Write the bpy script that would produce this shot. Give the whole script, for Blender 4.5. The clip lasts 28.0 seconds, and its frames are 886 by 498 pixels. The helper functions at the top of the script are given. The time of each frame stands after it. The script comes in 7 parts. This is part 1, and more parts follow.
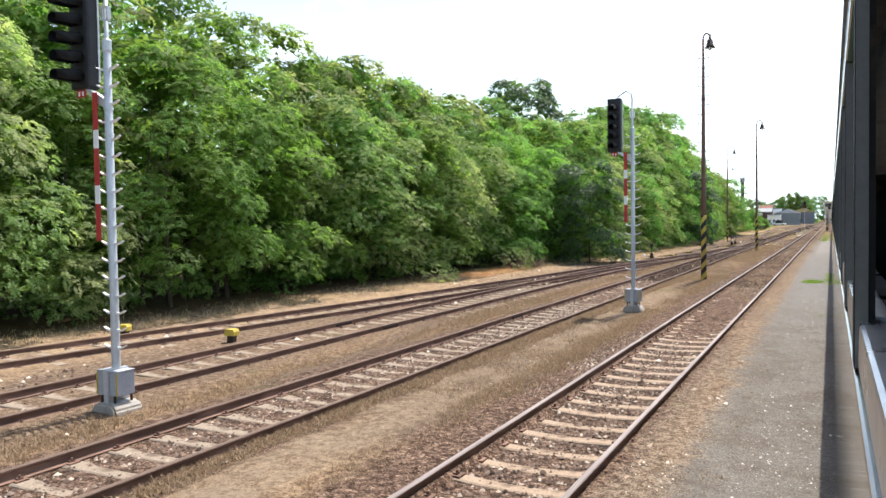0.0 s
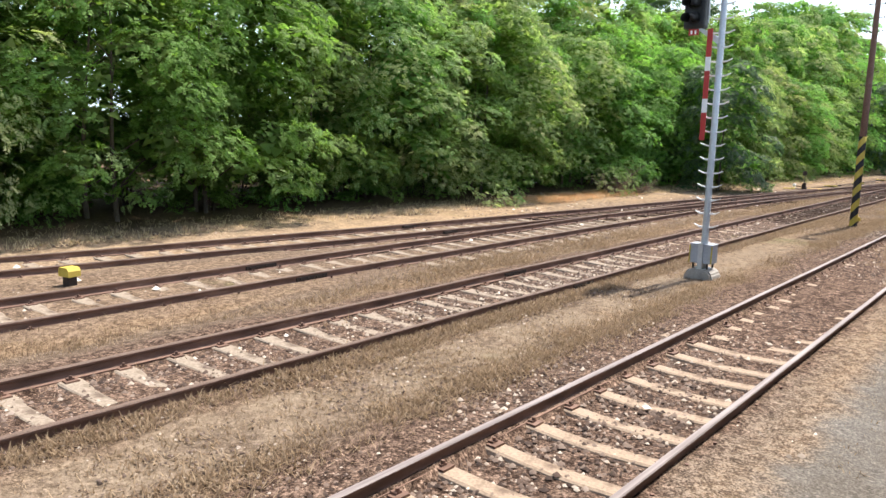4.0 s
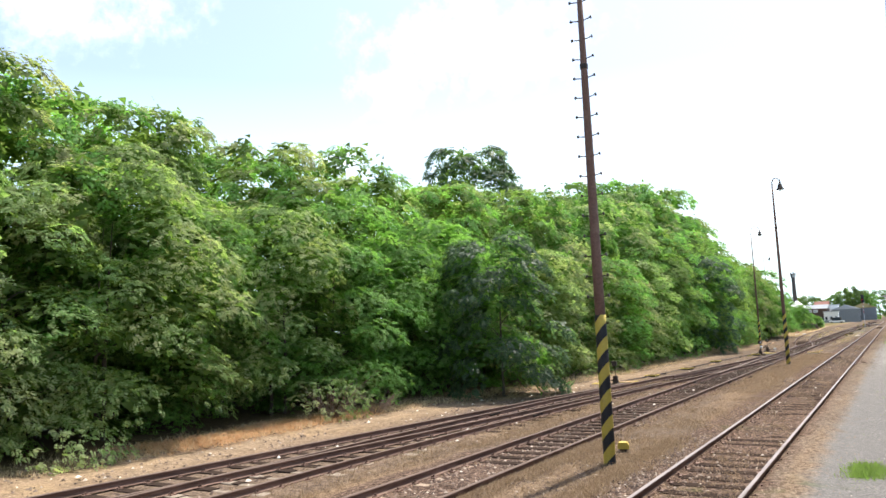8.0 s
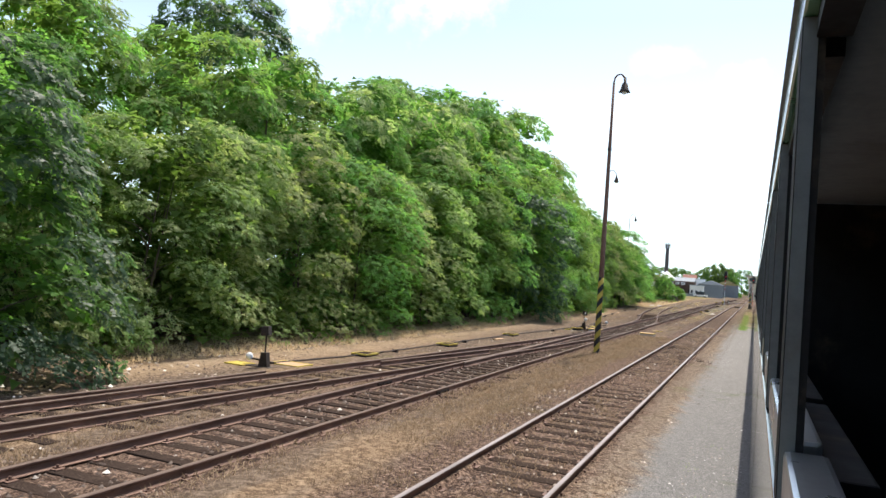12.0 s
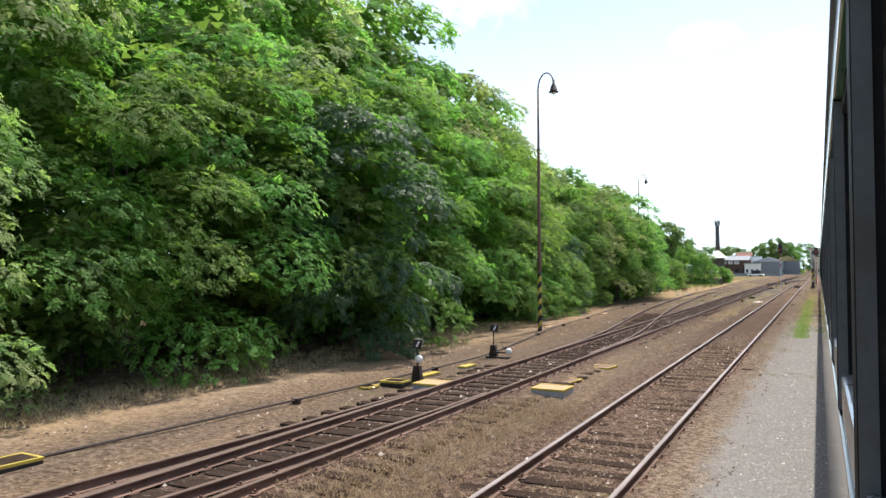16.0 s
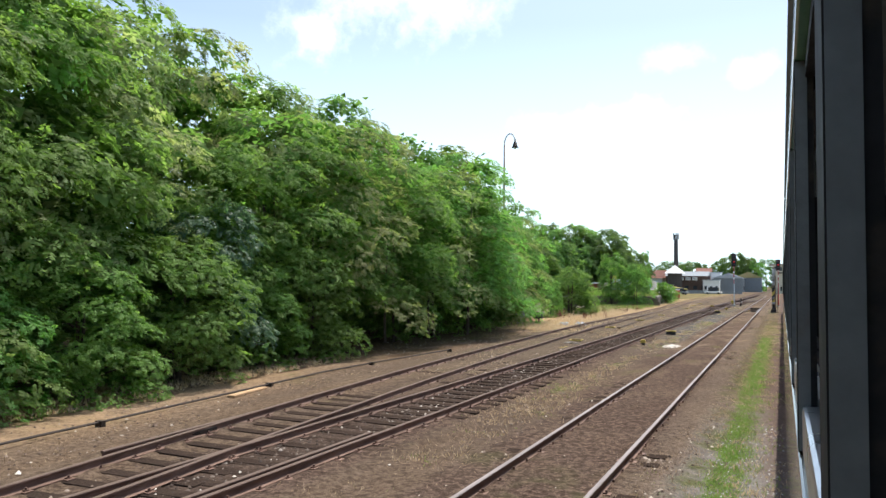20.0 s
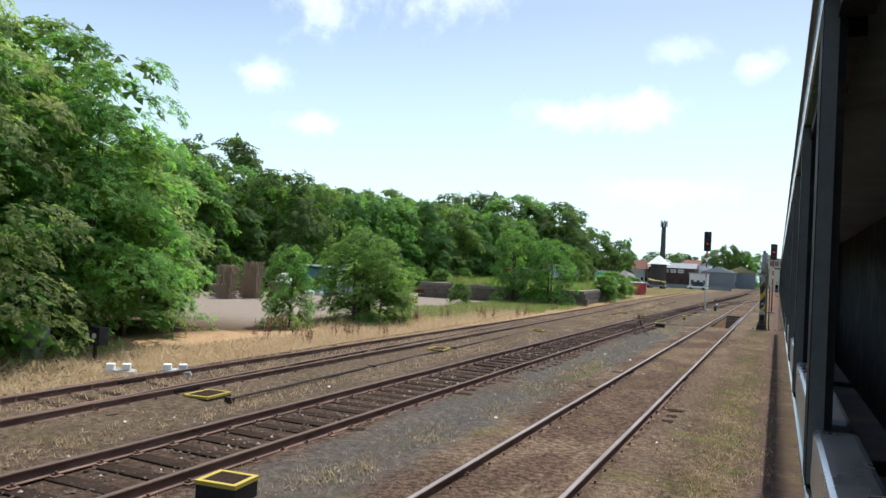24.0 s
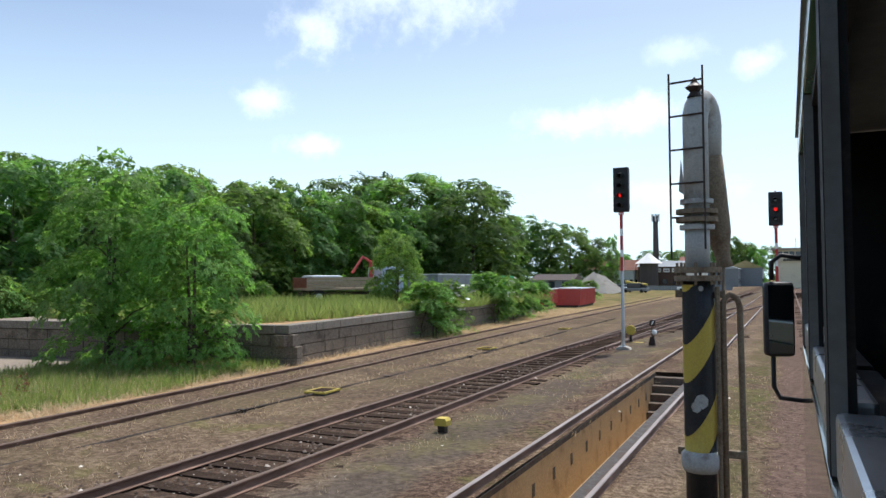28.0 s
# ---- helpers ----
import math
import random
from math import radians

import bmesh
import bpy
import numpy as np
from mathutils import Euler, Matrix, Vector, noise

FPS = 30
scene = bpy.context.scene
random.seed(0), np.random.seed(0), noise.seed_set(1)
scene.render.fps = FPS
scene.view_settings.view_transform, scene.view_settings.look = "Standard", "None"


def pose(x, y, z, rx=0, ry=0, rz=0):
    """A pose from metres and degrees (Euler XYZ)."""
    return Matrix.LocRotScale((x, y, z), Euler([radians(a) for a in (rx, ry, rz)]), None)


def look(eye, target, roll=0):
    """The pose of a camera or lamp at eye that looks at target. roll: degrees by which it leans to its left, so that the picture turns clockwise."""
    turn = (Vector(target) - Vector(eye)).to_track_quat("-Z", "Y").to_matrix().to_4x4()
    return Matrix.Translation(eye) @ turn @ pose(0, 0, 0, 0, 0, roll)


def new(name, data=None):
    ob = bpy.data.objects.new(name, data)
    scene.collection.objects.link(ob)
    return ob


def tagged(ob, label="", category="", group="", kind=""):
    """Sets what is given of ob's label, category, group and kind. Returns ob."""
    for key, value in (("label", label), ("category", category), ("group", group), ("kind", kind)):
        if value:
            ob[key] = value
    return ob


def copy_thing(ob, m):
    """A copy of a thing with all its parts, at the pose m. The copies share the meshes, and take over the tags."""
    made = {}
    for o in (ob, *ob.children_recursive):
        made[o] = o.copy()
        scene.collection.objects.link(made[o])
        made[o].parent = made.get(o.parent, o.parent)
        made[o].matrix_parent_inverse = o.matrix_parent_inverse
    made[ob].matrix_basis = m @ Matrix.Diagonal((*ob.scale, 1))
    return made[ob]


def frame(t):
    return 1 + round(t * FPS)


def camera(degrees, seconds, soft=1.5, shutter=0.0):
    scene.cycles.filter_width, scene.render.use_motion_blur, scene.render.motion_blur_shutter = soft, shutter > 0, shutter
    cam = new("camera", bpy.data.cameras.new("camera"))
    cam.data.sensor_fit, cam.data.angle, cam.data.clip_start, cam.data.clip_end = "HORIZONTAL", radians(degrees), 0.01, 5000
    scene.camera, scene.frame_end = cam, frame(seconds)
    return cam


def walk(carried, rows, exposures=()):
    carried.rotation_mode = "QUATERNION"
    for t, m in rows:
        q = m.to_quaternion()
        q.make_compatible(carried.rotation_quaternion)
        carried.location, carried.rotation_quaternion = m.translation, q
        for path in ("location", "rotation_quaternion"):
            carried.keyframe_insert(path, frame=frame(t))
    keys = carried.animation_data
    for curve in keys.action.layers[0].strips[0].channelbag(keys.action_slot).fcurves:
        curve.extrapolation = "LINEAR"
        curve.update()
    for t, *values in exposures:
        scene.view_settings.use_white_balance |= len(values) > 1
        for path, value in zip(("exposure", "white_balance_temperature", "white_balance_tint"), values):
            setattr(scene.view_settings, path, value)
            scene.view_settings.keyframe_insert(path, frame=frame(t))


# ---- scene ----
cam = camera(61.57, 28.0)
# seconds, x, y, z, yaw to the left of +y, pitch, roll
PATH = [
    (0.0, 3.727, 1.222, 2.629, 27.58, -1.93, -0.86),
    (0.5, 3.717, 1.943, 2.634, 29.88, -2.81, 0.71),
    (1.0, 3.718, 2.784, 2.628, 34.19, -5.10, 1.75),
    (1.5, 3.727, 3.647, 2.633, 38.42, -7.12, 1.27),
    (2.0, 3.733, 4.591, 2.632, 40.90, -8.60, 1.22),
    (2.5, 3.721, 5.548, 2.619, 40.16, -9.28, 1.71),
    (4.5, 3.715, 10.593, 2.610, 39.32, -8.49, 1.64),
    (5.0, 3.726, 12.011, 2.617, 39.45, -7.17, 1.89),
    (5.5, 3.723, 13.471, 2.629, 38.09, -5.75, -0.69),
    (6.0, 3.727, 15.105, 2.644, 30.27, 0.62, 1.62),
    (6.5, 3.704, 16.683, 2.636, 26.41, 4.29, -0.15),
    (7.0, 3.712, 18.452, 2.606, 23.72, 5.20, -0.03),
    (7.5, 3.708, 20.231, 2.594, 30.33, 5.52, -2.31),
    (8.0, 3.713, 22.104, 2.630, 30.98, 6.40, -2.44),
    (8.5, 3.708, 24.077, 2.634, 30.84, 2.93, -3.20),
    (9.0, 3.721, 26.207, 2.676, 28.75, 0.58, -2.29),
    (9.5, 3.708, 28.419, 2.699, 29.01, 2.22, -5.12),
    (10.0, 3.725, 30.799, 2.737, 26.59, 4.66, -0.71),
    (10.5, 3.716, 33.221, 2.760, 24.71, 2.52, -0.83),
    (11.0, 3.730, 35.764, 2.716, 20.39, 0.51, -0.85),
    (11.5, 3.720, 38.284, 2.682, 20.60, 1.64, 2.57),
    (13.5, 3.713, 50.400, 2.751, 27.79, 1.42, 2.96),
    (14.0, 3.717, 53.945, 2.770, 27.42, 0.32, 1.57),
    (14.5, 3.714, 57.552, 2.756, 26.71, 0.62, 1.25),
    (15.0, 3.718, 61.230, 2.751, 26.26, 1.18, -0.69),
    (15.5, 3.711, 64.963, 2.744, 26.45, 1.35, -0.03),
    (16.0, 3.729, 68.769, 2.723, 26.82, 1.59, -0.26),
    (16.5, 3.718, 72.596, 2.673, 27.02, 1.77, -1.42),
    (17.0, 3.702, 76.542, 2.688, 26.72, 1.52, -2.72),
    (17.5, 3.713, 80.414, 2.642, 26.42, 1.27, -4.18),
    (18.0, 3.726, 84.459, 2.650, 25.90, 1.55, -5.51),
    (18.5, 3.711, 88.530, 2.671, 25.65, 2.46, -7.36),
    (19.0, 3.724, 92.729, 2.700, 25.59, 2.61, -6.48),
    (19.5, 3.715, 96.967, 2.701, 25.35, 2.36, -6.42),
    (20.0, 3.745, 101.308, 2.681, 24.52, 2.59, 0.52),
    (20.5, 3.695, 105.657, 2.679, 24.40, 2.19, -0.95),
    (22.5, 3.718, 124.442, 2.674, 25.55, 1.52, 2.65),
    (23.0, 3.717, 129.059, 2.670, 25.26, 1.64, 2.91),
    (23.5, 3.712, 133.690, 2.665, 24.63, 1.32, 2.12),
    (24.0, 3.711, 138.413, 2.667, 24.33, 1.29, 3.01),
    (24.5, 3.710, 143.280, 2.669, 23.84, 1.02, 3.21),
    (25.0, 3.726, 148.289, 2.688, 23.47, 0.76, 2.80),
    (25.5, 3.713, 153.305, 2.679, 23.62, 0.68, 2.50),
    (26.0, 3.731, 158.377, 2.660, 24.15, 0.54, 3.02),
    (26.5, 3.715, 163.397, 2.632, 24.43, 0.29, 3.29),
    (27.0, 3.714, 168.585, 2.622, 24.27, 0.64, -0.74),
    (27.5, 3.720, 173.880, 2.610, 24.75, 1.55, -0.94),
    (28.0, 3.717, 179.444, 2.612, 24.92, 2.35, -0.29),
]


def aimed(x, y, z, yaw, pitch, roll):
    a, b = radians(yaw), radians(pitch)
    return look((x, y, z), (x - math.sin(a) * math.cos(b), y + math.cos(a) * math.cos(b), z + math.sin(b)), roll)


# seconds, stops, kelvin, tint: the clip darkens and turns cooler on its way
EXPOSURES = [(0.0, 0.7, 6600, 12), (2.0, 0.74, 6600, 12), (5.0, 0.93, 6600, 12), (7.0, 0.87, 6570, 11), (9.0, 0.63, 6530, 11), (11.0, 0.5, 6520, 11), (17.0, 0.52, 6480, 11), (20.0, 0.38, 6350, 10), (24.0, 0.03, 6200, 9), (26.0, -0.03, 6170, 9), (28.0, 0.02, 6170, 9.5)]
walk(cam, [(r[0], aimed(*r[1:])) for r in PATH], EXPOSURES)


# ---- light ----
SUN_TO = Vector((0.07, 0.80, 1.75)).normalized()
world = bpy.data.worlds.new("world")
scene.world = world
world.use_nodes = True
wn = world.node_tree.nodes
wl = world.node_tree.links
wn.clear()
sky = wn.new("ShaderNodeTexSky")
sky.sky_type = "NISHITA"
sky.sun_disc = False
sky.sun_elevation = math.asin(SUN_TO.z)
sky.sun_rotation = math.atan2(SUN_TO.x, SUN_TO.y)
sky.air_density, sky.dust_density, sky.ozone_density = 1.0, 2.2, 0.8
# thin summer haze, thicker towards the horizon, and a few small clouds
co = wn.new("ShaderNodeTexCoord")
sep = wn.new("ShaderNodeSeparateXYZ")
wl.new(co.outputs["Generated"], sep.inputs[0])


def scalar(op, a, b=0.0):
    x = wn.new("ShaderNodeMath")
    x.operation = op
    for k, v in enumerate((a, b)):
        if isinstance(v, (int, float)):
            x.inputs[k].default_value = v
        else:
            wl.new(v, x.inputs[k])
    return x.outputs[0]


cl = wn.new("ShaderNodeTexNoise")
cl.inputs["Scale"].default_value, cl.inputs["Detail"].default_value, cl.inputs["Roughness"].default_value = 22.0, 7.0, 0.62
wl.new(co.outputs["Generated"], cl.inputs["Vector"])
ragged = scalar("SUBTRACT", cl.outputs["Fac"], 0.5)
azimuth = scalar("ARCTAN2", sep.outputs["X"], sep.outputs["Y"])
height = scalar("ARCSINE", sep.outputs["Z"])
cloud = None
# azimuth, height, half width, half height in degrees, thickness
for a0, e0, wa, we, thick in ((-27.5, 21.8, 7.5, 3.0, 0.7), (-15.0, 11.8, 3.6, 1.1, 0.75), (-10.0, 12.2, 3.0, 1.3, 0.85), (-34.6, 10.1, 2.2, 0.8, 0.8), (-34.8, 18.2, 2.6, 1.7, 0.8), (-38.2, 13.4, 1.7, 1.0, 0.7), (-1.4, 15.2, 1.6, 0.9, 0.7), (-7.5, 16.3, 2.2, 0.9, 0.45), (-8.0, 6.4, 4.0, 1.0, 0.4), (-62, 24, 9, 3, 0.7), (25, 20, 10, 4, 0.8), (60, 14, 12, 3, 0.8), (130, 30, 14, 6, 0.8), (-120, 25, 14, 5, 0.8)):
    u = scalar("DIVIDE", scalar("SUBTRACT", azimuth, radians(a0)), radians(wa))
    v = scalar("DIVIDE", scalar("SUBTRACT", height, radians(e0)), radians(we))
    d = scalar("ADD", scalar("MULTIPLY", u, u), scalar("MULTIPLY", v, v))
    d = scalar("ADD", scalar("SQRT", d), scalar("MULTIPLY", ragged, 3.2))
    mr = wn.new("ShaderNodeMapRange")
    mr.interpolation_type = "SMOOTHSTEP"
    mr.inputs["From Min"].default_value, mr.inputs["From Max"].default_value = 0.0, 1.5
    mr.inputs["To Min"].default_value, mr.inputs["To Max"].default_value = thick * 0.68, 0.0
    wl.new(d, mr.inputs["Value"])
    cloud = mr.outputs[0] if cloud is None else scalar("MAXIMUM", cloud, mr.outputs[0])
hz = wn.new("ShaderNodeMapRange")
hz.inputs["From Min"].default_value, hz.inputs["From Max"].default_value = 0.0, 0.33
hz.inputs["To Min"].default_value, hz.inputs["To Max"].default_value = 0.74, 0.06
wl.new(sep.outputs["Z"], hz.inputs["Value"])
mx0 = wn.new("ShaderNodeMixRGB")
mx0.inputs[2].default_value = (7.6, 9.6, 10.7, 1)
wl.new(hz.outputs[0], mx0.inputs[0])
wl.new(sky.outputs[0], mx0.inputs[1])
mx1 = wn.new("ShaderNodeMixRGB")
mx1.inputs[2].default_value = (9.6, 10.2, 10.6, 1)
wl.new(cloud, mx1.inputs[0])
wl.new(mx0.outputs[0], mx1.inputs[1])
bg = wn.new("ShaderNodeBackground")
bg.inputs["Strength"].default_value = 0.15
wl.new(mx1.outputs[0], bg.inputs["Color"])
wo = wn.new("ShaderNodeOutputWorld")
wl.new(bg.outputs[0], wo.inputs["Surface"])

sun = new("sun", bpy.data.lights.new("sun", "SUN"))
sun.data.energy, sun.data.angle, sun.data.color = 4.6, radians(0.6), (1.0, 0.95, 0.86)
sun.matrix_world = look(SUN_TO * 100, (0, 0, 0))


# ---- materials ----
class Mat:
    """Short hand for node materials."""

    def __init__(self, name, rough=0.8, metal=0.0, spec=0.3):
        self.m = bpy.data.materials.new(name)
        self.m.use_nodes = True
        self.n, self.l = self.m.node_tree.nodes, self.m.node_tree.links
        self.b = self.n["Principled BSDF"]
        self.b.inputs["Roughness"].default_value = rough
        self.b.inputs["Metallic"].default_value = metal
        self.b.inputs["Specular IOR Level"].default_value = spec

    def put(self, out, inp):
        self.l.new(out, inp)

    def pos(self, local=False):
        if local:
            return self.n.new("ShaderNodeTexCoord").outputs["Object"]
        return self.n.new("ShaderNodeNewGeometry").outputs["Position"]

    def noise(self, scale, detail=4.0, rough=0.55, stretch=None, local=False, dist=0.0):
        p = self.pos(local)
        if stretch:
            v = self.n.new("ShaderNodeVectorMath")
            v.operation = "MULTIPLY"
            v.inputs[1].default_value = stretch
            self.put(p, v.inputs[0])
            p = v.outputs[0]
        t = self.n.new("ShaderNodeTexNoise")
        t.inputs["Scale"].default_value, t.inputs["Detail"].default_value = scale, detail
        t.inputs["Roughness"].default_value, t.inputs["Distortion"].default_value = rough, dist
        self.put(p, t.inputs["Vector"])
        return t.outputs["Fac"]

    def ramp(self, fac, *stops):
        r = self.n.new("ShaderNodeValToRGB")
        e = r.color_ramp.elements
        while len(e) < len(stops):
            e.new(0.5)
        for el, (p, c) in zip(e, stops):
            el.position = p
            el.color = (*c, 1) if len(c) == 3 else c
        self.put(fac, r.inputs[0])
        return r.outputs[0]

    def mask(self, fac, lo, hi, a=0.0, b=1.0):
        r = self.n.new("ShaderNodeMapRange")
        r.interpolation_type = "SMOOTHSTEP"
        for k, v in zip(("From Min", "From Max", "To Min", "To Max"), (lo, hi, a, b)):
            r.inputs[k].default_value = v
        self.put(fac, r.inputs["Value"])
        return r.outputs[0]

    def mix(self, fac, a, b, how="MIX"):
        x = self.n.new("ShaderNodeMixRGB")
        x.blend_type = how
        for s, i in ((fac, 0), (a, 1), (b, 2)):
            if isinstance(s, (int, float)):
                x.inputs[i].default_value = s if i == 0 else (s, s, s, 1)
            elif isinstance(s, tuple):
                x.inputs[i].default_value = (*s, 1)
            else:
                self.put(s, x.inputs[i])
        return x.outputs[0]

    def math(self, op, a, b=0.0, c=0.0):
        x = self.n.new("ShaderNodeMath")
        x.operation = op
        for s, i in ((a, 0), (b, 1), (c, 2)):
            if isinstance(s, (int, float)):
                x.inputs[i].default_value = s
            else:
                self.put(s, x.inputs[i])
        return x.outputs[0]

    def split(self, local=False):
        s = self.n.new("ShaderNodeSeparateXYZ")
        self.put(self.pos(local), s.inputs[0])
        return s.outputs

    def cells(self, scale, edge=False):
        """Stones: one random value each, or the distance from their joints."""
        t = self.n.new("ShaderNodeTexVoronoi")
        t.feature = "DISTANCE_TO_EDGE" if edge else "F1"
        t.inputs["Scale"].default_value = scale
        self.put(self.pos(False), t.inputs["Vector"])
        if edge:
            return t.outputs["Distance"]
        c = self.n.new("ShaderNodeSeparateColor")
        self.put(t.outputs["Color"], c.inputs[0])
        return c.outputs[0]

    def chance(self):
        return self.n.new("ShaderNodeObjectInfo").outputs["Random"]

    def island(self):
        return self.n.new("ShaderNodeNewGeometry").outputs["Random Per Island"]

    def colour(self, c):
        if isinstance(c, tuple):
            self.b.inputs["Base Color"].default_value = (*c, 1)
        else:
            self.put(c, self.b.inputs["Base Color"])
        return self

    def bump(self, h, strength=0.4, dist=0.02):
        b = self.n.new("ShaderNodeBump")
        b.inputs["Strength"].default_value, b.inputs["Distance"].default_value = strength, dist
        self.put(h, b.inputs["Height"])
        self.put(b.outputs[0], self.b.inputs["Normal"])
        return self

    def rough(self, out):
        self.put(out, self.b.inputs["Roughness"])
        return self


def worn(name, c, rough=0.6, metal=0.0, var=0.22, scale=3.0, dirt=(0.12, 0.09, 0.06), amount=0.45, bump=0.15, spec=0.3):
    """Paint, wood or metal with patches, grime and a fine grain."""
    m = Mat(name, rough, metal, spec)
    n1, n2 = m.noise(scale, 6, 0.6, local=True), m.noise(scale * 11, 4, 0.6, local=True)
    dark = tuple(v * (1 - var) for v in c)
    lite = tuple(min(1, v * (1 + var)) for v in c)
    base = m.ramp(n2, (0.3, dark), (0.7, lite))
    col = m.mix(m.mask(n1, 0.52, 0.72, 0.0, amount), base, dirt)
    m.colour(col).bump(n2, bump, 0.01)
    m.rough(m.mask(n1, 0.3, 0.7, rough * 0.85, min(1, rough * 1.2)))
    return m.m


def leafy(name, dark, mid, lite, pale, pale_at=0.66, gloss=0.62, spec=0.18):
    m = Mat(name, gloss, 0, spec)
    leaf = m.ramp(m.island(), (0.0, dark), (0.45, mid), (1.0, lite))
    n = m.noise(0.42, 3, 0.6)
    col = m.mix(m.mask(n, pale_at - 0.12, pale_at + 0.1, 0.0, 0.58), leaf, pale)
    hs = m.n.new("ShaderNodeHueSaturation")
    m.put(m.mask(m.chance(), 0, 1, 0.478, 0.518), hs.inputs["Hue"])
    m.put(m.mask(m.chance(), 0, 1, 0.84, 1.16), hs.inputs["Value"])
    m.put(col, hs.inputs["Color"])
    m.colour(hs.outputs[0])
    m.b.inputs["Roughness"].default_value = gloss
    tr = m.n.new("ShaderNodeBsdfTranslucent")
    m.put(m.mix(1.0, hs.outputs[0], (1.32, 1.46, 0.80), "MULTIPLY"), tr.inputs["Color"])
    ad = m.n.new("ShaderNodeMixShader")
    ad.inputs[0].default_value = 0.6
    m.put(m.b.outputs[0], ad.inputs[1])
    m.put(tr.outputs[0], ad.inputs[2])
    m.put(ad.outputs[0], m.n["Material Output"].inputs["Surface"])
    return m.m


def band(m, x, lo, hi, soft, wob):
    """1 between lo and hi across the tracks, with a wobbling edge."""
    xx = m.math("ADD", x, wob)
    return m.math("MULTIPLY", m.mask(xx, lo - soft, lo + soft), m.mask(xx, hi - soft, hi + soft, 1.0, 0.0))


def ground_material():
    m = Mat("yard_ground", 1.0, 0, 0.04)
    s = m.split()
    x, y = s[0], s[1]
    big, mid, fine, tiny = m.noise(0.22, 4), m.noise(1.3, 5, 0.65), m.noise(9, 5, 0.7), m.noise(46, 3, 0.7)
    streak = m.noise(0.5, 5, 0.6, (1.6, 0.22, 1))
    wob = m.math("MULTIPLY", m.math("SUBTRACT", mid, 0.5), 1.6)
    grit = m.ramp(m.mix(0.45, fine, tiny), (0.425, (0.05, 0.036, 0.028)), (0.5, (0.13, 0.10, 0.077)), (0.575, (0.29, 0.235, 0.185)))
    soil = m.ramp(mid, (0.3, (0.105, 0.078, 0.056)), (0.7, (0.20, 0.158, 0.115)))
    soil = m.mix(0.7, soil, grit)
    straw = m.ramp(m.mix(0.5, fine, tiny), (0.425, (0.085, 0.056, 0.036)), (0.5, (0.225, 0.158, 0.10)), (0.575, (0.42, 0.32, 0.21)))
    green = m.ramp(fine, (0.3, (0.05, 0.075, 0.02)), (0.7, (0.14, 0.17, 0.05)))
    ballast = m.ramp(m.mix(0.5, fine, tiny), (0.425, (0.032, 0.021, 0.017)), (0.5, (0.11, 0.077, 0.060)), (0.57, (0.27, 0.20, 0.16)))
    gravel = m.ramp(m.mix(0.8, fine, tiny), (0.36, (0.11, 0.112, 0.113)), (0.5, (0.205, 0.209, 0.21)), (0.64, (0.33, 0.333, 0.33)))
    dust = m.ramp(m.mix(0.5, fine, tiny), (0.425, (0.19, 0.148, 0.108)), (0.57, (0.33, 0.27, 0.205)))
    col = m.mix(m.math("MULTIPLY", m.mask(streak, 0.42, 0.60), m.mask(y, 50, 85, 0.8, 0.3)), soil, straw)
    col = m.mix(m.mask(y, 120, 165, 0.0, 0.55), col, m.mix(0.6, soil, grit))
    # trodden strip between the first two tracks
    path_a = m.math("MULTIPLY", band(m, x, -2.2, -1.25, 0.22, m.math("MULTIPLY", wob, 0.5)), m.mask(y, 24, 38, 1.0, 0.1))
    col = m.mix(m.math("MULTIPLY", path_a, m.mask(mid, 0.36, 0.60, 0.35, 1.0)), col, m.mix(1.0, dust, (0.92, 0.93, 0.92), "MULTIPLY"))
    # dark cinders beside the second track further on
    path_b = m.math("MULTIPLY", band(m, x, -2.2, -0.4, 0.4, wob), m.mask(y, 120, 160))
    col = m.mix(m.math("MULTIPLY", path_b, 0.75), col, m.ramp(fine, (0.3, (0.075, 0.065, 0.055)), (0.7, (0.17, 0.15, 0.13))))
    # ballast under each track
    for lo, hi in ((-0.9, 1.7), (-5.0, -2.35)):
        col = m.mix(m.math("MULTIPLY", band(m, x, lo, hi, 0.22, m.math("MULTIPLY", wob, 0.5)), 0.92), col, ballast)
    oily = m.math("MULTIPLY", band(m, x, -4.4, -2.8, 0.25, m.math("MULTIPLY", wob, 0.4)), m.mask(y, 55, 100, 0.0, 0.75))
    col = m.mix(oily, col, m.ramp(m.mix(0.5, fine, tiny), (0.34, (0.03, 0.021, 0.017)), (0.5, (0.075, 0.055, 0.045)), (0.68, (0.15, 0.118, 0.098))))
    far_b = m.math("MULTIPLY", band(m, x, -12.5, -6.0, 0.4, wob), m.mask(y, 40, 60, 1.0, 0.0))
    col = m.mix(m.math("MULTIPLY", far_b, 0.6), col, m.mix(0.4, ballast, dust))
    # bright dry verge in front of the trees
    verge = m.math("MULTIPLY", m.mask(m.math("SUBTRACT", m.math("ADD", x, wob), m.math("MULTIPLY", m.mask(y, 46, 62), m.mask(y, 112, 126, 2.0, 0.0))), -9.2, -11.5), m.mask(mid, 0.34, 0.56, 0.4, 1.0))
    col = m.mix(verge, col, m.mix(m.mask(big, 0.4, 0.62), m.mix(0.7, soil, m.mix(1.0, dust, (1.5, 1.45, 1.35), "MULTIPLY")), m.mix(0.45, straw, (0.52, 0.40, 0.26))))
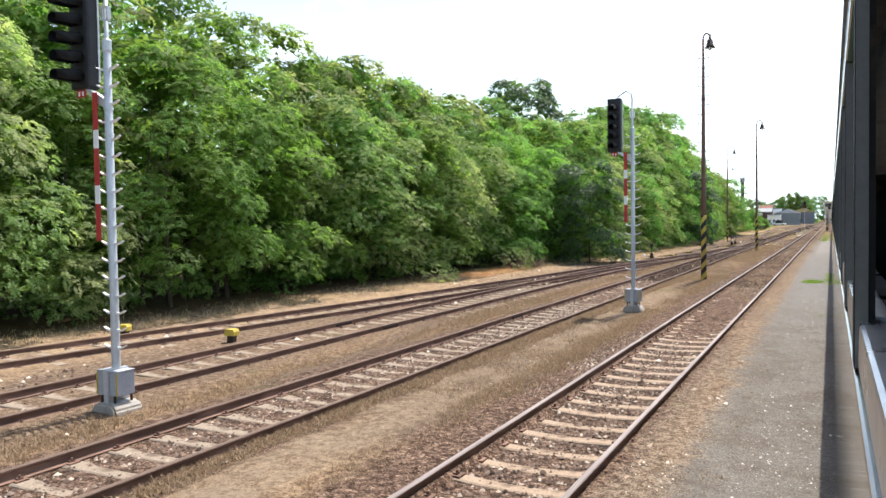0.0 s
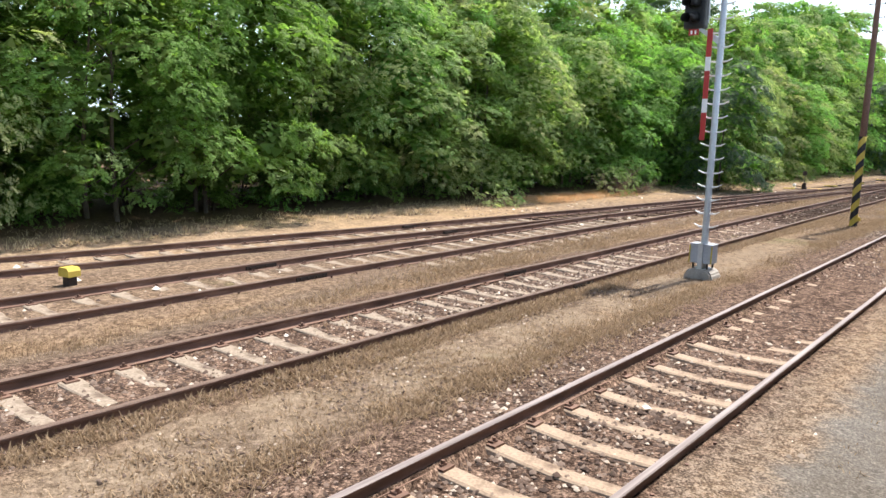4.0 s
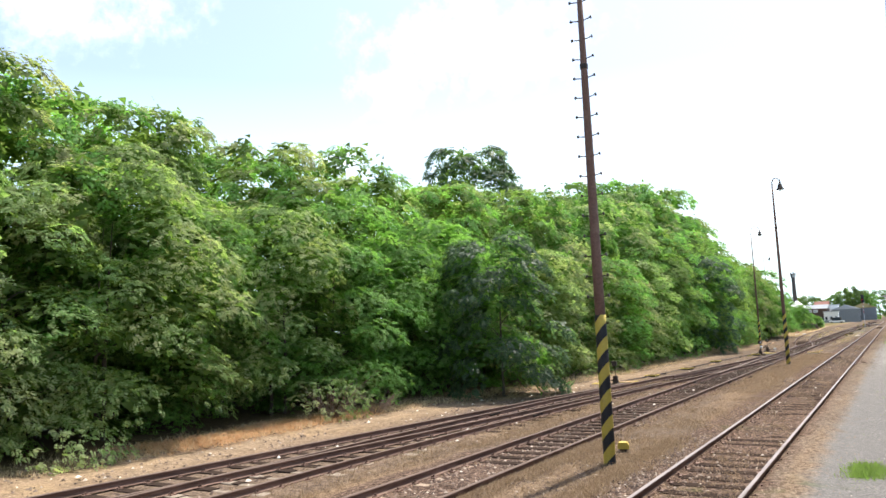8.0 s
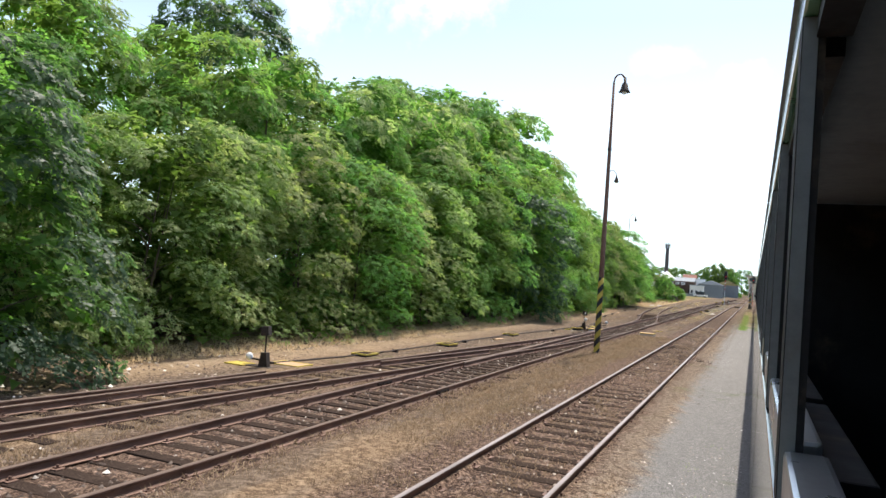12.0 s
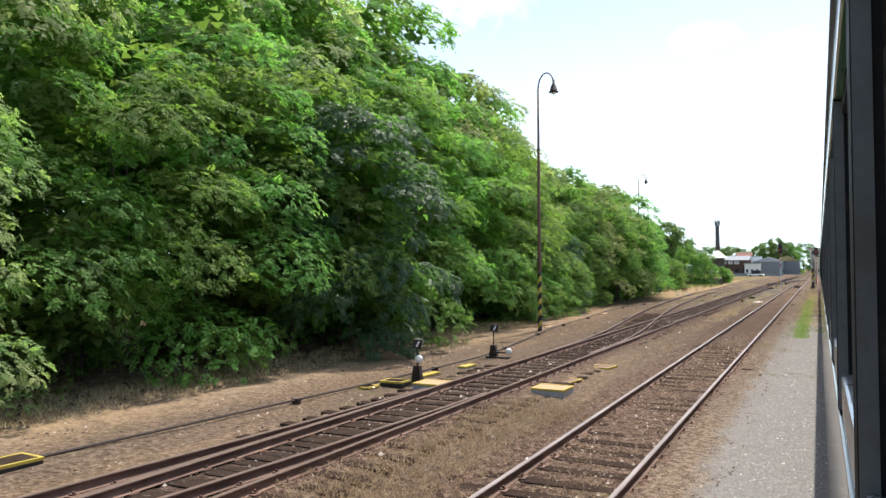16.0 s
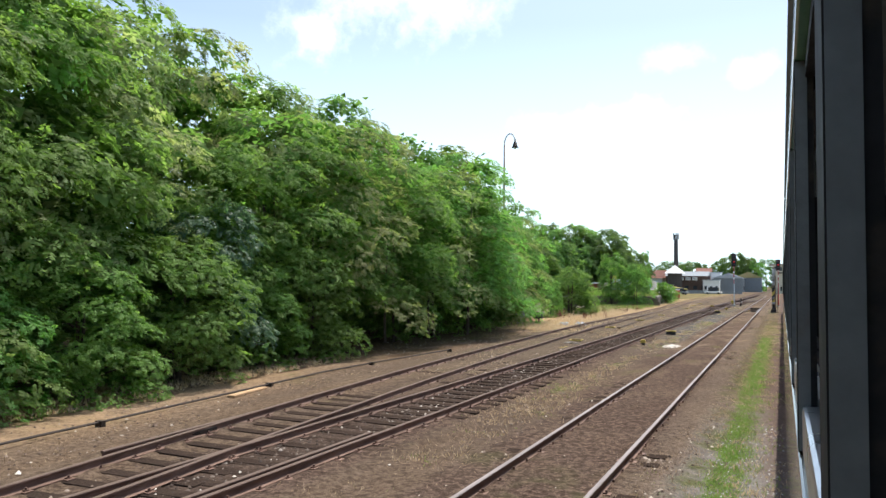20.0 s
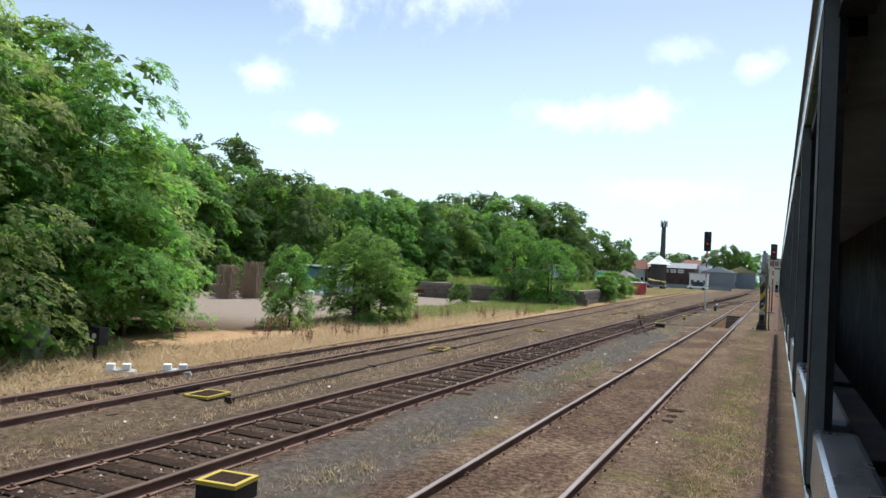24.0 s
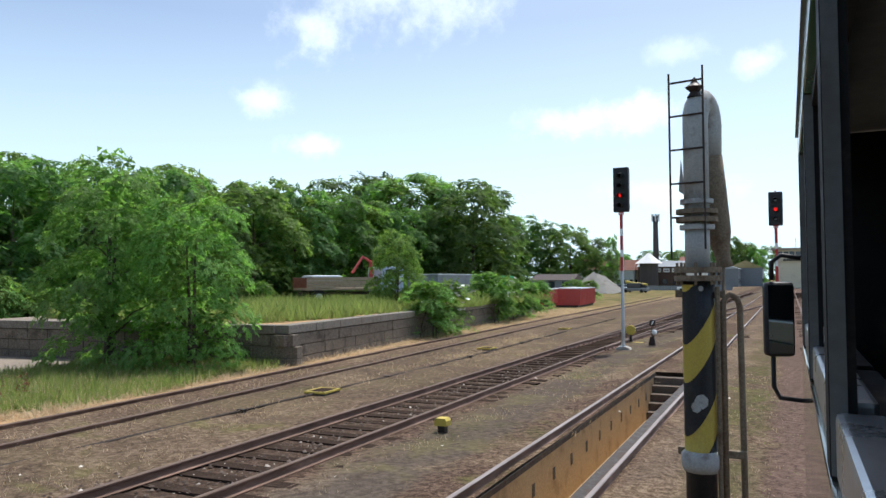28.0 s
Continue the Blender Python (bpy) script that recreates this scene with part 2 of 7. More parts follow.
    # leaf litter under the trees, carried forward (y 118-148) as their painted shade
    litter = m.math("MULTIPLY", m.mask(m.math("ADD", m.math("SUBTRACT", x, m.math("MULTIPLY", m.mask(y, 118, 128), m.mask(y, 142, 148, 4.6, 0.0))), wob), -13.6, -15.2), m.mask(y, 160, 172, 1.0, 0.0))
    col = m.mix(m.math("MULTIPLY", litter, 0.85), col, m.ramp(fine, (0.3, (0.045, 0.032, 0.02)), (0.7, (0.13, 0.095, 0.06))))
    # gravel walk beside the train, ending in rough grass
    walk_m = m.math("MULTIPLY", band(m, x, 2.2, 9.0, 0.2, m.math("MULTIPLY", wob, 0.5)), m.mask(y, 112, 126, 1.0, 0.0))
    stone = m.cells(34)
    worn_walk = m.mix(m.mask(m.noise(0.9, 5, 0.7), 0.4, 0.62), (0.92, 0.88, 0.82), (0.74, 0.68, 0.60))
    gravel = m.mix(m.mask(y, 14, 34), m.mix(1.0, gravel, worn_walk, "MULTIPLY"), m.mix(m.mask(y, 50, 75), gravel, m.mix(1.0, gravel, (1.2, 1.18, 1.15), "MULTIPLY")))
    col = m.mix(walk_m, col, gravel)
    # single stones of the ballast and the grit, light and dark
    stony = m.math("MAXIMUM", m.math("MULTIPLY", band(m, x, -0.95, 2.35, 0.2, m.math("MULTIPLY", wob, 0.5)), 0.75), m.math("MAXIMUM", m.math("MULTIPLY", band(m, x, -4.9, -2.5, 0.2, m.math("MULTIPLY", wob, 0.5)), 0.75), 0.22))
    stony = m.math("MULTIPLY", stony, m.mask(y, 40, 130, 1.0, 0.6))
    col = m.mix(stony, col, m.mix(1.0, col, m.ramp(stone, (0.0, (0.45, 0.44, 0.43)), (0.6, (0.9, 0.88, 0.86)), (0.86, (1.35, 1.34, 1.32)), (1.0, (2.1, 2.1, 2.1))), "MULTIPLY"))
    edge = m.math("MULTIPLY", band(m, x, 1.6, 2.3, 0.18, m.math("MULTIPLY", wob, 0.6)), m.mask(m.mix(0.6, fine, tiny), 0.46, 0.58, 0.1, 0.7))
    col = m.mix(edge, col, m.ramp(tiny, (0.35, (0.16, 0.128, 0.098)), (0.65, (0.40, 0.345, 0.28))))
    lawn = m.math("MULTIPLY", band(m, x, 2.35, 3.3, 0.2, m.math("MULTIPLY", wob, 0.5)), m.mask(y, 100, 112))
    lawn = m.math("MULTIPLY", lawn, m.mask(mid, 0.36, 0.6))
    col = m.mix(m.math("MULTIPLY", lawn, m.mask(y, 125, 150, 0.9, 0.4)), col, green)
    # faded grass patches beside the later stretch
    tuft = m.math("MULTIPLY", band(m, x, -2.4, -0.5, 0.5, wob), m.mask(y, 145, 175, 0.0, 0.8))
    col = m.mix(m.math("MULTIPLY", tuft, m.mask(m.noise(0.7, 4, 0.65), 0.48, 0.62)), col, m.ramp(fine, (0.3, (0.13, 0.13, 0.055)), (0.7, (0.27, 0.25, 0.13))))
    verge2 = m.math("MULTIPLY", band(m, x, -8.0, -5.2, 0.6, wob), m.mask(y, 118, 150, 0.0, 0.7))
    col = m.mix(m.math("MULTIPLY", verge2, m.mask(m.noise(0.5, 4, 0.65), 0.42, 0.6)), col, m.ramp(fine, (0.3, (0.16, 0.135, 0.075)), (0.7, (0.29, 0.25, 0.15))))
    # weeds here and there, and the meadow beyond the last track
    col = m.mix(m.math("MULTIPLY", m.mask(big, 0.58, 0.70), m.mask(mid, 0.45, 0.62, 0, 0.5)), col, green)
    mead = m.math("MULTIPLY", m.mask(m.math("ADD", x, wob), -10.4, -12.0), m.mask(y, 172, 186))
    col = m.mix(m.math("MULTIPLY", mead, m.mask(mid, 0.3, 0.6, 0.5, 0.95)), col, m.mix(m.mask(streak, 0.35, 0.6), green, (0.25, 0.22, 0.10)))
    # yard of light trodden gravel round the hut
    lot = m.math("MULTIPLY", m.math("MULTIPLY", m.mask(m.math("ADD", x, wob), -14.6, -16.2), m.mask(m.math("ADD", x, wob), -40, -36)), m.math("MULTIPLY", m.mask(y, 160, 168), m.mask(y, 206, 212, 1.0, 0.0)))
    col = m.mix(m.math("MULTIPLY", lot, 0.9), col, m.ramp(fine, (0.3, (0.30, 0.28, 0.25)), (0.7, (0.44, 0.415, 0.375))))
    # damp cinder-dark grit between the tracks along the later stretch
    dark = m.math("MULTIPLY", band(m, x, -8.5, 2.6, 0.6, wob), m.mask(y, 75, 115, 0.0, 0.38))
    col = m.mix(m.math("MULTIPLY", dark, m.mask(mid, 0.3, 0.6, 0.5, 1.0)), col, m.ramp(fine, (0.3, (0.07, 0.055, 0.042)), (0.7, (0.17, 0.14, 0.11))))
    # dusty straw and thin grass over the later stretch
    late = m.math("MULTIPLY", band(m, x, -12.0, 5.0, 0.6, wob), m.mask(y, 105, 140))
    patch = m.noise(0.42, 6, 0.68, (1.0, 0.55, 1), dist=0.6)
    off_rail = m.mix(1.0, m.math("SUBTRACT", 1.0, band(m, x, -4.7, -2.5, 0.2, 0.0)), m.math("SUBTRACT", 1.0, band(m, x, -2.1, -1.1, 0.3, wob)), "MULTIPLY")
    late = m.math("MULTIPLY", late, off_rail)
    col = m.mix(m.math("MULTIPLY", late, m.mask(patch, 0.47, 0.60, 0.0, 0.75)), col, m.ramp(m.mix(0.5, fine, tiny), (0.425, (0.10, 0.073, 0.050)), (0.5, (0.22, 0.175, 0.125)), (0.575, (0.40, 0.335, 0.245))))
    col = m.mix(m.math("MULTIPLY", late, m.mask(m.noise(0.6, 5, 0.7), 0.56, 0.68, 0.0, 0.6)), col, m.ramp(fine, (0.3, (0.10, 0.11, 0.035)), (0.7, (0.22, 0.23, 0.09))))
    # bright bleached straw beyond the side track
    strawy = m.math("MULTIPLY", m.mask(m.math("ADD", m.math("ADD", x, m.mask(y, 172, 240, 0.0, 2.6)), m.math("MULTIPLY", wob, 0.6)), -8.8, -9.7), m.math("MULTIPLY", m.mask(x, -15.5, -13.5), m.math("MULTIPLY", m.mask(y, 146, 154), m.mask(y, 225, 260, 1.0, 0.15))))
    col = m.mix(m.math("MULTIPLY", strawy, m.mask(mid, 0.3, 0.55, 0.6, 1.0)), col, m.ramp(m.mix(0.5, fine, tiny), (0.34, (0.32, 0.21, 0.115)), (0.5, (0.58, 0.42, 0.25)), (0.68, (0.74, 0.58, 0.38))))
    # rough meadow away from the yard
    wild = m.math("MAXIMUM", m.mask(m.math("ADD", x, wob), 8.5, 10.5), m.mask(m.math("ADD", x, wob), -26, -33))
    wild = m.math("MAXIMUM", m.math("MULTIPLY", wild, m.mask(y, 158, 166, 1.0, 0.0)), m.math("MAXIMUM", m.mask(x, 8.5, 10.5), m.mask(x, -38, -41)))
    col = m.mix(wild, col, m.mix(m.mask(m.noise(0.06, 5, 0.65), 0.42, 0.6), green, m.mix(0.5, straw, soil)))
    col = m.mix(1.0, col, m.mix(m.mask(y, 88, 124), (0.81, 0.765, 0.735), (0.74, 0.665, 0.62)), "MULTIPLY")
    col = m.mix(m.math("MULTIPLY", band(m, x, -6.2, 2.2, 0.3, wob), m.math("MULTIPLY", m.mask(y, 94, 108), m.mask(y, 125, 145, 1.0, 0.0))), col, m.mix(1.0, col, (0.84, 0.84, 0.86), "MULTIPLY"))
    # darker brown grit round the side track's points
    dark_grit = m.math("MULTIPLY", band(m, x, -9.0, -4.6, 0.4, m.math("MULTIPLY", wob, 0.6)), m.math("MULTIPLY", m.mask(y, 118, 130), m.mask(y, 164, 186, 0.6, 0.2)))
    col = m.mix(dark_grit, col, m.ramp(m.mix(0.5, fine, tiny), (0.4, (0.040, 0.029, 0.021)), (0.5, (0.088, 0.067, 0.048)), (0.6, (0.17, 0.135, 0.10))))
    # grey cinder path and the reddish strip along the train on the later stretch
    cinder = m.math("MULTIPLY", band(m, x, -2.6, -0.85, 0.3, wob), m.math("MULTIPLY", m.mask(y, 128, 158, 0.0, 0.85), m.mask(y, 174, 192, 1.0, 0.15)))
    cinder = m.math("MULTIPLY", cinder, m.mask(m.noise(0.5, 4, 0.6, (1, 0.3, 1)), 0.36, 0.52, 0.35, 1.0))
    col = m.mix(cinder, col, m.ramp(m.mix(0.5, fine, tiny), (0.38, (0.042, 0.040, 0.037)), (0.5, (0.085, 0.081, 0.075)), (0.62, (0.15, 0.143, 0.132))))
    russet = m.math("MULTIPLY", m.math("MULTIPLY", m.mask(m.math("ADD", x, m.math("MULTIPLY", wob, 0.3)), 3.25, 3.6), m.mask(x, 8.0, 9.0, 1.0, 0.0)), m.mask(y, 104, 118, 0.0, 0.8))
    col = m.mix(russet, col, m.ramp(m.mix(0.5, fine, tiny), (0.4, (0.05, 0.033, 0.028)), (0.6, (0.17, 0.115, 0.095))))
    m.colour(col)
    h = m.mix(0.2, m.mix(0.7, fine, tiny), mid)
    m.bump(h, 1.0, 0.02)
    return m.m


GROUND = ground_material()
rail_m = Mat("rusty_rail_steel", 0.65, 0.15, 0.25)
rn = rail_m.noise(6, 5, 0.6, (1, 0.25, 1))
rail_m.colour(rail_m.ramp(rn, (0.3, (0.10, 0.060, 0.044)), (0.55, (0.18, 0.108, 0.080)), (0.75, (0.29, 0.185, 0.138)))).bump(rail_m.noise(40, 3), 0.3, 0.005)
RAIL = rail_m.m
top_m = Mat("polished_rail_head", 0.52, 0.35, 0.4)
tn = top_m.noise(3, 4, 0.6, (6, 0.2, 1))
top_m.colour(top_m.ramp(tn, (0.35, (0.19, 0.158, 0.145)), (0.7, (0.33, 0.285, 0.27))))
SHINE = top_m.m
DULL = worn("dull_rail_head", (0.13, 0.088, 0.068), 0.66, 0.2, 0.3, 5)
TIMBER = worn("tarred_timber", (0.042, 0.030, 0.024), 1.0, 0, 0.45, 4, (0.078, 0.057, 0.045), 0.5, 0.6, 0.0)
CONC_SL = worn("dusty_concrete_sleeper", (0.265, 0.217, 0.168), 0.95, 0, 0.25, 3, (0.11, 0.08, 0.062), 0.9, 0.3, 0.1)
STEEL_SL = worn("rusty_steel_sleeper", (0.30, 0.225, 0.16), 0.85, 0.0, 0.25, 3.5, (0.12, 0.082, 0.06), 0.9, 0.3)
IRON = worn("dark_cast_iron", (0.045, 0.035, 0.03), 0.6, 0.3, 0.4, 8, (0.13, 0.07, 0.045), 0.5)
CONCRETE = worn("weathered_concrete", (0.36, 0.335, 0.295), 0.9, 0, 0.16, 2.5, (0.22, 0.20, 0.17), 0.6, 0.3)
GALV = worn("grey_galvanised_paint", (0.50, 0.53, 0.55), 0.42, 0.35, 0.1, 3, (0.32, 0.31, 0.29), 0.3, 0.05)
WHITE = worn("white_paint", (0.80, 0.80, 0.78), 0.5, 0, 0.05, 3, (0.5, 0.47, 0.42), 0.3, 0.05)
RED = worn("signal_red_paint", (0.42, 0.045, 0.04), 0.5, 0, 0.15, 4, (0.22, 0.05, 0.04), 0.4, 0.05)
YELLOW = worn("yellow_paint", (0.50, 0.38, 0.07), 0.6, 0, 0.12, 4, (0.34, 0.26, 0.10), 0.5, 0.08)
BLACK = worn("black_paint", (0.022, 0.023, 0.026), 0.5, 0, 0.3, 4, (0.06, 0.055, 0.05), 0.5, 0.1)
POLE = worn("brown_painted_steel_pole", (0.155, 0.085, 0.062), 0.65, 0.1, 0.25, 2.5, (0.30, 0.20, 0.15), 0.5, 0.2)
GREYBOX = worn("grey_box_paint", (0.36, 0.39, 0.43), 0.6, 0.1, 0.1, 3, (0.22, 0.2, 0.17), 0.4, 0.1)
RUSTLID = worn("sunlit_rusty_lid", (0.44, 0.285, 0.16), 0.8, 0, 0.18, 3, (0.30, 0.19, 0.10), 0.6, 0.2)
BARK = worn("bark", (0.085, 0.066, 0.05), 0.95, 0, 0.4, 3, (0.16, 0.13, 0.10), 0.5, 0.7)
TWIG = worn("dead_twigs", (0.20, 0.15, 0.115), 0.95, 0, 0.3, 6, (0.3, 0.24, 0.19), 0.4, 0.2)
stone_m = Mat("ballast_stone", 0.95, 0, 0.2)
stone_m.colour(stone_m.ramp(stone_m.island(), (0.0, (0.032, 0.022, 0.018)), (0.45, (0.095, 0.066, 0.052)), (0.85, (0.20, 0.152, 0.122)), (1.0, (0.46, 0.40, 0.33))))
STONE = stone_m.m
grav_m = Mat("pale_gravel", 0.95, 0, 0.2)
grav_m.colour(grav_m.ramp(grav_m.island(), (0.0, (0.17, 0.165, 0.16)), (0.6, (0.34, 0.335, 0.325)), (1.0, (0.58, 0.56, 0.53))))
GRAVEL = grav_m.m
pale_m = Mat("pale_edge_stone", 0.95, 0, 0.2)
pale_m.colour(pale_m.ramp(pale_m.island(), (0.0, (0.13, 0.105, 0.085)), (0.6, (0.27, 0.225, 0.18)), (1.0, (0.58, 0.51, 0.43))))
PALESTONE = pale_m.m
WHITESTONE = worn("white_limestone", (0.62, 0.57, 0.50), 0.95, 0, 0.2, 4, (0.4, 0.35, 0.3), 0.5, 0.3)
LEAF_A = leafy("locust_leaves", (0.124, 0.226, 0.053), (0.172, 0.308, 0.082), (0.228, 0.377, 0.119), (0.332, 0.349, 0.232))
LEAF_B = leafy("olive_locust_leaves", (0.145, 0.222, 0.071), (0.200, 0.289, 0.103), (0.290, 0.363, 0.172), (0.43, 0.41, 0.25), 0.54)
LEAF_C = leafy("bluish_maple_leaves", (0.045, 0.095, 0.048), (0.074, 0.141, 0.074), (0.138, 0.199, 0.120), (0.117, 0.184, 0.108), 0.7, 0.46, 0.35)
LEAF_D = leafy("bright_shrub_leaves", (0.121, 0.225, 0.054), (0.174, 0.308, 0.083), (0.244, 0.378, 0.136), (0.282, 0.333, 0.200))
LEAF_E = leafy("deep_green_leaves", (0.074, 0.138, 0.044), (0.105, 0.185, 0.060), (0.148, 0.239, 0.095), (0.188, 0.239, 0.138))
# leaf green darkened so the crown's inner shade sits in the colour
CORE_SHADE = leafy("inner_leaves_shade_tone", (0.092, 0.164, 0.041), (0.121, 0.206, 0.055), (0.151, 0.245, 0.080), (0.137, 0.210, 0.080), 0.7, 0.85)
dry_m = Mat("dry_grass", 0.9, 0, 0.2)
dry_m.colour(dry_m.mix(dry_m.mask(dry_m.noise(0.25, 3), 0.66, 0.78), dry_m.ramp(dry_m.island(), (0.0, (0.42, 0.31, 0.18)), (0.5, (0.64, 0.51, 0.32)), (1.0, (0.76, 0.64, 0.45))), (0.24, 0.26, 0.10)))
DRY = dry_m.m


def glow_through(m, colour, share):
    """Thin blades that let light through."""
    tr = m.n.new("ShaderNodeBsdfTranslucent")
    tr.inputs["Color"].default_value = (*colour, 1)
    ad = m.n.new("ShaderNodeMixShader")
    ad.inputs[0].default_value = share
    m.put(m.b.outputs[0], ad.inputs[1])
    m.put(tr.outputs[0], ad.inputs[2])
    m.put(ad.outputs[0], m.n["Material Output"].inputs["Surface"])


glow_through(dry_m, (0.46, 0.34, 0.20), 0.5)
grn_m = Mat("green_grass", 0.8, 0, 0.3)
grn_m.colour(grn_m.ramp(grn_m.island(), (0.0, (0.09, 0.14, 0.03)), (0.6, (0.18, 0.24, 0.06)), (1.0, (0.38, 0.36, 0.16))))
GREEN = grn_m.m
glow_through(grn_m, (0.26, 0.34, 0.08), 0.5)
lawn_m = Mat("fresh_low_grass", 0.8, 0, 0.3)
lawn_m.colour(lawn_m.ramp(lawn_m.island(), (0.0, (0.12, 0.19, 0.045)), (0.7, (0.20, 0.28, 0.075)), (1.0, (0.34, 0.35, 0.15))))
LAWN = lawn_m.m
glow_through(lawn_m, (0.24, 0.40, 0.07), 0.5)
thatch_m = Mat("matted_dry_grass", 0.95, 0, 0.15)
thatch_m.colour(thatch_m.ramp(thatch_m.island(), (0.0, (0.15, 0.10, 0.062)), (0.5, (0.27, 0.195, 0.125)), (1.0, (0.44, 0.335, 0.22))))
THATCH = thatch_m.m
glow_through(thatch_m, (0.28, 0.20, 0.125), 0.4)
dark_m = Mat("dark_ballast_stone", 0.95, 0, 0.2)
dark_m.colour(dark_m.ramp(dark_m.island(), (0.0, (0.03, 0.022, 0.018)), (0.6, (0.085, 0.062, 0.05)), (0.9, (0.15, 0.12, 0.10)), (1.0, (0.4, 0.36, 0.32))))
DARKSTONE = dark_m.m
red_m = Mat("reddish_straw", 0.9, 0, 0.2)
red_m.colour(red_m.ramp(red_m.island(), (0.0, (0.36, 0.20, 0.10)), (0.6, (0.58, 0.36, 0.19)), (1.0, (0.70, 0.50, 0.30))))
REDSTRAW = red_m.m
glow_through(red_m, (0.55, 0.33, 0.17), 0.5)


# ---- mesh helpers ----
def mesh_of(name, verts, faces, mats, smooth=False, index=None):
    me = bpy.data.meshes.new(name)
    me.from_pydata([tuple(v) for v in verts], [], faces)
    for k in mats if isinstance(mats, (list, tuple)) else [mats]:
        me.materials.append(k)
    if index is not None:
        me.polygons.foreach_set("material_index", index)
    if smooth:
        me.polygons.foreach_set("use_smooth", [True] * len(me.polygons))
    me.update()
    return me


def part(name, bm, material, parent=None, label="", smooth=False):
    """Links a bmesh as one mesh object under a thing or under a part."""
    me = bpy.data.meshes.new(name)
    for f in bm.faces:
        f.smooth = smooth
    bm.to_mesh(me)
    bm.free()
    me.materials.append(material)
    ob = new(name, me)
    ob.parent = parent
    return tagged(ob, label)


def shared(name, me, parent, m=None, label=""):
    ob = new(name, me)
    ob.parent = parent
    if m is not None:
        ob.matrix_basis = m
    return tagged(ob, label)


def thing(name, label, category, x=0, y=0, z=0, rz=0, group="", kind=""):
    ob = new(name)
    ob.empty_display_size = 0.2
    ob.matrix_basis = pose(x, y, z, 0, 0, rz)
    return tagged(ob, label, category, group, kind)


def box(bm, x0, y0, z0, x1, y1, z1, bevel=0.0):
    vs = [bm.verts.new((x, y, z)) for z in (z0, z1) for x, y in ((x0, y0), (x1, y0), (x1, y1), (x0, y1))]
    fs = [bm.faces.new([vs[i] for i in q]) for q in ((3, 2, 1, 0), (4, 5, 6, 7), (0, 1, 5, 4), (1, 2, 6, 5), (2, 3, 7, 6), (3, 0, 4, 7))]
    if bevel:
        es = list({e for f in fs for e in f.edges})
        bmesh.ops.bevel(bm, geom=es, offset=bevel, segments=2, affect="EDGES", profile=0.6)
    return bm


def boxed(*a, bevel=0.0):
    return box(bmesh.new(), *a, bevel=bevel)


def tube(bm, pts, radii, n=12, caps=True):
    """A round tube through the points."""
    pts = [Vector(p) for p in pts]
    if not isinstance(radii, (list, tuple)):
        radii = [radii] * len(pts)
    rings, side = [], None
    for i, p in enumerate(pts):
        d = (pts[min(i + 1, len(pts) - 1)] - pts[max(i - 1, 0)]).normalized()
        if side is None:
            side = d.cross(Vector((0, 0, 1)) if abs(d.z) < 0.9 else Vector((1, 0, 0))).normalized()
        side = (side - d * side.dot(d)).normalized()
        up = d.cross(side)
        rings.append([bm.verts.new(p + (side * math.cos(a) + up * math.sin(a)) * radii[i]) for a in (2 * math.pi * k / n for k in range(n))])
    for a, b in zip(rings, rings[1:]):
        for k in range(n):
            bm.faces.new((a[k], a[(k + 1) % n], b[(k + 1) % n], b[k]))
    if caps:
        bm.faces.new(list(reversed(rings[0])))
        bm.faces.new(rings[-1])
    return bm


def tubed(pts, radii, n=12):
    return tube(bmesh.new(), pts, radii, n)


def prism(bm, outline, y0, y1, axis="y"):
    """Pushes an outline of (u, v) along an axis."""
    def at(u, v, w):
        return (u, w, v) if axis == "y" else (w, u, v) if axis == "x" else (u, v, w)
    a = [bm.verts.new(at(u, v, y0)) for u, v in outline]
    b = [bm.verts.new(at(u, v, y1)) for u, v in outline]
    n = len(outline)
    for k in range(n):
        bm.faces.new((a[k], a[(k + 1) % n], b[(k + 1) % n], b[k]))
    bm.faces.new(list(reversed(a)))
    bm.faces.new(b)
    bmesh.ops.recalc_face_normals(bm, faces=bm.faces)
    return bm


def glide(knots, s):
    """A smooth curve x(y) through the knots."""
    ys, xs = [k[0] for k in knots], [k[1] for k in knots]
    return np.convolve(np.interp(np.r_[s[0] - 6, s, s[-1] + 6], ys, xs), [1], "same")[1:-1] * 0.5 + 0.25 * (np.interp(s - 4, ys, xs) + np.interp(s + 4, ys, xs))


# ---- lines of the five tracks: along, across ----
LINE_1 = [(-90, 0.7175), (420, 0.7175)]
LINE_2 = [(-90, -3.58), (205, -3.58), (260, -3.0), (420, -1.2)]
LINE_3 = [(-90, -7.45), (34, -7.4), (42, -7.15), (50, -6.6), (54, -6.2), (63, -5.2), (72, -4.4), (79, -3.82), (86, -3.58), (90, -3.58)]
LINE_4 = [(-90, -18), (0, -13.0), (10, -11.75), (20, -10.35), (31, -9.05), (42, -7.9), (52, -6.75), (57, -6.05)]
LINE_5 = [(90, -3.58), (96, -3.66), (102, -4.0), (108, -4.75), (117, -5.75), (126, -6.5), (137, -7.12), (146, -7.65), (157, -7.95), (167, -8.1), (175, -8.25), (190, -8.65), (220, -9.9), (300, -12.5)]

LINE_7 = [(134, -7.0), (139, -7.25), (146, -7.98), (153, -8.4), (160, -8.72), (168, -8.95), (174, -9.4), (180, -10.2), (188, -11.6)]
LINE_6 = [(200, -3.58), (210, -3.5), (220, -2.95), (232, -1.8), (246, -0.3), (256, 0.5), (264, 0.7175), (280, 0.7175)]

# ---- ground ----
PIT_Y0, PIT_Y1, PIT_X0, PIT_X1 = 185.2, 202.0, 0.10, 1.33


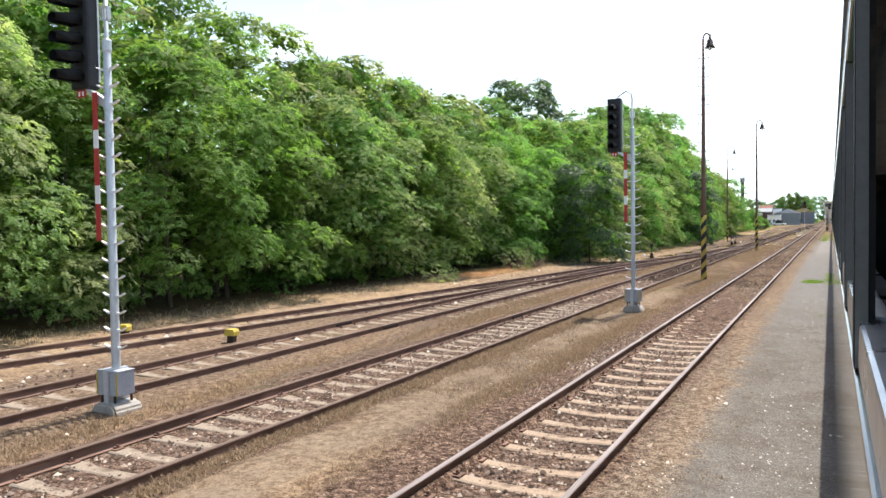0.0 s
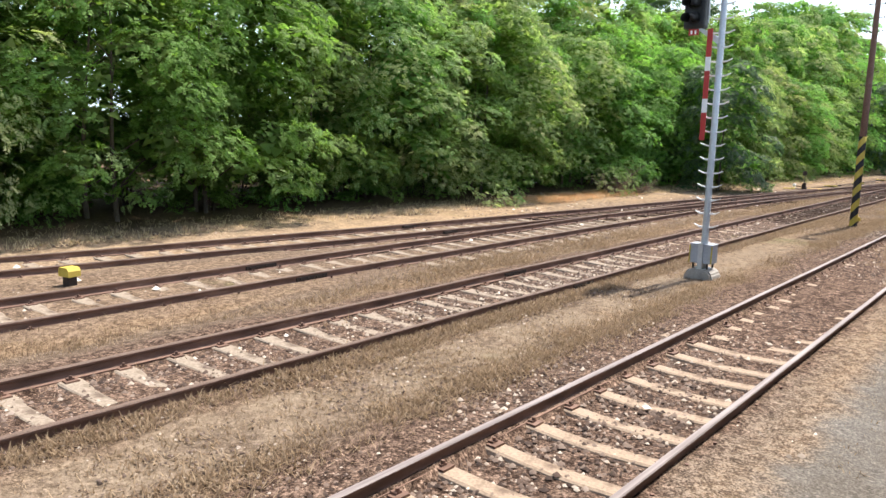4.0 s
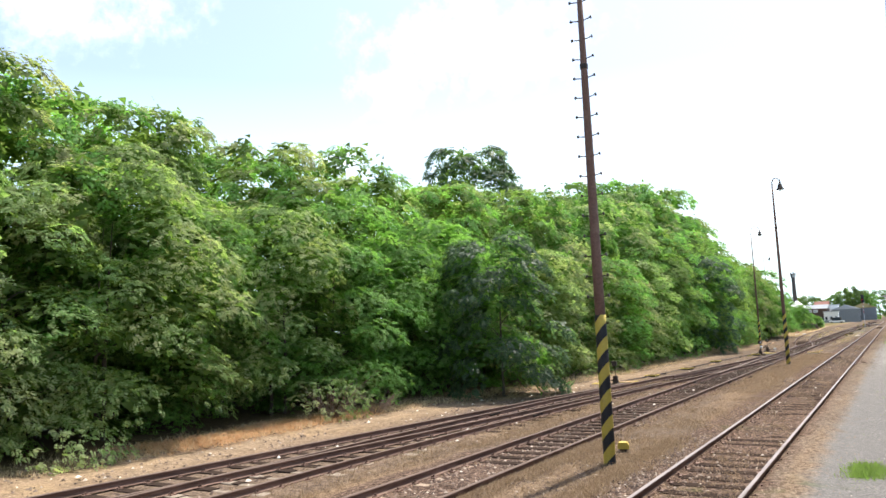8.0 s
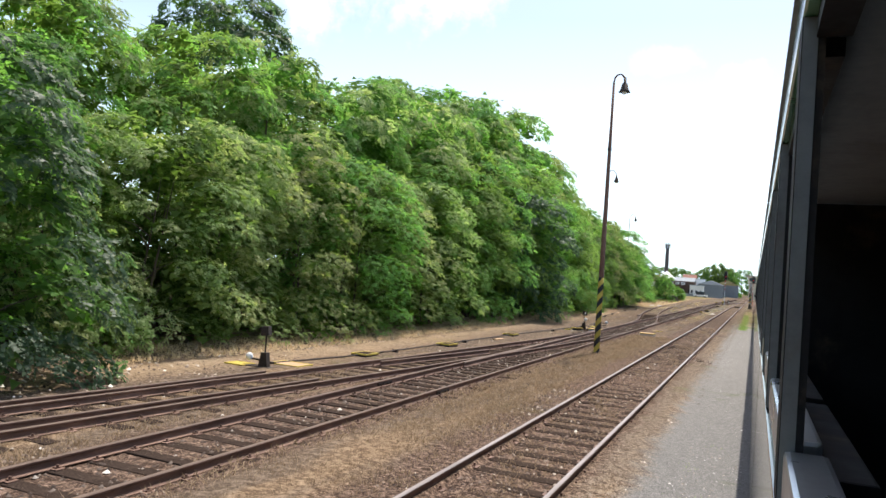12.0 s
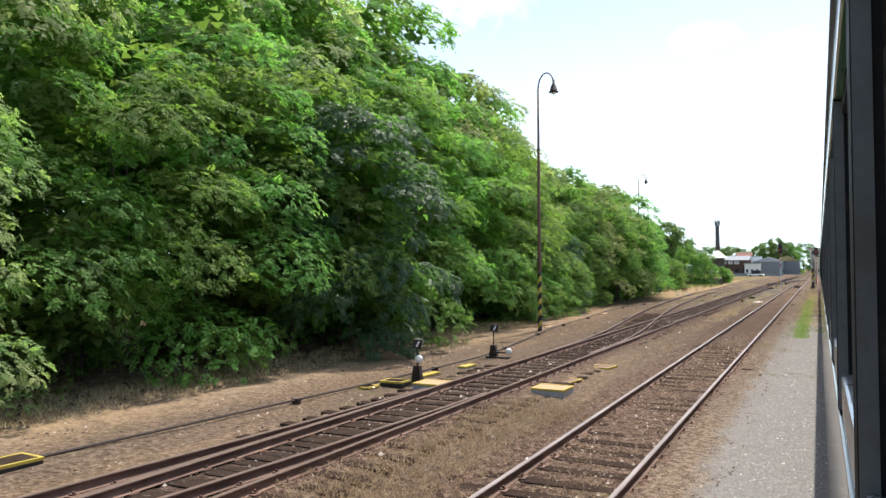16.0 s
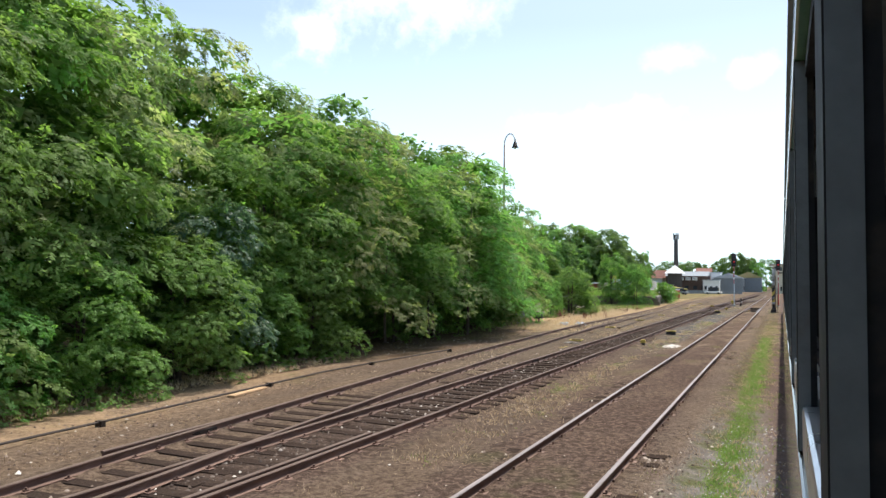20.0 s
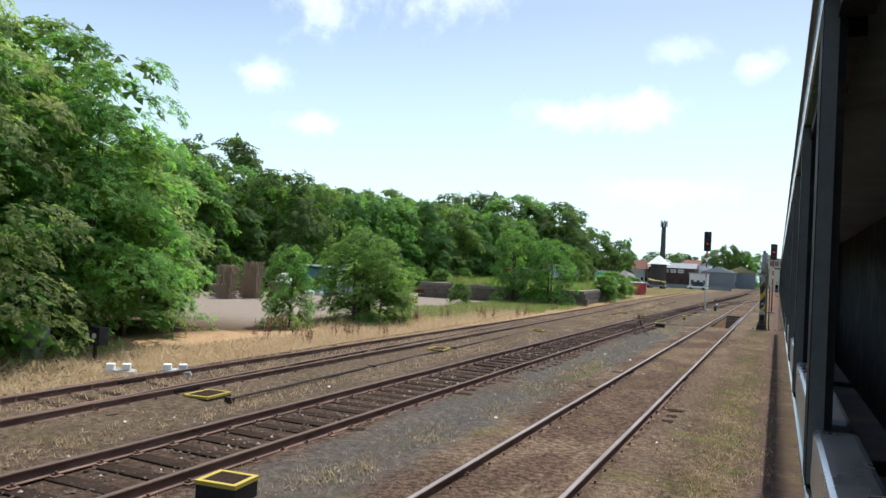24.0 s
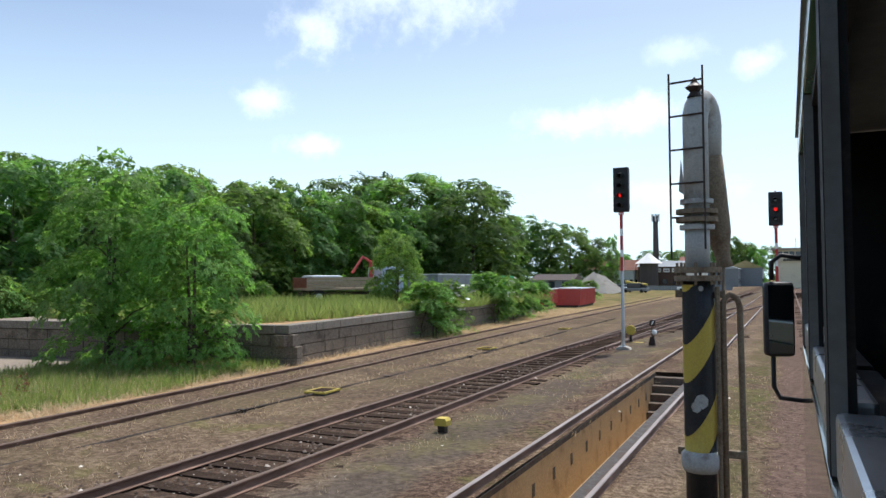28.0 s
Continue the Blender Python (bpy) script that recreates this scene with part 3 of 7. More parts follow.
def build_ground():
    xs = np.unique(np.r_[-1500, -700, -300, -150, -90, -60, -45, np.arange(-36, -15, 1.2), np.arange(-15, 8, 0.2), PIT_X0, PIT_X1, 8, 12, 20, 40, 80, 200, 600, 1500])
    ys = np.unique(np.r_[-600, -200, -80, -40, np.arange(-20, 232, 0.45), PIT_Y0, PIT_Y1, 240, 260, 290, 330, 400, 500, 700, 1100, 2500])
    X, Y = np.meshgrid(xs, ys)
    r = np.random.RandomState(3)
    wave = 0.025 * np.sin(X * 1.9 + np.sin(Y * 0.7) * 2) * np.sin(Y * 1.3 + X) + 0.02 * np.sin(Y * 0.31 + X * 0.5) + r.normal(0, 0.003, X.shape)
    Z = np.full(X.shape, -0.21)
    Z = Z + 0.11 * np.clip((X + 2.7) / 0.4, 0, 1) * np.clip((-0.3 - X) / 0.4, 0, 1) * np.clip((75 - Y) / 20, 0, 1)
    lines = [(LINE_1, -90, 420), (LINE_2, -90, 420), (LINE_3, -90, 86), (LINE_4, -90, 57), (LINE_5, 92, 300)]
    inside = np.zeros(X.shape, bool)
    for knots, a, b in lines:
        c = glide(knots, ys)[:, None]
        d = np.abs(X - c)
        on = (Y > a) & (Y < b)
        # packed up to the rails outside, a little lower between them
        bed = np.where(d < 0.66, -0.178, -0.128 - 0.08 * np.clip((d - 1.36) / 0.7, 0, 1))
        if knots is LINE_1:
            bed = np.where(d < 0.66, -0.198 + 0.036 * np.clip((Y - 17) / 9, 0, 1), bed)
            bed = np.where((d > 0.66) & (Y < 70), bed + 0.02, bed)
            bed = np.where((d < 0.66) & (Y > 60), -0.158 + 0.035 * np.clip((Y - 95) / 20, 0, 1), bed)
        if knots is LINE_2:
            bed = np.where((Y > 40) & (Y < 245) & (d > 0.66), bed - 0.026, bed)
        if knots is LINE_3 or knots is LINE_4:
            bed = np.where((Y > 20) & (d > 0.66), bed - 0.038, bed)
        if knots is LINE_5:
            bed = np.where((Y > 118) & (d < 0.66), -0.146 + 0.055 * np.clip((Y - 160) / 12, 0, 1), bed)
            bed = np.where(d > 0.66, bed + 0.05 * np.clip((Y - 160) / 12, 0, 1), bed)
        Z = np.where(on & (d < 0.66), bed, np.where(on & inside, Z, np.where(on, np.maximum(Z, bed), Z)))
        inside = inside | (on & (d < 0.66))
        wave = np.where(on & (d < 1.0), wave * 0.35, wave)
    Z = Z + np.where((X > -14) & (X < 2.2) & (Y < 235), wave, wave * 0.25)
    Z += np.clip((-X - 11.5) / 6, 0, 1) * 0.22 * (Y < 160)
    keep = [(i, j) for j in range(len(ys) - 1) for i in range(len(xs) - 1)
            if not (PIT_Y0 - 1e-6 <= ys[j] and ys[j + 1] <= PIT_Y1 + 1e-6 and PIT_X0 - 1e-6 <= xs[i] and xs[i + 1] <= PIT_X1 + 1e-6)]
    n = len(xs)
    me = mesh_of("ground", np.stack([X, Y, Z], -1).reshape(-1, 3), [(j * n + i, j * n + i + 1, (j + 1) * n + i + 1, (j + 1) * n + i) for i, j in keep], GROUND, True)
    tagged(new("ground", me), "dry railway yard ground of grit, straw and gravel", "ground", kind="structure")


build_ground()

# ---- tracks ----
GAUGE = 1.435
PROFILE = [(-0.0625, -0.150), (0.0625, -0.150), (0.0625, -0.138), (0.014, -0.118), (0.009, -0.10), (0.009, -0.052), (0.034, -0.036), (0.036, -0.010), (0.026, 0.0), (-0.026, 0.0), (-0.036, -0.010), (-0.034, -0.036), (-0.009, -0.052), (-0.009, -0.10), (-0.014, -0.118), (-0.0625, -0.138)]


def rail_mesh(xs, ys, zs, head):
    n = len(PROFILE)
    v = [(x + u, y, z + w) for x, y, z in zip(xs, ys, zs) for u, w in PROFILE]
    f, idx = [], []
    for i in range(len(ys) - 1):
        for k in range(n):
            a, b = i * n + k, i * n + (k + 1) % n
            f.append((a, b, b + n, a + n))
            idx.append(1 if k in (8, 7, 9) else 0)
    f += [tuple(reversed(range(n))), tuple(range((len(ys) - 1) * n, len(ys) * n))]
    return mesh_of("rail", v, f, [RAIL, head], False, idx + [0, 0])


def sleeper_mesh(kind, length=2.5):
    bm = bmesh.new()
    h = length / 2
    if kind == "steel":
        # a pressed trough, dished along its length, ends turned down
        n = 14
        prof = [(-0.13, -0.08), (-0.105, -0.014), (-0.08, 0.0), (0.08, 0.0), (0.105, -0.014), (0.13, -0.08)]
        rows = []
        for i in range(n + 1):
            u = -h + length * i / n
            z = -0.150 - 0.029 * math.cos(u / h * math.pi * 0.9) - (0.09 if i in (0, n) else 0)
            rows.append([bm.verts.new((u, v, z + w)) for v, w in prof])
        for a, b in zip(rows, rows[1:]):
            for k in range(len(prof) - 1):
                bm.faces.new((a[k], b[k], b[k + 1], a[k + 1]))
    elif kind == "concrete":
        rows = []
        for u, w, z in ((-h, 0.135, -0.17), (-0.92, 0.135, -0.150), (-0.5, 0.125, -0.150), (-0.3, 0.10, -0.165), (0.3, 0.10, -0.165), (0.5, 0.125, -0.150), (0.92, 0.135, -0.150), (h, 0.135, -0.17)):
            rows.append([bm.verts.new((u, s * ww, zz)) for s, ww, zz in ((-1, w + 0.02, -0.30), (-1, w, z - 0.012), (-1, w - 0.02, z), (1, w - 0.02, z), (1, w, z - 0.012), (1, w + 0.02, -0.30))])
        for a, b in zip(rows, rows[1:]):
            for k in range(5):
                bm.faces.new((a[k], b[k], b[k + 1], a[k + 1]))
        bm.faces.new(list(reversed(rows[0])))
        bm.faces.new(rows[-1])
    else:
        r = random.Random(7)
        box(bm, -h, -0.125, -0.30, h, 0.125, -0.152, 0.014)
        for v in bm.verts:
            v.co.z += r.uniform(-0.004, 0.004)
    wood = set(bm.faces)
    # base plates, clips and bolts at the two rails
    for s in (-1, 1):
        c = s * (GAUGE / 2 + 0.036)
        for o in (-1, 1):
            box(bm, c + o * 0.105 - 0.05, -0.075, -0.160, c + o * 0.105 + 0.05, 0.075, -0.134)
            tube(bm, [(c + o * 0.09, 0, -0.14), (c + o * 0.09, 0, -0.085)], 0.018, 6)
            box(bm, c + o * 0.075 - 0.03, -0.035, -0.134, c + o * 0.075 + 0.03, 0.035, -0.115)
    bmesh.ops.recalc_face_normals(bm, faces=bm.faces)
    me = bpy.data.meshes.new("sleeper")
    idx = [0 if f in wood else 1 for f in bm.faces]
    bm.to_mesh(me)
    bm.free()
    for k in ({"steel": STEEL_SL, "concrete": CONC_SL, "timber": TIMBER}[kind], RAIL):
        me.materials.append(k)
    me.polygons.foreach_set("material_index", idx)
    return me


SLEEPERS = {k: sleeper_mesh(k) for k in ("steel", "concrete", "timber")}
LONG_TIMBER = sleeper_mesh("timber", 3.5)
fish = bmesh.new()
for s in (-1, 1):
    box(fish, s * 0.024 - 0.012, -0.36, -0.112, s * 0.024 + 0.012, 0.36, -0.045, 0.004)
    for k in (-0.27, -0.1, 0.1, 0.27):
        tube(fish, [(s * 0.03, k, -0.08), (s * 0.062, k, -0.08)], 0.016, 6)
FISH = bpy.data.meshes.new("fishplate")
fish.to_mesh(FISH)
fish.free()
FISH.materials.append(IRON)


def lay(label, knots, y0, y1, step, head, kinds, near, joints=(), seed=1, gap=(0, 0), sunk=0.0):
    """One track: two rails, its sleepers and its fishplates. near: the stretch whose sleepers are parts of their own."""
    rnd = random.Random(seed)
    t = tagged(new("railway_track"), label, "railway track", kind="structure")
    s = np.arange(y0, y1 + 0.1, 2.0 if len(knots) > 2 else 6.0)
    c = glide(knots, s)
    for side in (-1, 1):
        z = np.array([0.006 * math.sin(v * 0.9 + side) * math.sin(v * 0.23) - sunk for v in s])
        shared("rail", rail_mesh(c + side * (GAUGE / 2 + 0.036), s, z, head), t)
        for j in joints:
            shared("fishplate", FISH, t, pose(float(np.interp(j, s, c)) + side * (GAUGE / 2 + 0.036), j, 0))
    far = []
    y = y0 + 0.3
    while y < y1:
        kind = [k for a, k in kinds if y >= a][-1]
        m = pose(float(np.interp(y, s, c)) + rnd.uniform(-0.03, 0.03), y + rnd.uniform(-0.03, 0.03), rnd.uniform(-0.016 if kind == "steel" else -0.01, 0.004), 0, rnd.uniform(-0.7, 0.7), rnd.uniform(-1.6, 1.6))
        if gap[0] < y < gap[1]:
            y += step
            continue
        me = LONG_TIMBER if kind == "long" else SLEEPERS[kind]
        if near[0] <= y <= near[1]:
            shared("sleeper", me, t, m)
        else:
            far.append((m, me))
        y += step
    if far:
        bm = bmesh.new()
        for m, me in far:
            k = len(bm.verts)
            box(bm, -1.25, -0.125, -0.30, 1.25, 0.125, -0.152)
            bm.verts.ensure_lookup_table()
            for v in bm.verts[k:]:
                v.co = m @ v.co
        rest = bpy.data.meshes.new("sleepers")
        bm.to_mesh(rest)
        bm.free()
        for q in far[-1][1].materials:
            rest.materials.append(q)
        tagged(shared("sleepers", rest, t), kind="stuff")
    return t


lay("near straight track with steel and timber sleepers", LINE_1, -40, 330, 0.66, SHINE, [(-99, "steel"), (34, "timber")], (-4, 186), (31.5, 62, 96, 130, 160), 1, (PIT_Y0 - 0.2, PIT_Y1 + 0.2))
lay("second track on concrete and dark timber sleepers", LINE_2, -40, 330, 0.63, DULL, [(-99, "concrete"), (26, "steel"), (36, "timber"), (62, "long"), (90, "timber")], (-2, 180), (21.2, 57, 90, 127, 165), 2)
lay("third track curving into the second one", LINE_3, -40, 84, 0.66, DULL, [(-99, "concrete"), (40, "timber")], (0, 84), (18, 44), 3)
lay("fourth track joining from beside the trees", LINE_4, -40, 56, 0.66, DULL, [(-99, "concrete"), (30, "timber")], (4, 56), (25,), 4)
lay("side track branching off towards the loading ramp", LINE_5, 92, 290, 0.66, DULL, [(-99, "timber")], (100, 215), (112, 150), 5)

lay("half-buried branch of the side track in straw", LINE_7, 136, 186, 0.66, RAIL, [(-99, "timber")], (136, 136), (), 8, (130, 190), 0.07)
lay("crossover running from the second track to the near one", LINE_6, 208, 268, 0.66, DULL, [(-99, "timber")], (208, 240), (), 7)


# ---- trees ----
def leaf_shell(rng, lumps, count, size, droop=0.35, slim=0.45, fan=9):
    """Sprays of leaflets that clothe many lumps like shingles. lumps: rows of x, y, z, radius."""
    lumps = np.asarray(lumps)
    n = count // fan
    area = lumps[:, 3] ** 2
    pick = rng.choice(len(lumps), n, p=area / area.sum())
    c, r = lumps[pick, :3], lumps[pick, 3]
    out = c * np.array([1, 1, 0]) + np.array([0, 0, 0.4])
    out /= np.linalg.norm(out, axis=1)[:, None] + 1e-6
    d = rng.normal(size=(n, 3))
    d = d / np.linalg.norm(d, axis=1)[:, None] + out * 0.8 + np.array([0, 0, 0.62])
    d /= np.linalg.norm(d, axis=1)[:, None]
    deep = 0.80 + 0.26 * rng.rand(n)
    p = c + d * (r * deep)[:, None] * np.array([1.18, 1.18, 0.76])
    # the stem runs outward and hangs, the blade lies roughly on the lump
    stem = out * 0.5 + d * 0.35 + rng.normal(0, 0.5, (n, 3)) + np.array([0, 0, -droop])
    nrm = d * 1.0 + rng.normal(0, 0.34, (n, 3)) + np.array([0, 0, 0.7])
    nrm /= np.linalg.norm(nrm, axis=1)[:, None]
    stem -= nrm * (stem * nrm).sum(1)[:, None] * 0.8
    stem /= np.linalg.norm(stem, axis=1)[:, None] + 1e-6
    side = np.cross(stem, nrm)
    side /= np.linalg.norm(side, axis=1)[:, None] + 1e-6
    up = np.cross(side, stem)
    L = size * (0.7 + 0.6 * rng.rand(n))
    tris = []
    for k in range(fan):
        s = 0 if k == fan - 1 else (1 if k % 2 else -1)
        u = (k // 2) / max(1, (fan - 1) // 2)
        base = p + stem * (L * 1.7 * u)[:, None] - up * (L * 0.5 * u * u)[:, None]
        way = stem * (0.55 if s else 1.0) + side * s * 0.9 - up * 0.2 + rng.normal(0, 0.16, (n, 3))
        way /= np.linalg.norm(way, axis=1)[:, None]
        wide = np.cross(way, up)
        wide /= np.linalg.norm(wide, axis=1)[:, None] + 1e-6
        q = (L * (1.0 - 0.25 * u) * (0.8 + 0.4 * rng.rand(n)))[:, None]
        w = q * slim * 0.55
        tris.append(np.stack([base + way * q * 0.22 + wide * w, base + way * q * 1.05 - up * q * 0.1, base + way * q * 0.3 - wide * w], 1))
    t = np.stack(tris, 1).reshape(-1, 3, 3)
    g = np.cross(t[:, 1] - t[:, 0], t[:, 2] - t[:, 0])
    flip = (g * np.repeat(d, fan, 0)).sum(1) < 0
    t[flip] = t[flip][:, ::-1]
    return t.reshape(-1, 3)


def quick_mesh(name, verts, mats, k=3):
    """Loose faces from rows of k corners."""
    n = len(verts) // k
    me = bpy.data.meshes.new(name)
    me.vertices.add(len(verts))
    me.vertices.foreach_set("co", np.asarray(verts, np.float32).ravel())
    me.loops.add(k * n)
    me.loops.foreach_set("vertex_index", np.arange(k * n, dtype=np.int32))
    me.polygons.add(n)
    me.polygons.foreach_set("loop_start", np.arange(0, k * n, k, dtype=np.int32))
    for m in mats:
        me.materials.append(m)
    me.update(calc_edges=True)
    return me


def lump_cloud(rng, height, width, low, count):
    """Rows of x, y, z, radius for the boughs of a crown between low and height, spread evenly."""
    rows = []
    for k in range(count):
        u = (k + rng.rand()) / count
        z = low + (height - low) * u ** 0.9
        w = width * math.sin(math.pi * (0.38 + 0.5 * u)) ** 0.6
        a, q = k * 2.4 + rng.rand() * 1.2, 0.35 + 0.65 * rng.rand() ** 0.45
        rad = (0.75 + 0.7 * rng.rand()) * (0.72 + 0.28 * width / 3) * (1.12 - 0.2 * u)
        rows.append((math.cos(a) * (w - rad * 0.4) * q, math.sin(a) * (w - rad * 0.4) * q, z - rad * 0.55, rad))
    return rows


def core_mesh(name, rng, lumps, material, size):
    """Large leaves inside the crown, behind the outer sprays, their colour dimmed as shade."""
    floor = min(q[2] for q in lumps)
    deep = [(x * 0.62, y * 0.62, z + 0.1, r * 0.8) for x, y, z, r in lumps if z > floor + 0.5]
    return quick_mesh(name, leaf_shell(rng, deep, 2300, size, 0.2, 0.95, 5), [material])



def trunk_bm(rng, height, radius, lean=0.3, limbs=5, stems=1):
    bm = bmesh.new()
    for s in range(stems):
        ox, oy = (rng.uniform(-0.5, 0.5), rng.uniform(-0.5, 0.5)) if stems > 1 else (0, 0)
        lx, ly = rng.uniform(-lean, lean), rng.uniform(-lean, lean)
        pts = [(ox + lx * k * k, oy + ly * k * k + 0.1 * math.sin(5 * k), height * 0.8 * k - 0.3) for k in (0, 0.2, 0.4, 0.6, 0.8, 1)]
        tube(bm, pts, [radius * q for q in (1.25, 0.95, 0.8, 0.6, 0.4, 0.12)], 7)
        for _ in range(limbs):
            k = rng.uniform(0.2, 0.85)
            b = Vector((ox + lx * k * k, oy + ly * k * k, height * 0.8 * k - 0.3))
            a = rng.uniform(0, 6.28)
            e = Vector((math.cos(a), math.sin(a), 0.55)) * height * 0.25 * (1.1 - k)
            tube(bm, [b, b + e * 0.5 + Vector((0, 0, 0.12)), b + e], [radius * 0.4, radius * 0.28, radius * 0.08], 5)
    return bm


def make_tree(name, label, height, width, low, leaves, size, material, seed, lumps=46, slim=0.58, droop=0.38, radius=0.14, stems=1, category="tree"):
    """A tree at the origin; it is copied to its places."""
    rng = np.random.RandomState(seed)
    t = thing(name, label, category)
    ls = lump_cloud(rng, height, width, low, lumps)
    part("trunk", trunk_bm(rng, height, radius, 0.35, 6, stems), BARK, t, "rough brown bark")
    crown = shared("crown", quick_mesh("crown", leaf_shell(rng, ls, leaves, size, droop, slim), [material]), t)
    shared("inner_foliage", core_mesh("inner_foliage", rng, ls, CORE_SHADE, 0.165 + 0.042 * width), crown)
    return t


# front line of the wood: x at each y
EDGE = [(-60, -17.0), (0, -15.2), (15, -14.8), (30, -14.2), (45, -13.6), (54, -12.0), (64, -10.9), (74, -10.8), (85, -11.0), (96, -11.7), (110, -11.6), (125, -12.2), (131, -11.0), (137, -10.6), (144, -10.6), (149, -11.0), (153, -12.6), (158, -14)]


def edge(y):
    return float(np.interp(y, [k[0] for k in EDGE], [k[1] for k in EDGE]))


KINDS = {
    "locust": [make_tree("locust_tree", "black locust with feathery bright green leaves", 10.0, 3.2, 1.6, 40500, 0.104, LEAF_A, 11 + k, 38, 0.62, 0.35, 0.065, 2) for k in range(3)],
    "olive": [make_tree("locust_tree", "black locust with pale olive seed pods among leaves", 9.6, 3.2, 1.6, 40500, 0.102, LEAF_B, 31 + k, 38, 0.62, 0.35, 0.065, 2) for k in range(2)],
    "tall": [make_tree("locust_tree", "tall black locust behind the wood's edge", 13.5, 3.7, 3.5, 16200, 0.205, LEAF_A, 41 + k, 38, radius=0.2) for k in range(2)],
    "mid": [make_tree("locust_tree", "black locust deeper in the wood", 11.0, 3.5, 2.0, 18000, 0.175, LEAF_A if k else LEAF_B, 45 + k, 36, radius=0.18) for k in range(2)],
    "maple": [make_tree("maple_tree", "bluish green broadleaf tree with shiny leaves", 7.5, 2.7, 0.5, 27000, 0.13, LEAF_C, 51, 30, 0.8, 0.6, 0.06)],
    "oak": [make_tree("oak_tree", "dark round-crowned oak above the wood", 18.0, 4.4, 9.5, 19800, 0.25, LEAF_C, 55, 36, 0.7, 0.3, 0.3)],
    "bush": [make_tree("bush", "low leafy bush at the wood's edge", 3.2, 1.7, 0.2, 5400, 0.115, LEAF_D, 61 + k, 14, 0.5, 0.4, 0.05, 3, "bush") for k in range(2)],
    "bright": [make_tree("ash_tree", "bright green leafy tree beside the yard", 8.0, 3.0, 0.5, 32400, 0.125, LEAF_D, 71 + k, 44, 0.75, 0.3, 0.14, 2) for k in range(2)],
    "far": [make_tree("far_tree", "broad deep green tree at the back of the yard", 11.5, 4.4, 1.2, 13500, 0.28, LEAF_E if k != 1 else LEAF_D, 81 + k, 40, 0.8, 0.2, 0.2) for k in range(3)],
}


def plant(kind, n, x, y, scale=1.0, z=-0.2, rz=0, squeeze=1.0):
    src = KINDS[kind][n % len(KINDS[kind])]
    ob = copy_thing(src, pose(x, y, z, 0, 0, rz))
    ob.scale = (scale * squeeze, scale * squeeze, scale)
    return ob


def rise(y):
    """How tall the wood stands along the line."""
    return float(np.interp(y, [-30, 10, 22, 30, 42, 50, 62, 72, 85, 97, 104, 110, 114.5, 118.5, 124, 130, 136, 142, 147, 151, 156], [1.34, 1.26, 1.22, 1.15, 1.08, 1.1, 1.09, 1.15, 1.37, 1.65, 1.67, 1.58, 1.5, 1.28, 1.21, 1.19, 1.13, 1.08, 1.06, 1.02, 0.9]))


def build_wood():
    rnd = random.Random(5)
    n, y = 0, -24.0
    while y < 153:
        x, h = edge(y), rise(y)
        pale = 0.55 if y < 70 else 0.3 if y < 90 else 0.12
        kind = "olive" if rnd.random() < pale else "locust"
        low = -1.2 if 46 < y < 78 else 0.15 if 126 < y < 147 else -0.6
        plant(kind, n, x - 2.3 + rnd.uniform(-0.6, 0.6), y, rnd.uniform(0.72, 0.92) * h ** 0.5, low, rnd.uniform(0, 360), 1.14)
        plant("bush", n, x - 2.6 + rnd.uniform(-0.4, 0.4), y + rnd.uniform(-1.5, 1.5), rnd.uniform(0.5, 0.8), rz=rnd.uniform(0, 360))
        plant("mid", n, x - 6.0 + rnd.uniform(-0.8, 0.8), y + rnd.uniform(0, 2.5), rnd.uniform(0.86, 0.98) * h, rz=rnd.uniform(0, 360))
        if n % 2:
            plant("tall", n // 2, x - 10.5 + rnd.uniform(-1, 1), y + rnd.uniform(-2, 2), rnd.uniform(0.76, 0.87) * h, rz=rnd.uniform(0, 360))
        if rnd.random() < (0.0 if y < 95 or y > 126 else 0.45):
            plant("bush", n, x - 0.9 + rnd.uniform(-0.6, 0.4), y + rnd.uniform(-1.5, 1.5), rnd.uniform(0.4, 0.75), rz=rnd.uniform(0, 360))
        plant("bush", n + 1, x - 5.0 + rnd.uniform(-0.6, 0.6), y + rnd.uniform(-1.5, 1.5), rnd.uniform(0.8, 1.1), rz=rnd.uniform(0, 360))
        n += 1
        y += rnd.uniform(3.0, 3.9)
    # single trees that stand out
    plant("maple", 0, -11.0, 51.2, 0.95, rz=40)
    plant("maple", 0, -11.3, 91.3, 1.2, rz=130)
    plant("maple", 0, -13.2, 119.5, 0.75, rz=220)
    for k, (x, y, q) in enumerate(((-11.6, 107.5, 0.42), (-12.0, 110.8, 0.5), (-11.7, 114.2, 0.46), (-12.2, 117.6, 0.55), (-12.4, 121.5, 0.44), (-12.6, 125.0, 0.5))):
        plant("bright", k, x, y, q, -0.5, 70 * k, 1.2)
    plant("oak", 0, -25.0, 75.0, 1.0)
    plant("tall", 0, -20.0, 40.0, 0.86, squeeze=0.9)
    plant("mid", 1, -19.5, 154.5, 0.95)
    for k, (x, y, q) in enumerate(((-14.8, 152.6, 0.95), (-15.4, 155.6, 1.15), (-14.3, 149.2, 0.8), (-17.0, 159.0, 1.1), (-18.6, 156.5, 1.3))):
        plant("bush", k, x, y, q, rz=70 * k)
    plant("olive", 0, -16.8, 156.6, 0.68, rz=80, squeeze=1.2)
    plant("locust", 1, -14.4, 153.6, 0.86, rz=200, squeeze=1.0)


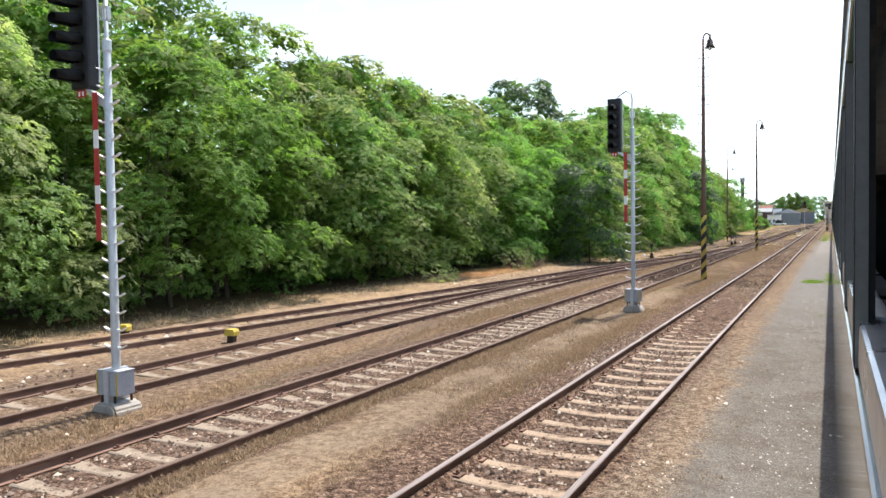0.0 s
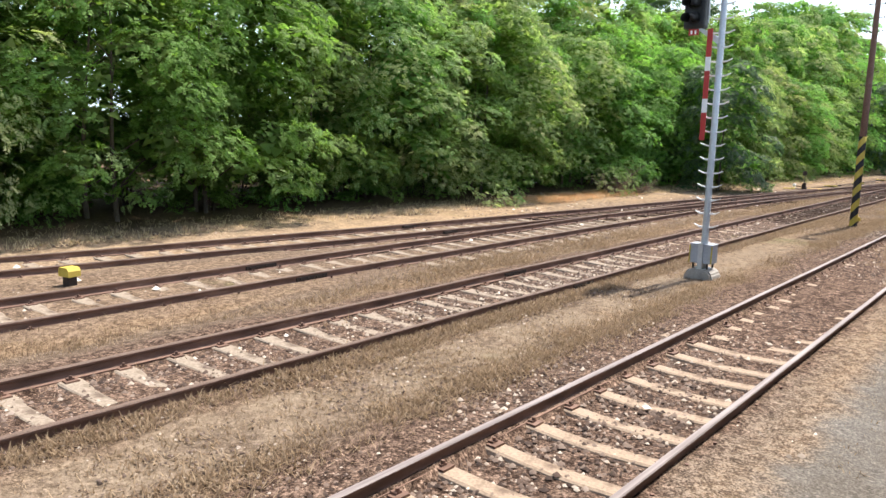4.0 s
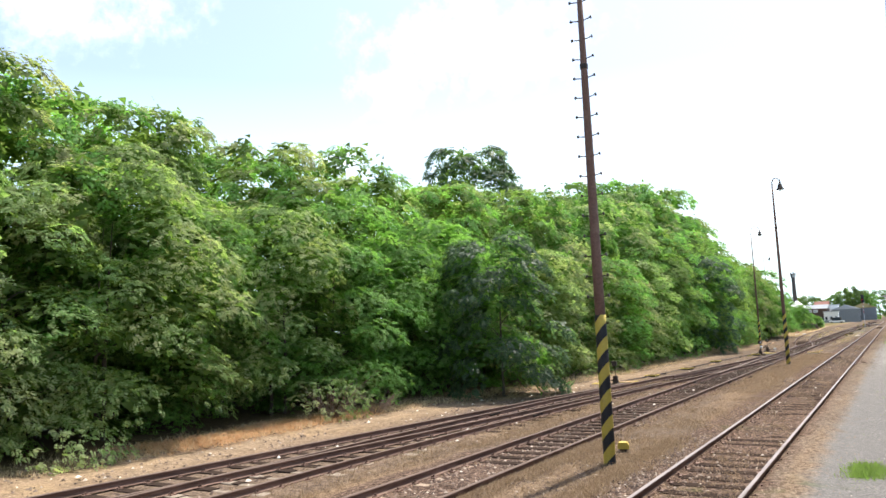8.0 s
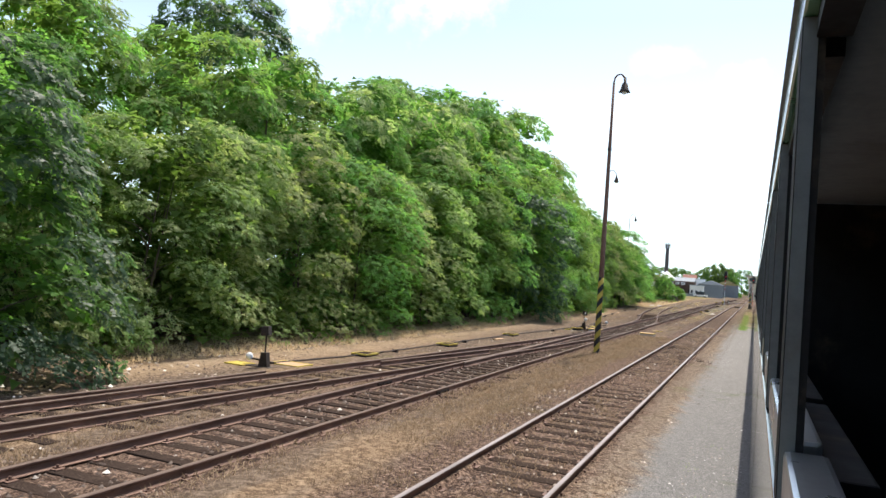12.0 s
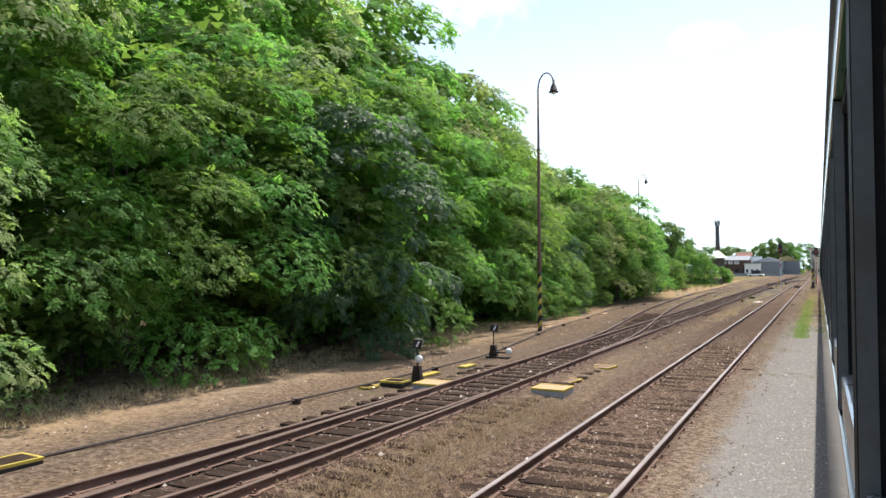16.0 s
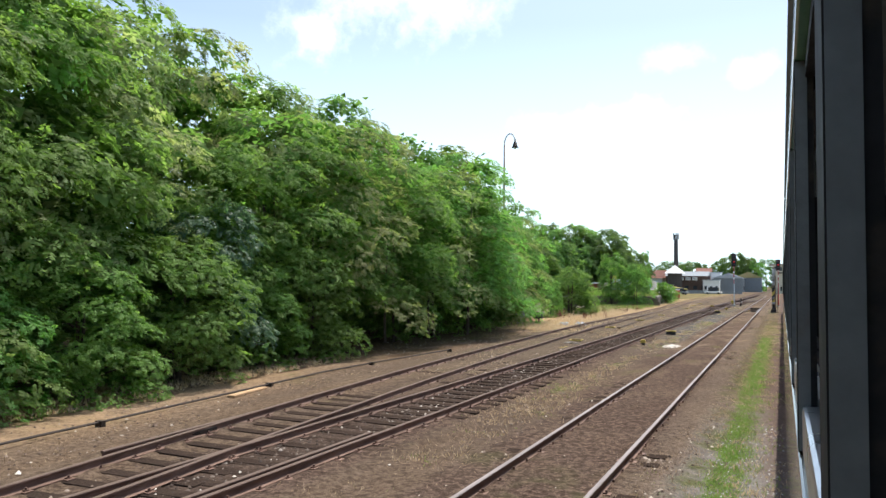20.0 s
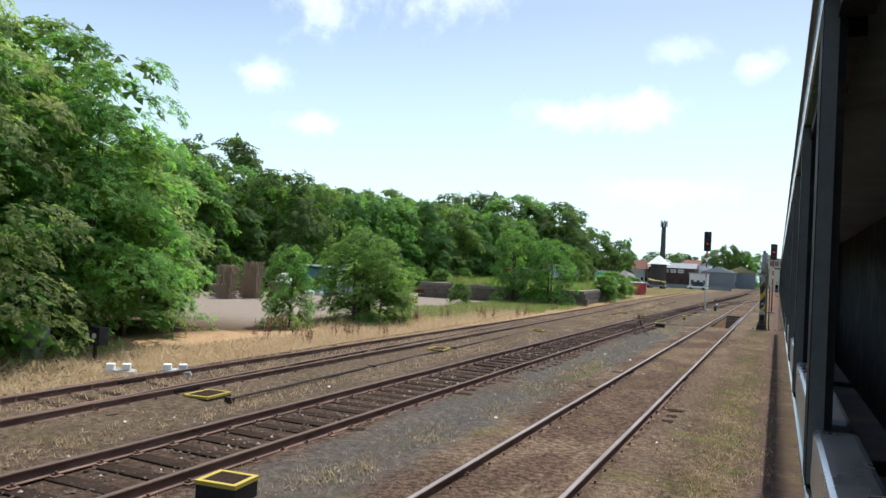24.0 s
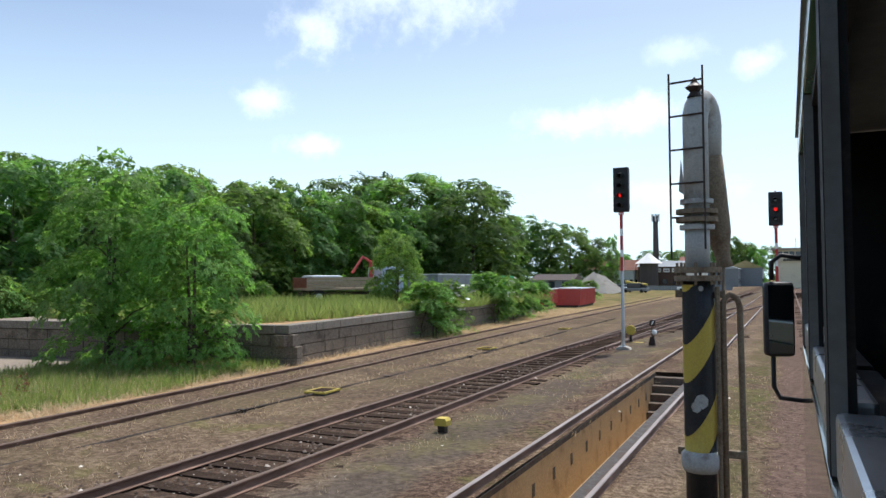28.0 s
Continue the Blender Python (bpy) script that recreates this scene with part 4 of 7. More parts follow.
def build_yard_trees():
    rnd = random.Random(9)
    y = 160.0
    n = 0
    while y < 262:
        x = float(np.interp(y, [160, 180, 205, 240, 262], [-37, -36, -34, -33, -29]))
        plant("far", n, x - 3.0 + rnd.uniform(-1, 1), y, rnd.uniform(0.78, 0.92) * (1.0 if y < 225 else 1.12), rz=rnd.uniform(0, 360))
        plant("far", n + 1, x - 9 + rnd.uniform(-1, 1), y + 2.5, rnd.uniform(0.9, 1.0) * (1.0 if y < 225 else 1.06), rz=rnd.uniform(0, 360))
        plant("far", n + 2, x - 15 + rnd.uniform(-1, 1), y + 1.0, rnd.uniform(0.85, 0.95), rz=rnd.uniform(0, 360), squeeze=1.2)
        if n % 2 == 0:
            plant("bush", n, x + 1.2, y + rnd.uniform(-2, 2), rnd.uniform(0.8, 1.1), rz=rnd.uniform(0, 360))
        n += 1
        y += rnd.uniform(4.8, 6.0)
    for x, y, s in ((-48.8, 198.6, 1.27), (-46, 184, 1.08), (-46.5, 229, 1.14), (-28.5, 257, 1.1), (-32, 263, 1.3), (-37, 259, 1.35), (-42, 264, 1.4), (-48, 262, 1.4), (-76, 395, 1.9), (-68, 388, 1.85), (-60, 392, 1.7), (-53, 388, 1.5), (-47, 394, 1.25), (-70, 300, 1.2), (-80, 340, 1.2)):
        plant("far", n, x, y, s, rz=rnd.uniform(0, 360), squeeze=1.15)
        n += 1
    # single trees and shrubs round the yard and the ramp
    plant("bright", 0, -14.5, 163.6, 0.44, z=-0.35, rz=20, squeeze=0.72)
    plant("bright", 1, -13.6, 168.2, 0.58, z=-0.5, rz=70, squeeze=1.12)
    plant("bush", 0, -14.4, 170.4, 0.9, rz=170, squeeze=1.2)
    plant("bright", 0, -15.9, 196.6, 0.84, -0.2, 130, 0.8)
    plant("bright", 1, -13.0, 197.0, 0.7, -0.3, 10, 0.82)
    plant("bright", 0, -15.6, 215.0, 0.62, 0.2, 90, 0.8)
    for x, y, s in ((-11.5, 210.6, 0.8), (-12.1, 213.2, 0.85), (-13.0, 222.5, 0.95), (-13.3, 226.5, 0.9), (-13.6, 230.5, 0.75), (-16.0, 241.0, 0.8), (-18.5, 262, 0.8), (-20, 276, 0.8), (-12.5, 206.5, 0.4)):
        plant("bush", n, x, y, s, rz=rnd.uniform(0, 360))
        n += 1
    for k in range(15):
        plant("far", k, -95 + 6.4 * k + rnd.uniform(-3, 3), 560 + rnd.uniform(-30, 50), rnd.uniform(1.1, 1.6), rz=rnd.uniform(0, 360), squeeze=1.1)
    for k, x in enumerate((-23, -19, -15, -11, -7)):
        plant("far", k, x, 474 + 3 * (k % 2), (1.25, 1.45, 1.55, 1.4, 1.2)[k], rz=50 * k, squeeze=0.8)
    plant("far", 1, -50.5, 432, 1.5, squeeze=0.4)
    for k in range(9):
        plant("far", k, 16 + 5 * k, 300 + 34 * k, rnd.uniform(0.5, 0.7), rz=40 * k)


build_wood()
build_yard_trees()
# the first of each kind stands deep in the wood too
for i, group in enumerate(KINDS.values()):
    for j, ob in enumerate(group):
        ob.matrix_basis = pose(-30 - 7 * j, 20 + 13 * i, -0.2)
        ob.scale = (0.7, 0.7, 0.6)


# ---- railway things ----
LAMP_GLASS = Mat("milky_lamp_glass", 0.2, 0, 0.5).colour((0.75, 0.76, 0.74)).m
DARKGLASS = Mat("dark_lens_glass", 0.12, 0, 0.6).colour((0.015, 0.015, 0.018)).m
lit = Mat("lit_red_lens", 0.3)
lit.colour((0.5, 0.01, 0.01))
lit.b.inputs["Emission Color"].default_value = (1.0, 0.02, 0.015, 1)
lit.b.inputs["Emission Strength"].default_value = 0.9
REDLIT = lit.m


def helix_sleeve(r0, r1, z0, z1, pitch=0.52, n=20, duty=0.5):
    """Black and yellow stripes winding round a pole."""
    v, f, idx = [], [], []
    k0, k1 = int(math.floor(z0 / (pitch / 2))) - 3, int(math.ceil(z1 / (pitch / 2))) + 1
    for k in range(k0, k1):
        for j in range(n + 1):
            a = 2 * math.pi * j / n
            z = min(max((k // 2 + (duty if k % 2 else 0)) * pitch + pitch * 0.55 * (0.5 + 0.5 * math.cos(a)), z0), z1)
            r = r0 + (r1 - r0) * (z - z0) / (z1 - z0)
            v.append((r * math.cos(a), r * math.sin(a), z))
    for k in range(k1 - k0 - 1):
        for j in range(n):
            a = k * (n + 1) + j
            f.append((a, a + 1, a + n + 2, a + n + 1))
            idx.append((k + k0) % 2)
    return mesh_of("striped_sleeve", v, f, [YELLOW, BLACK], True, idx)


def lamp_post(label, x, y, top, stripe_to, turn=0.0, hook=0.75, base_r=0.125, rungs=False, lean=0.0, tip_r=0.045):
    t = thing("lamp_post", label, "lamp post", x, y, -0.2, turn, "lamp posts along the tracks")
    h = top + 0.2
    part("pole", tubed([(0, 0, 0), (lean * 0.3, 0, h * 0.4), (lean * 0.7, 0, h * 0.72), (lean, 0, h - 0.5)], [base_r, base_r * 0.86, base_r * 0.62, tip_r], 14), POLE, t, smooth=True)
    shared("striped_sleeve", helix_sleeve(base_r + 0.006, base_r * 0.93 + 0.006, 0.02, stripe_to + 0.2), t, label="black and yellow warning stripes")
    arc = [(lean + hook * 0.5 * (1 - math.cos(a)), 0, h - 0.5 + hook * 0.75 * math.sin(a)) for a in [math.pi * k / 10 for k in range(10)]]
    part("neck", tubed(arc, [tip_r * 0.75] * 10, 8), POLE, t, smooth=True)
    ex, ez = arc[-1][0], arc[-1][2]
    bm = tubed([(ex, 0, ez + 0.1), (ex, 0, ez - 0.12), (ex, 0, ez - 0.16), (ex, 0, ez - 0.42), (ex, 0, ez - 0.5)], [0.05, 0.06, 0.11, 0.17, 0.24], 14)
    shade = part("shade", bm, IRON, t, "dark bell-shaped shade", True)
    part("bulb", tubed([(ex, 0, ez - 0.46), (ex, 0, ez - 0.54), (ex, 0, ez - 0.6)], [0.12, 0.11, 0.03], 10), LAMP_GLASS, shade, smooth=True)
    part("collar", tubed([(lean * 0.7, 0, h * 0.72 - 0.05), (lean * 0.7, 0, h * 0.72 + 0.05)], base_r * 0.75, 12), IRON, t)
    if rungs:
        for k in range(int((h - 4.2) / 0.42)):
            z = 3.4 + 0.42 * k
            o = lean * z / h
            for q in (-1, 1):
                iron = part("climbing_iron", tubed([(o, 0, z), (o + q * 0.22, -0.02, z + 0.03)], 0.012, 6), IRON, t)
                part("knob", tubed([(o + q * 0.21, -0.02, z + 0.03), (o + q * 0.235, -0.02, z + 0.035)], 0.034, 8), IRON, iron)
    return t


lamp_post("tall rust-brown lamp post with climbing irons and striped foot", -1.42, 36.75, 11.3, 2.85, 0, 0.3, 0.115, True)
lamp_post("rust-brown lamp post with striped foot between the tracks", -2.0, 71.0, 11.3, 2.9, 0, 0.45, 0.11)
lamp_post("slim lamp post with curved neck before the wood", -8.0, 102.0, 11.7, 2.6, -20, 0.95, 0.095)
lamp_post("lamp post rising out of the tree tops", -13.25, 148.4, 12.5, 2.6, -20, 0.95, 0.095)


def signal(label, x, y, bottom, side, lit_at=None, lamps=5, plate=True, rungs=True, mast_m=None, boxy=True, strip=(2.4, 4.8), wide=0.58, tall=1.62):
    """A colour light signal that faces back along the track. side: how far the head stands off the mast."""
    mast_m = mast_m or GALV
    t = thing("railway_signal", label, "railway signal", x, y, -0.2 + (0.1 if -3 < x < -1 and y < 60 else 0), 0, "colour light signals")
    b = bottom + 0.2
    foot = bmesh.new()
    prism(foot, [(-0.30, -0.1), (0.30, -0.1), (0.27, 0.10), (0.18, 0.19), (-0.18, 0.19), (-0.27, 0.10)], -0.26, 0.26)
    bmesh.ops.bevel(foot, geom=list(foot.edges), offset=0.03, segments=2, affect="EDGES")
    for v in foot.verts:
        v.co += Vector((1, 1, 0.6)) * 0.02 * noise.noise(v.co * 5 + Vector((x, y, 0)))
    part("foundation", foot, CONCRETE, t, "worn concrete foundation")
    if boxy:
        for s in (-1, 1):
            bx = part("cable_box", boxed(s * 0.135 - 0.085, -0.17, 0.30, s * 0.135 + 0.085, 0.15, 0.66, bevel=0.012), GREYBOX, t, "grey sheet metal cable box")
            part("yellow_edge", boxed(s * 0.215 - 0.012, -0.182, 0.31, s * 0.215 + 0.012, -0.168, 0.65), YELLOW, bx)
            part("lid", boxed(s * 0.135 - 0.095, -0.18, 0.664, s * 0.135 + 0.095, 0.16, 0.68, bevel=0.005), GREYBOX, bx)
            for q in (-1, 1):
                part("anchor_bolt", tubed([(s * 0.14, q * 0.15, 0.16), (s * 0.14, q * 0.15, 0.3)], 0.02, 8), IRON, t)
        part("channel_plate", boxed(-0.048, -0.20, 0.17, 0.048, 0.18, 0.70, bevel=0.006), GALV, t, "grey upright channel")
    part("mast", tubed([(0, 0, 0.14), (0, 0, 0.8), (0, 0, b + 0.62), (0, 0, b + 0.66), (0, 0, b + 1.5)], [0.075, 0.066, 0.058, 0.034, 0.03], 16), mast_m, t, smooth=True)
    part("flange", tubed([(0, 0, 0.17), (0, 0, 0.2)], 0.16, 16), mast_m, t)
    if rungs:
        part("mast_cap", tubed([(0, 0, b + 0.52), (0, 0, b + 0.54), (0, 0, b + 0.7), (0, 0, b + 0.72)], [0.06, 0.072, 0.072, 0.05], 14), mast_m, t)
        ring = bmesh.new()
        for q in (-1, 1):
            box(ring, q * 0.06 - 0.014, -0.03, b + 1.0, q * 0.06 + 0.014, 0.03, b + 1.2)
            box(ring, -0.046, -0.03, b + 1.1 + q * 0.1 - 0.014, 0.046, 0.03, b + 1.1 + q * 0.1 + 0.014)
        part("cap_ring", ring, mast_m, t)
        for z in (b - 0.35, b - 0.75):
            part("clamp_band", tubed([(0, 0, z), (0, 0, z + 0.05)], 0.072, 14), mast_m, t)
        z = 1.0
        while z < b + 0.5:
            for q in (-1, 1):
                part("step_iron", prism(bmesh.new(), [(q * 0.055, z - 0.012), (q * 0.055, z + 0.022), (q * 0.15, z + 0.026), (q * 0.235, z + 0.062), (q * 0.235, z + 0.045), (q * 0.14, z + 0.0)], -0.022, 0.022), WHITE, t)
            z += 0.265
    hx = side
    head = part("signal_head", boxed(hx - wide / 2, -0.09, b, hx + wide / 2, 0.13, b + tall, bevel=0.045), BLACK, t, "black signal head with hoods")
    part("back_edge", boxed(hx + wide / 2 + 0.002, 0.09, b + 0.12, hx + wide / 2 + 0.014, 0.12, b + tall - 0.06), GALV, head, "pale strip along the head's back")
    step = (tall - 0.22) / lamps
    for k in range(lamps):
        z = b + tall - 0.2 - step * (k + 0.35)
        red = lit_at == k
        part("lens", tubed([(hx, -0.095, z), (hx, -0.12, z)], 0.075, 14), REDLIT if red else DARKGLASS, head, "glowing red lens" if red else "")
        bm = bmesh.new()
        rows = []
        for yy, rr in ((-0.09, 0.125), (-0.30, 0.112), (-0.52, 0.092)):
            rows.append([bm.verts.new((hx + rr * math.cos(a), yy, z + yy * 0.09 + rr * math.sin(a))) for a in [math.radians(-35 + 25 * i) for i in range(11)]])
        for u, w in zip(rows, rows[1:]):
            for i in range(10):
                bm.faces.new((u[i], u[i + 1], w[i + 1], w[i]))
        bmesh.ops.solidify(bm, geom=list(bm.faces), thickness=0.008)
        part("hood", bm, BLACK, head, smooth=True)
    if abs(side) > 0.1:
        part("bracket", prism(bmesh.new(), [(0, b - 0.35), (side * 0.85, b - 0.02), (side * 0.85, b + 0.04), (0, b - 0.2)], -0.05, 0.05), mast_m, t)
        arc = [(0, 0.02, b + 1.5), (side * 0.05, 0.02, b + tall + 0.1), (side * 0.35, 0.02, b + tall + 0.2), (side * 0.8, 0.02, b + tall + 0.06), (side * 0.85, 0.02, b + tall - 0.02)]
        part("cable_pipe", tubed(arc, 0.022, 8), mast_m, t, smooth=True)
    if plate:
        z0, z1 = strip
        cuts = [z0 + (z1 - z0) * k / 8 for k in (0, 2, 3, 5, 6, 8)]
        for k, (a, e) in enumerate(zip(cuts, cuts[1:])):
            part("mast_plate", boxed(-0.05 + side * 0.36, -0.095, a + 0.2, 0.05 + side * 0.36, -0.078, e + 0.2), RED if k % 2 == 0 else WHITE, t, "red band" if k % 2 == 0 else "white band")
    plate_ob = part("label_plate", boxed(hx - 0.10, -0.06, b - 0.12, hx + 0.10, -0.045, b - 0.005), RED, t, "small red plate with two white bars")
    for q in (-1, 1):
        part("bar", boxed(hx + q * 0.04 - 0.018, -0.066, b - 0.1, hx + q * 0.04 + 0.018, -0.061, b - 0.03), WHITE, plate_ob)
    return t


signal("silver signal mast with dark five-lamp head", -6.0, 8.95, 4.78, -0.53, strip=(2.45, 4.7), wide=0.42)
signal("silver signal mast with dark five-lamp head", -1.57, 23.75, 4.62, -0.53, strip=(2.5, 4.6), wide=0.42)
signal("rusty signal mast with one glowing red lamp", -2.15, 208.6, 5.2, 0.0, 2, 4, True, False, GALV, False, (2.9, 5.1), 0.60, 1.75)
signal("rusty red signal mast with one glowing red lamp", 3.26, 214.3, 4.85, 0.0, 1, 3, True, False, RED, False, (2.6, 4.6), 0.56, 1.45)


def marker(x, y, rz=0, s=1.0):
    t = thing("track_marker", "small yellow cap on a dark iron foot", "marker", x, y, -0.22, rz, "yellow markers beside the rails")
    part("foot", boxed(-0.085 * s, -0.085 * s, 0, 0.085 * s, 0.085 * s, 0.24 * s, bevel=0.015), IRON, t)
    bm = bmesh.new()
    prism(bm, [(-0.14 * s, 0.22 * s), (0.14 * s, 0.22 * s), (0.14 * s, 0.32 * s), (0.10 * s, 0.38 * s), (-0.10 * s, 0.38 * s), (-0.14 * s, 0.32 * s)], -0.12 * s, 0.12 * s)
    part("cap", bm, YELLOW, t, "bright yellow cap")


for x, y, rz in ((-9.2, 14.8, 10), (-12.5, 14.4, 20), (-1.6, 38.2, 15), (-2.2, 137.0, 5), (-2.05, 191.8, 0)):
    marker(x, y, rz, 0.98 if y < 30 else 0.85)


def cable_pit(x, y, rz=0, w=0.55, d=0.75, h=0.12, lid=None, label="low cable pit with yellow painted rim", rim=0.04, lid_label=""):
    t = thing("cable_pit", label, "cable pit", x, y, -0.22, rz, "cable pits beside the tracks")
    part("body", boxed(-w / 2, -d / 2, 0, w / 2, d / 2, h, bevel=0.01), BLACK if lid is None else GREYBOX, t)
    for a, b, c, e in ((-w / 2 - 0.01, -d / 2 - 0.01, w / 2 + 0.01, -d / 2 + rim), (-w / 2 - 0.01, d / 2 - rim, w / 2 + 0.01, d / 2 + 0.01), (-w / 2 - 0.01, -d / 2 + rim, -w / 2 + rim, d / 2 - rim), (w / 2 - rim, -d / 2 + rim, w / 2 + 0.01, d / 2 - rim)):
        part("rim", boxed(a, b, h - 0.03, c, e, h + 0.018), YELLOW, t)
    part("lid", boxed(-w / 2 + rim, -d / 2 + rim, h, w / 2 - rim, d / 2 - rim, h + 0.01), lid or TIMBER, t, lid_label)


for x, y, rz in ((-5.6, 137.9, 4), (-6.45, 150.0, 4), (-6.5, 161.1, 4), (-6.4, 172.0, 3), (-6.75, 194.9, 3), (-7.2, 207.0, 3), (-7.5, 219.4, 3), (-7.65, 62.1, -4), (-7.2, 67.9, -4), (-7.1, 75.8, -3)):
    cable_pit(x, y, rz, label="low cable pit with yellow painted rim in the grit")
for x, y in ((-2.05, 145.4), (-2.32, 182.4)):
    cable_pit(x, y, 6, 0.52, 0.48, 0.27, None, "black cable box with yellow rim beside the track", 0.05)
cable_pit(-4.75, 85.0, 0, 0.78, 0.75, 0.18, RUSTLID, "grey point motor cover with rusty sunlit lid", 0.03, "rusty orange lid")
cable_pit(-1.88, 85.5, 0, 0.78, 0.75, 0.18, RUSTLID, "grey point motor cover with rusty sunlit lid", 0.03, "rusty orange lid")
cable_pit(-2.15, 87.4, -8, 0.5, 0.95, 0.06, POLE, "flat rusty plate with yellow edges", 0.03)
cable_pit(-2.0, 90.5, -8, 0.6, 0.75, 0.07, POLE, "flat rusty plate with yellow edges", 0.03)
cable_pit(-5.95, 85.2, 0, 0.62, 0.5, 0.12, None, "dark grate with yellow rim beside the points")
cable_pit(-6.3, 84.5, 0, 0.3, 0.5, 0.05, None, "flat yellow rimmed cover")
cable_pit(-5.95, 87.0, -3, 0.22, 0.9, 0.06, YELLOW, "narrow yellow rod cover")
cable_pit(-5.75, 89.1, -3, 0.26, 0.7, 0.06, YELLOW, "narrow yellow rod cover")
cable_pit(-7.9, 58.3, -3, 1.0, 0.7, 0.08, RUSTLID, "flat pale cover plate with yellow edges", 0.03)
cable_pit(-5.6, 134.3, 4, 0.85, 0.95, 0.05, POLE, "wide flat rusty cover with yellow edges", 0.04)
cable_pit(-8.9, 57.4, -3, 0.6, 0.5, 0.06, YELLOW, "narrow yellow rod cover")


def point_lever(x, y, rz, thrown, turned=0.0):
    t = thing("point_lever", "hand point lever with white weight and lantern sign", "point lever", x, y, -0.2, rz, "hand point levers")
    part("bedplate", boxed(-0.28, -0.16, 0, 0.62, 0.16, 0.06, bevel=0.012), IRON, t)
    part("stand", prism(bmesh.new(), [(-0.16, 0.05), (0.16, 0.05), (0.09, 0.46), (-0.09, 0.46)], -0.09, 0.09), IRON, t)
    part("spindle", tubed([(0, 0, 0.4), (0, 0, 0.98)], 0.024, 8), IRON, t)
    sx, sz = (0.62, 0.22) if thrown else (0.12, 0.62)
    arm = part("weight_arm", tubed([(0, -0.12, 0.2), (sx, -0.14, sz)], [0.035, 0.028], 8), IRON, t)
    bm = bmesh.new()
    bmesh.ops.create_uvsphere(bm, u_segments=16, v_segments=10, radius=0.125, matrix=Matrix.Translation((sx * 1.08, -0.14, sz + 0.05)) @ Matrix.Diagonal((1, 0.8, 0.95, 1)))
    part("weight", bm, WHITE, arm, "white painted round weight", True)
    body = part("lantern_box", boxed(-0.13, -0.12, 0, 0.13, 0.12, 0.27, bevel=0.02), IRON, t)
    body.matrix_basis = pose(0, 0, 0.96, 0, 8, turned)
    pl = part("arrow_plate", prism(bmesh.new(), [(-0.05, 0.05), (0.0, 0.05), (0.06, 0.22), (0.0, 0.22)], -0.127, -0.122), WHITE, body, "white slanting stripe")
    part("arrow_plate", prism(bmesh.new(), [(-0.05, 0.05), (0.0, 0.05), (0.06, 0.22), (0.0, 0.22)], 0.132, 0.137, "x"), WHITE, body, "white slanting stripe")
    t.scale = (0.88, 0.88, 0.9)


point_lever(-8.1, 57.4, 180, True, 10)
point_lever(-5.7, 85.9, 0, False, 25)
point_lever(-5.95, 91.6, 0, True, 35)
point_lever(-1.45, 211.0, 0, False, 10)

t = thing("point_lantern", "round yellow point lantern on a low iron stand", "lantern", -2.55, 212.2, -0.2, 0)
part("stand", tubed([(0, 0, 0), (0, 0, 0.42)], [0.09, 0.04], 8), IRON, t)
part("disc", tubed([(0, -0.07, 0.58), (0, -0.05, 0.58), (0, 0.05, 0.58), (0, 0.07, 0.58)], [0.17, 0.21, 0.21, 0.17], 16), YELLOW, t, "bright yellow disc")
part("base_plate", boxed(-0.3, -0.14, 0, 0.5, 0.14, 0.07, bevel=0.01), YELLOW, t)


def rod_line(label, knots, y0, y1):
    t = thing("point_rod_line", label, "point rods", kind="structure")
    s = np.arange(y0, y1 + 0.1, 3.0)
    xs = np.interp(s, [k[0] for k in knots], [k[1] for k in knots])
    part("rod", tubed([(a, b, -0.13) for a, b in zip(xs, s)], 0.026, 5), IRON, t)
    for a, b in list(zip(xs, s))[::2]:
        part("rod_stand", boxed(a - 0.09, b - 0.05, -0.26, a + 0.09, b + 0.05, -0.10), IRON, t)


rod_line("thin dark signal rods on low stands", [(56, -8.6), (62, -7.6), (76, -7.05), (86, -6.3), (92, -6.2), (104, -8.0), (113, -8.6), (122, -9.4), (130, -9.0)], 58, 130)
rod_line("thin dark signal rods on low stands", [(150, -5.9), (160, -6.3), (186, -7.0), (200, -6.6), (230, -7.2)], 150, 232)

# planks and check rails at the points
for x, y, w, d, rz in ((-8.8, 116.8, 0.22, 1.6, 8), (-8.4, 104.5, 0.2, 1.1, 5), (-6.8, 73.0, 0.18, 0.9, -4)):
    t = thing("timber_plank", "weathered yellowish plank beside the rods", "plank", x, y, -0.22, rz)
    part("board", boxed(-w / 2, -d / 2, 0, w / 2, d / 2, 0.07, bevel=0.01), RUSTLID, t)


def extra_rails():
    """Switch blades, check rails and the rusty guard rail beside the crossings."""
    for label, x0, y0, x1, y1 in (("long rusty guard rail at the crossing", -5.95, 109.8, -6.15, 114.0), ("polished switch blade of the points", -4.22, 62.0, -4.28, 84.0), ("polished switch blade of the points", -2.98, 92.5, -2.86, 99.5), ("check rail beside the second track", -2.98, 108.0, -2.98, 113.0), ("check rail beside the third track", -4.18, 66.0, -4.2, 71.0), ("long rusty guard rail at the crossing", -6.0, 60.0, -5.0, 66.5)):
        t = tagged(new("check_rail"), label, "rail", kind="structure")
        s = np.linspace(y0, y1, 8)
        shared("rail", rail_mesh(np.interp(s, [y0, y1], [x0, x1]), s, np.full(8, 0.008), DULL), t)


extra_rails()


# ---- inspection pit and water crane ----
# step colour darkened to carry the shade down in the pit
STEP_SHADE = worn("pit_steps_shade_tone", (0.13, 0.10, 0.08), 0.9, 0, 0.25, 3)
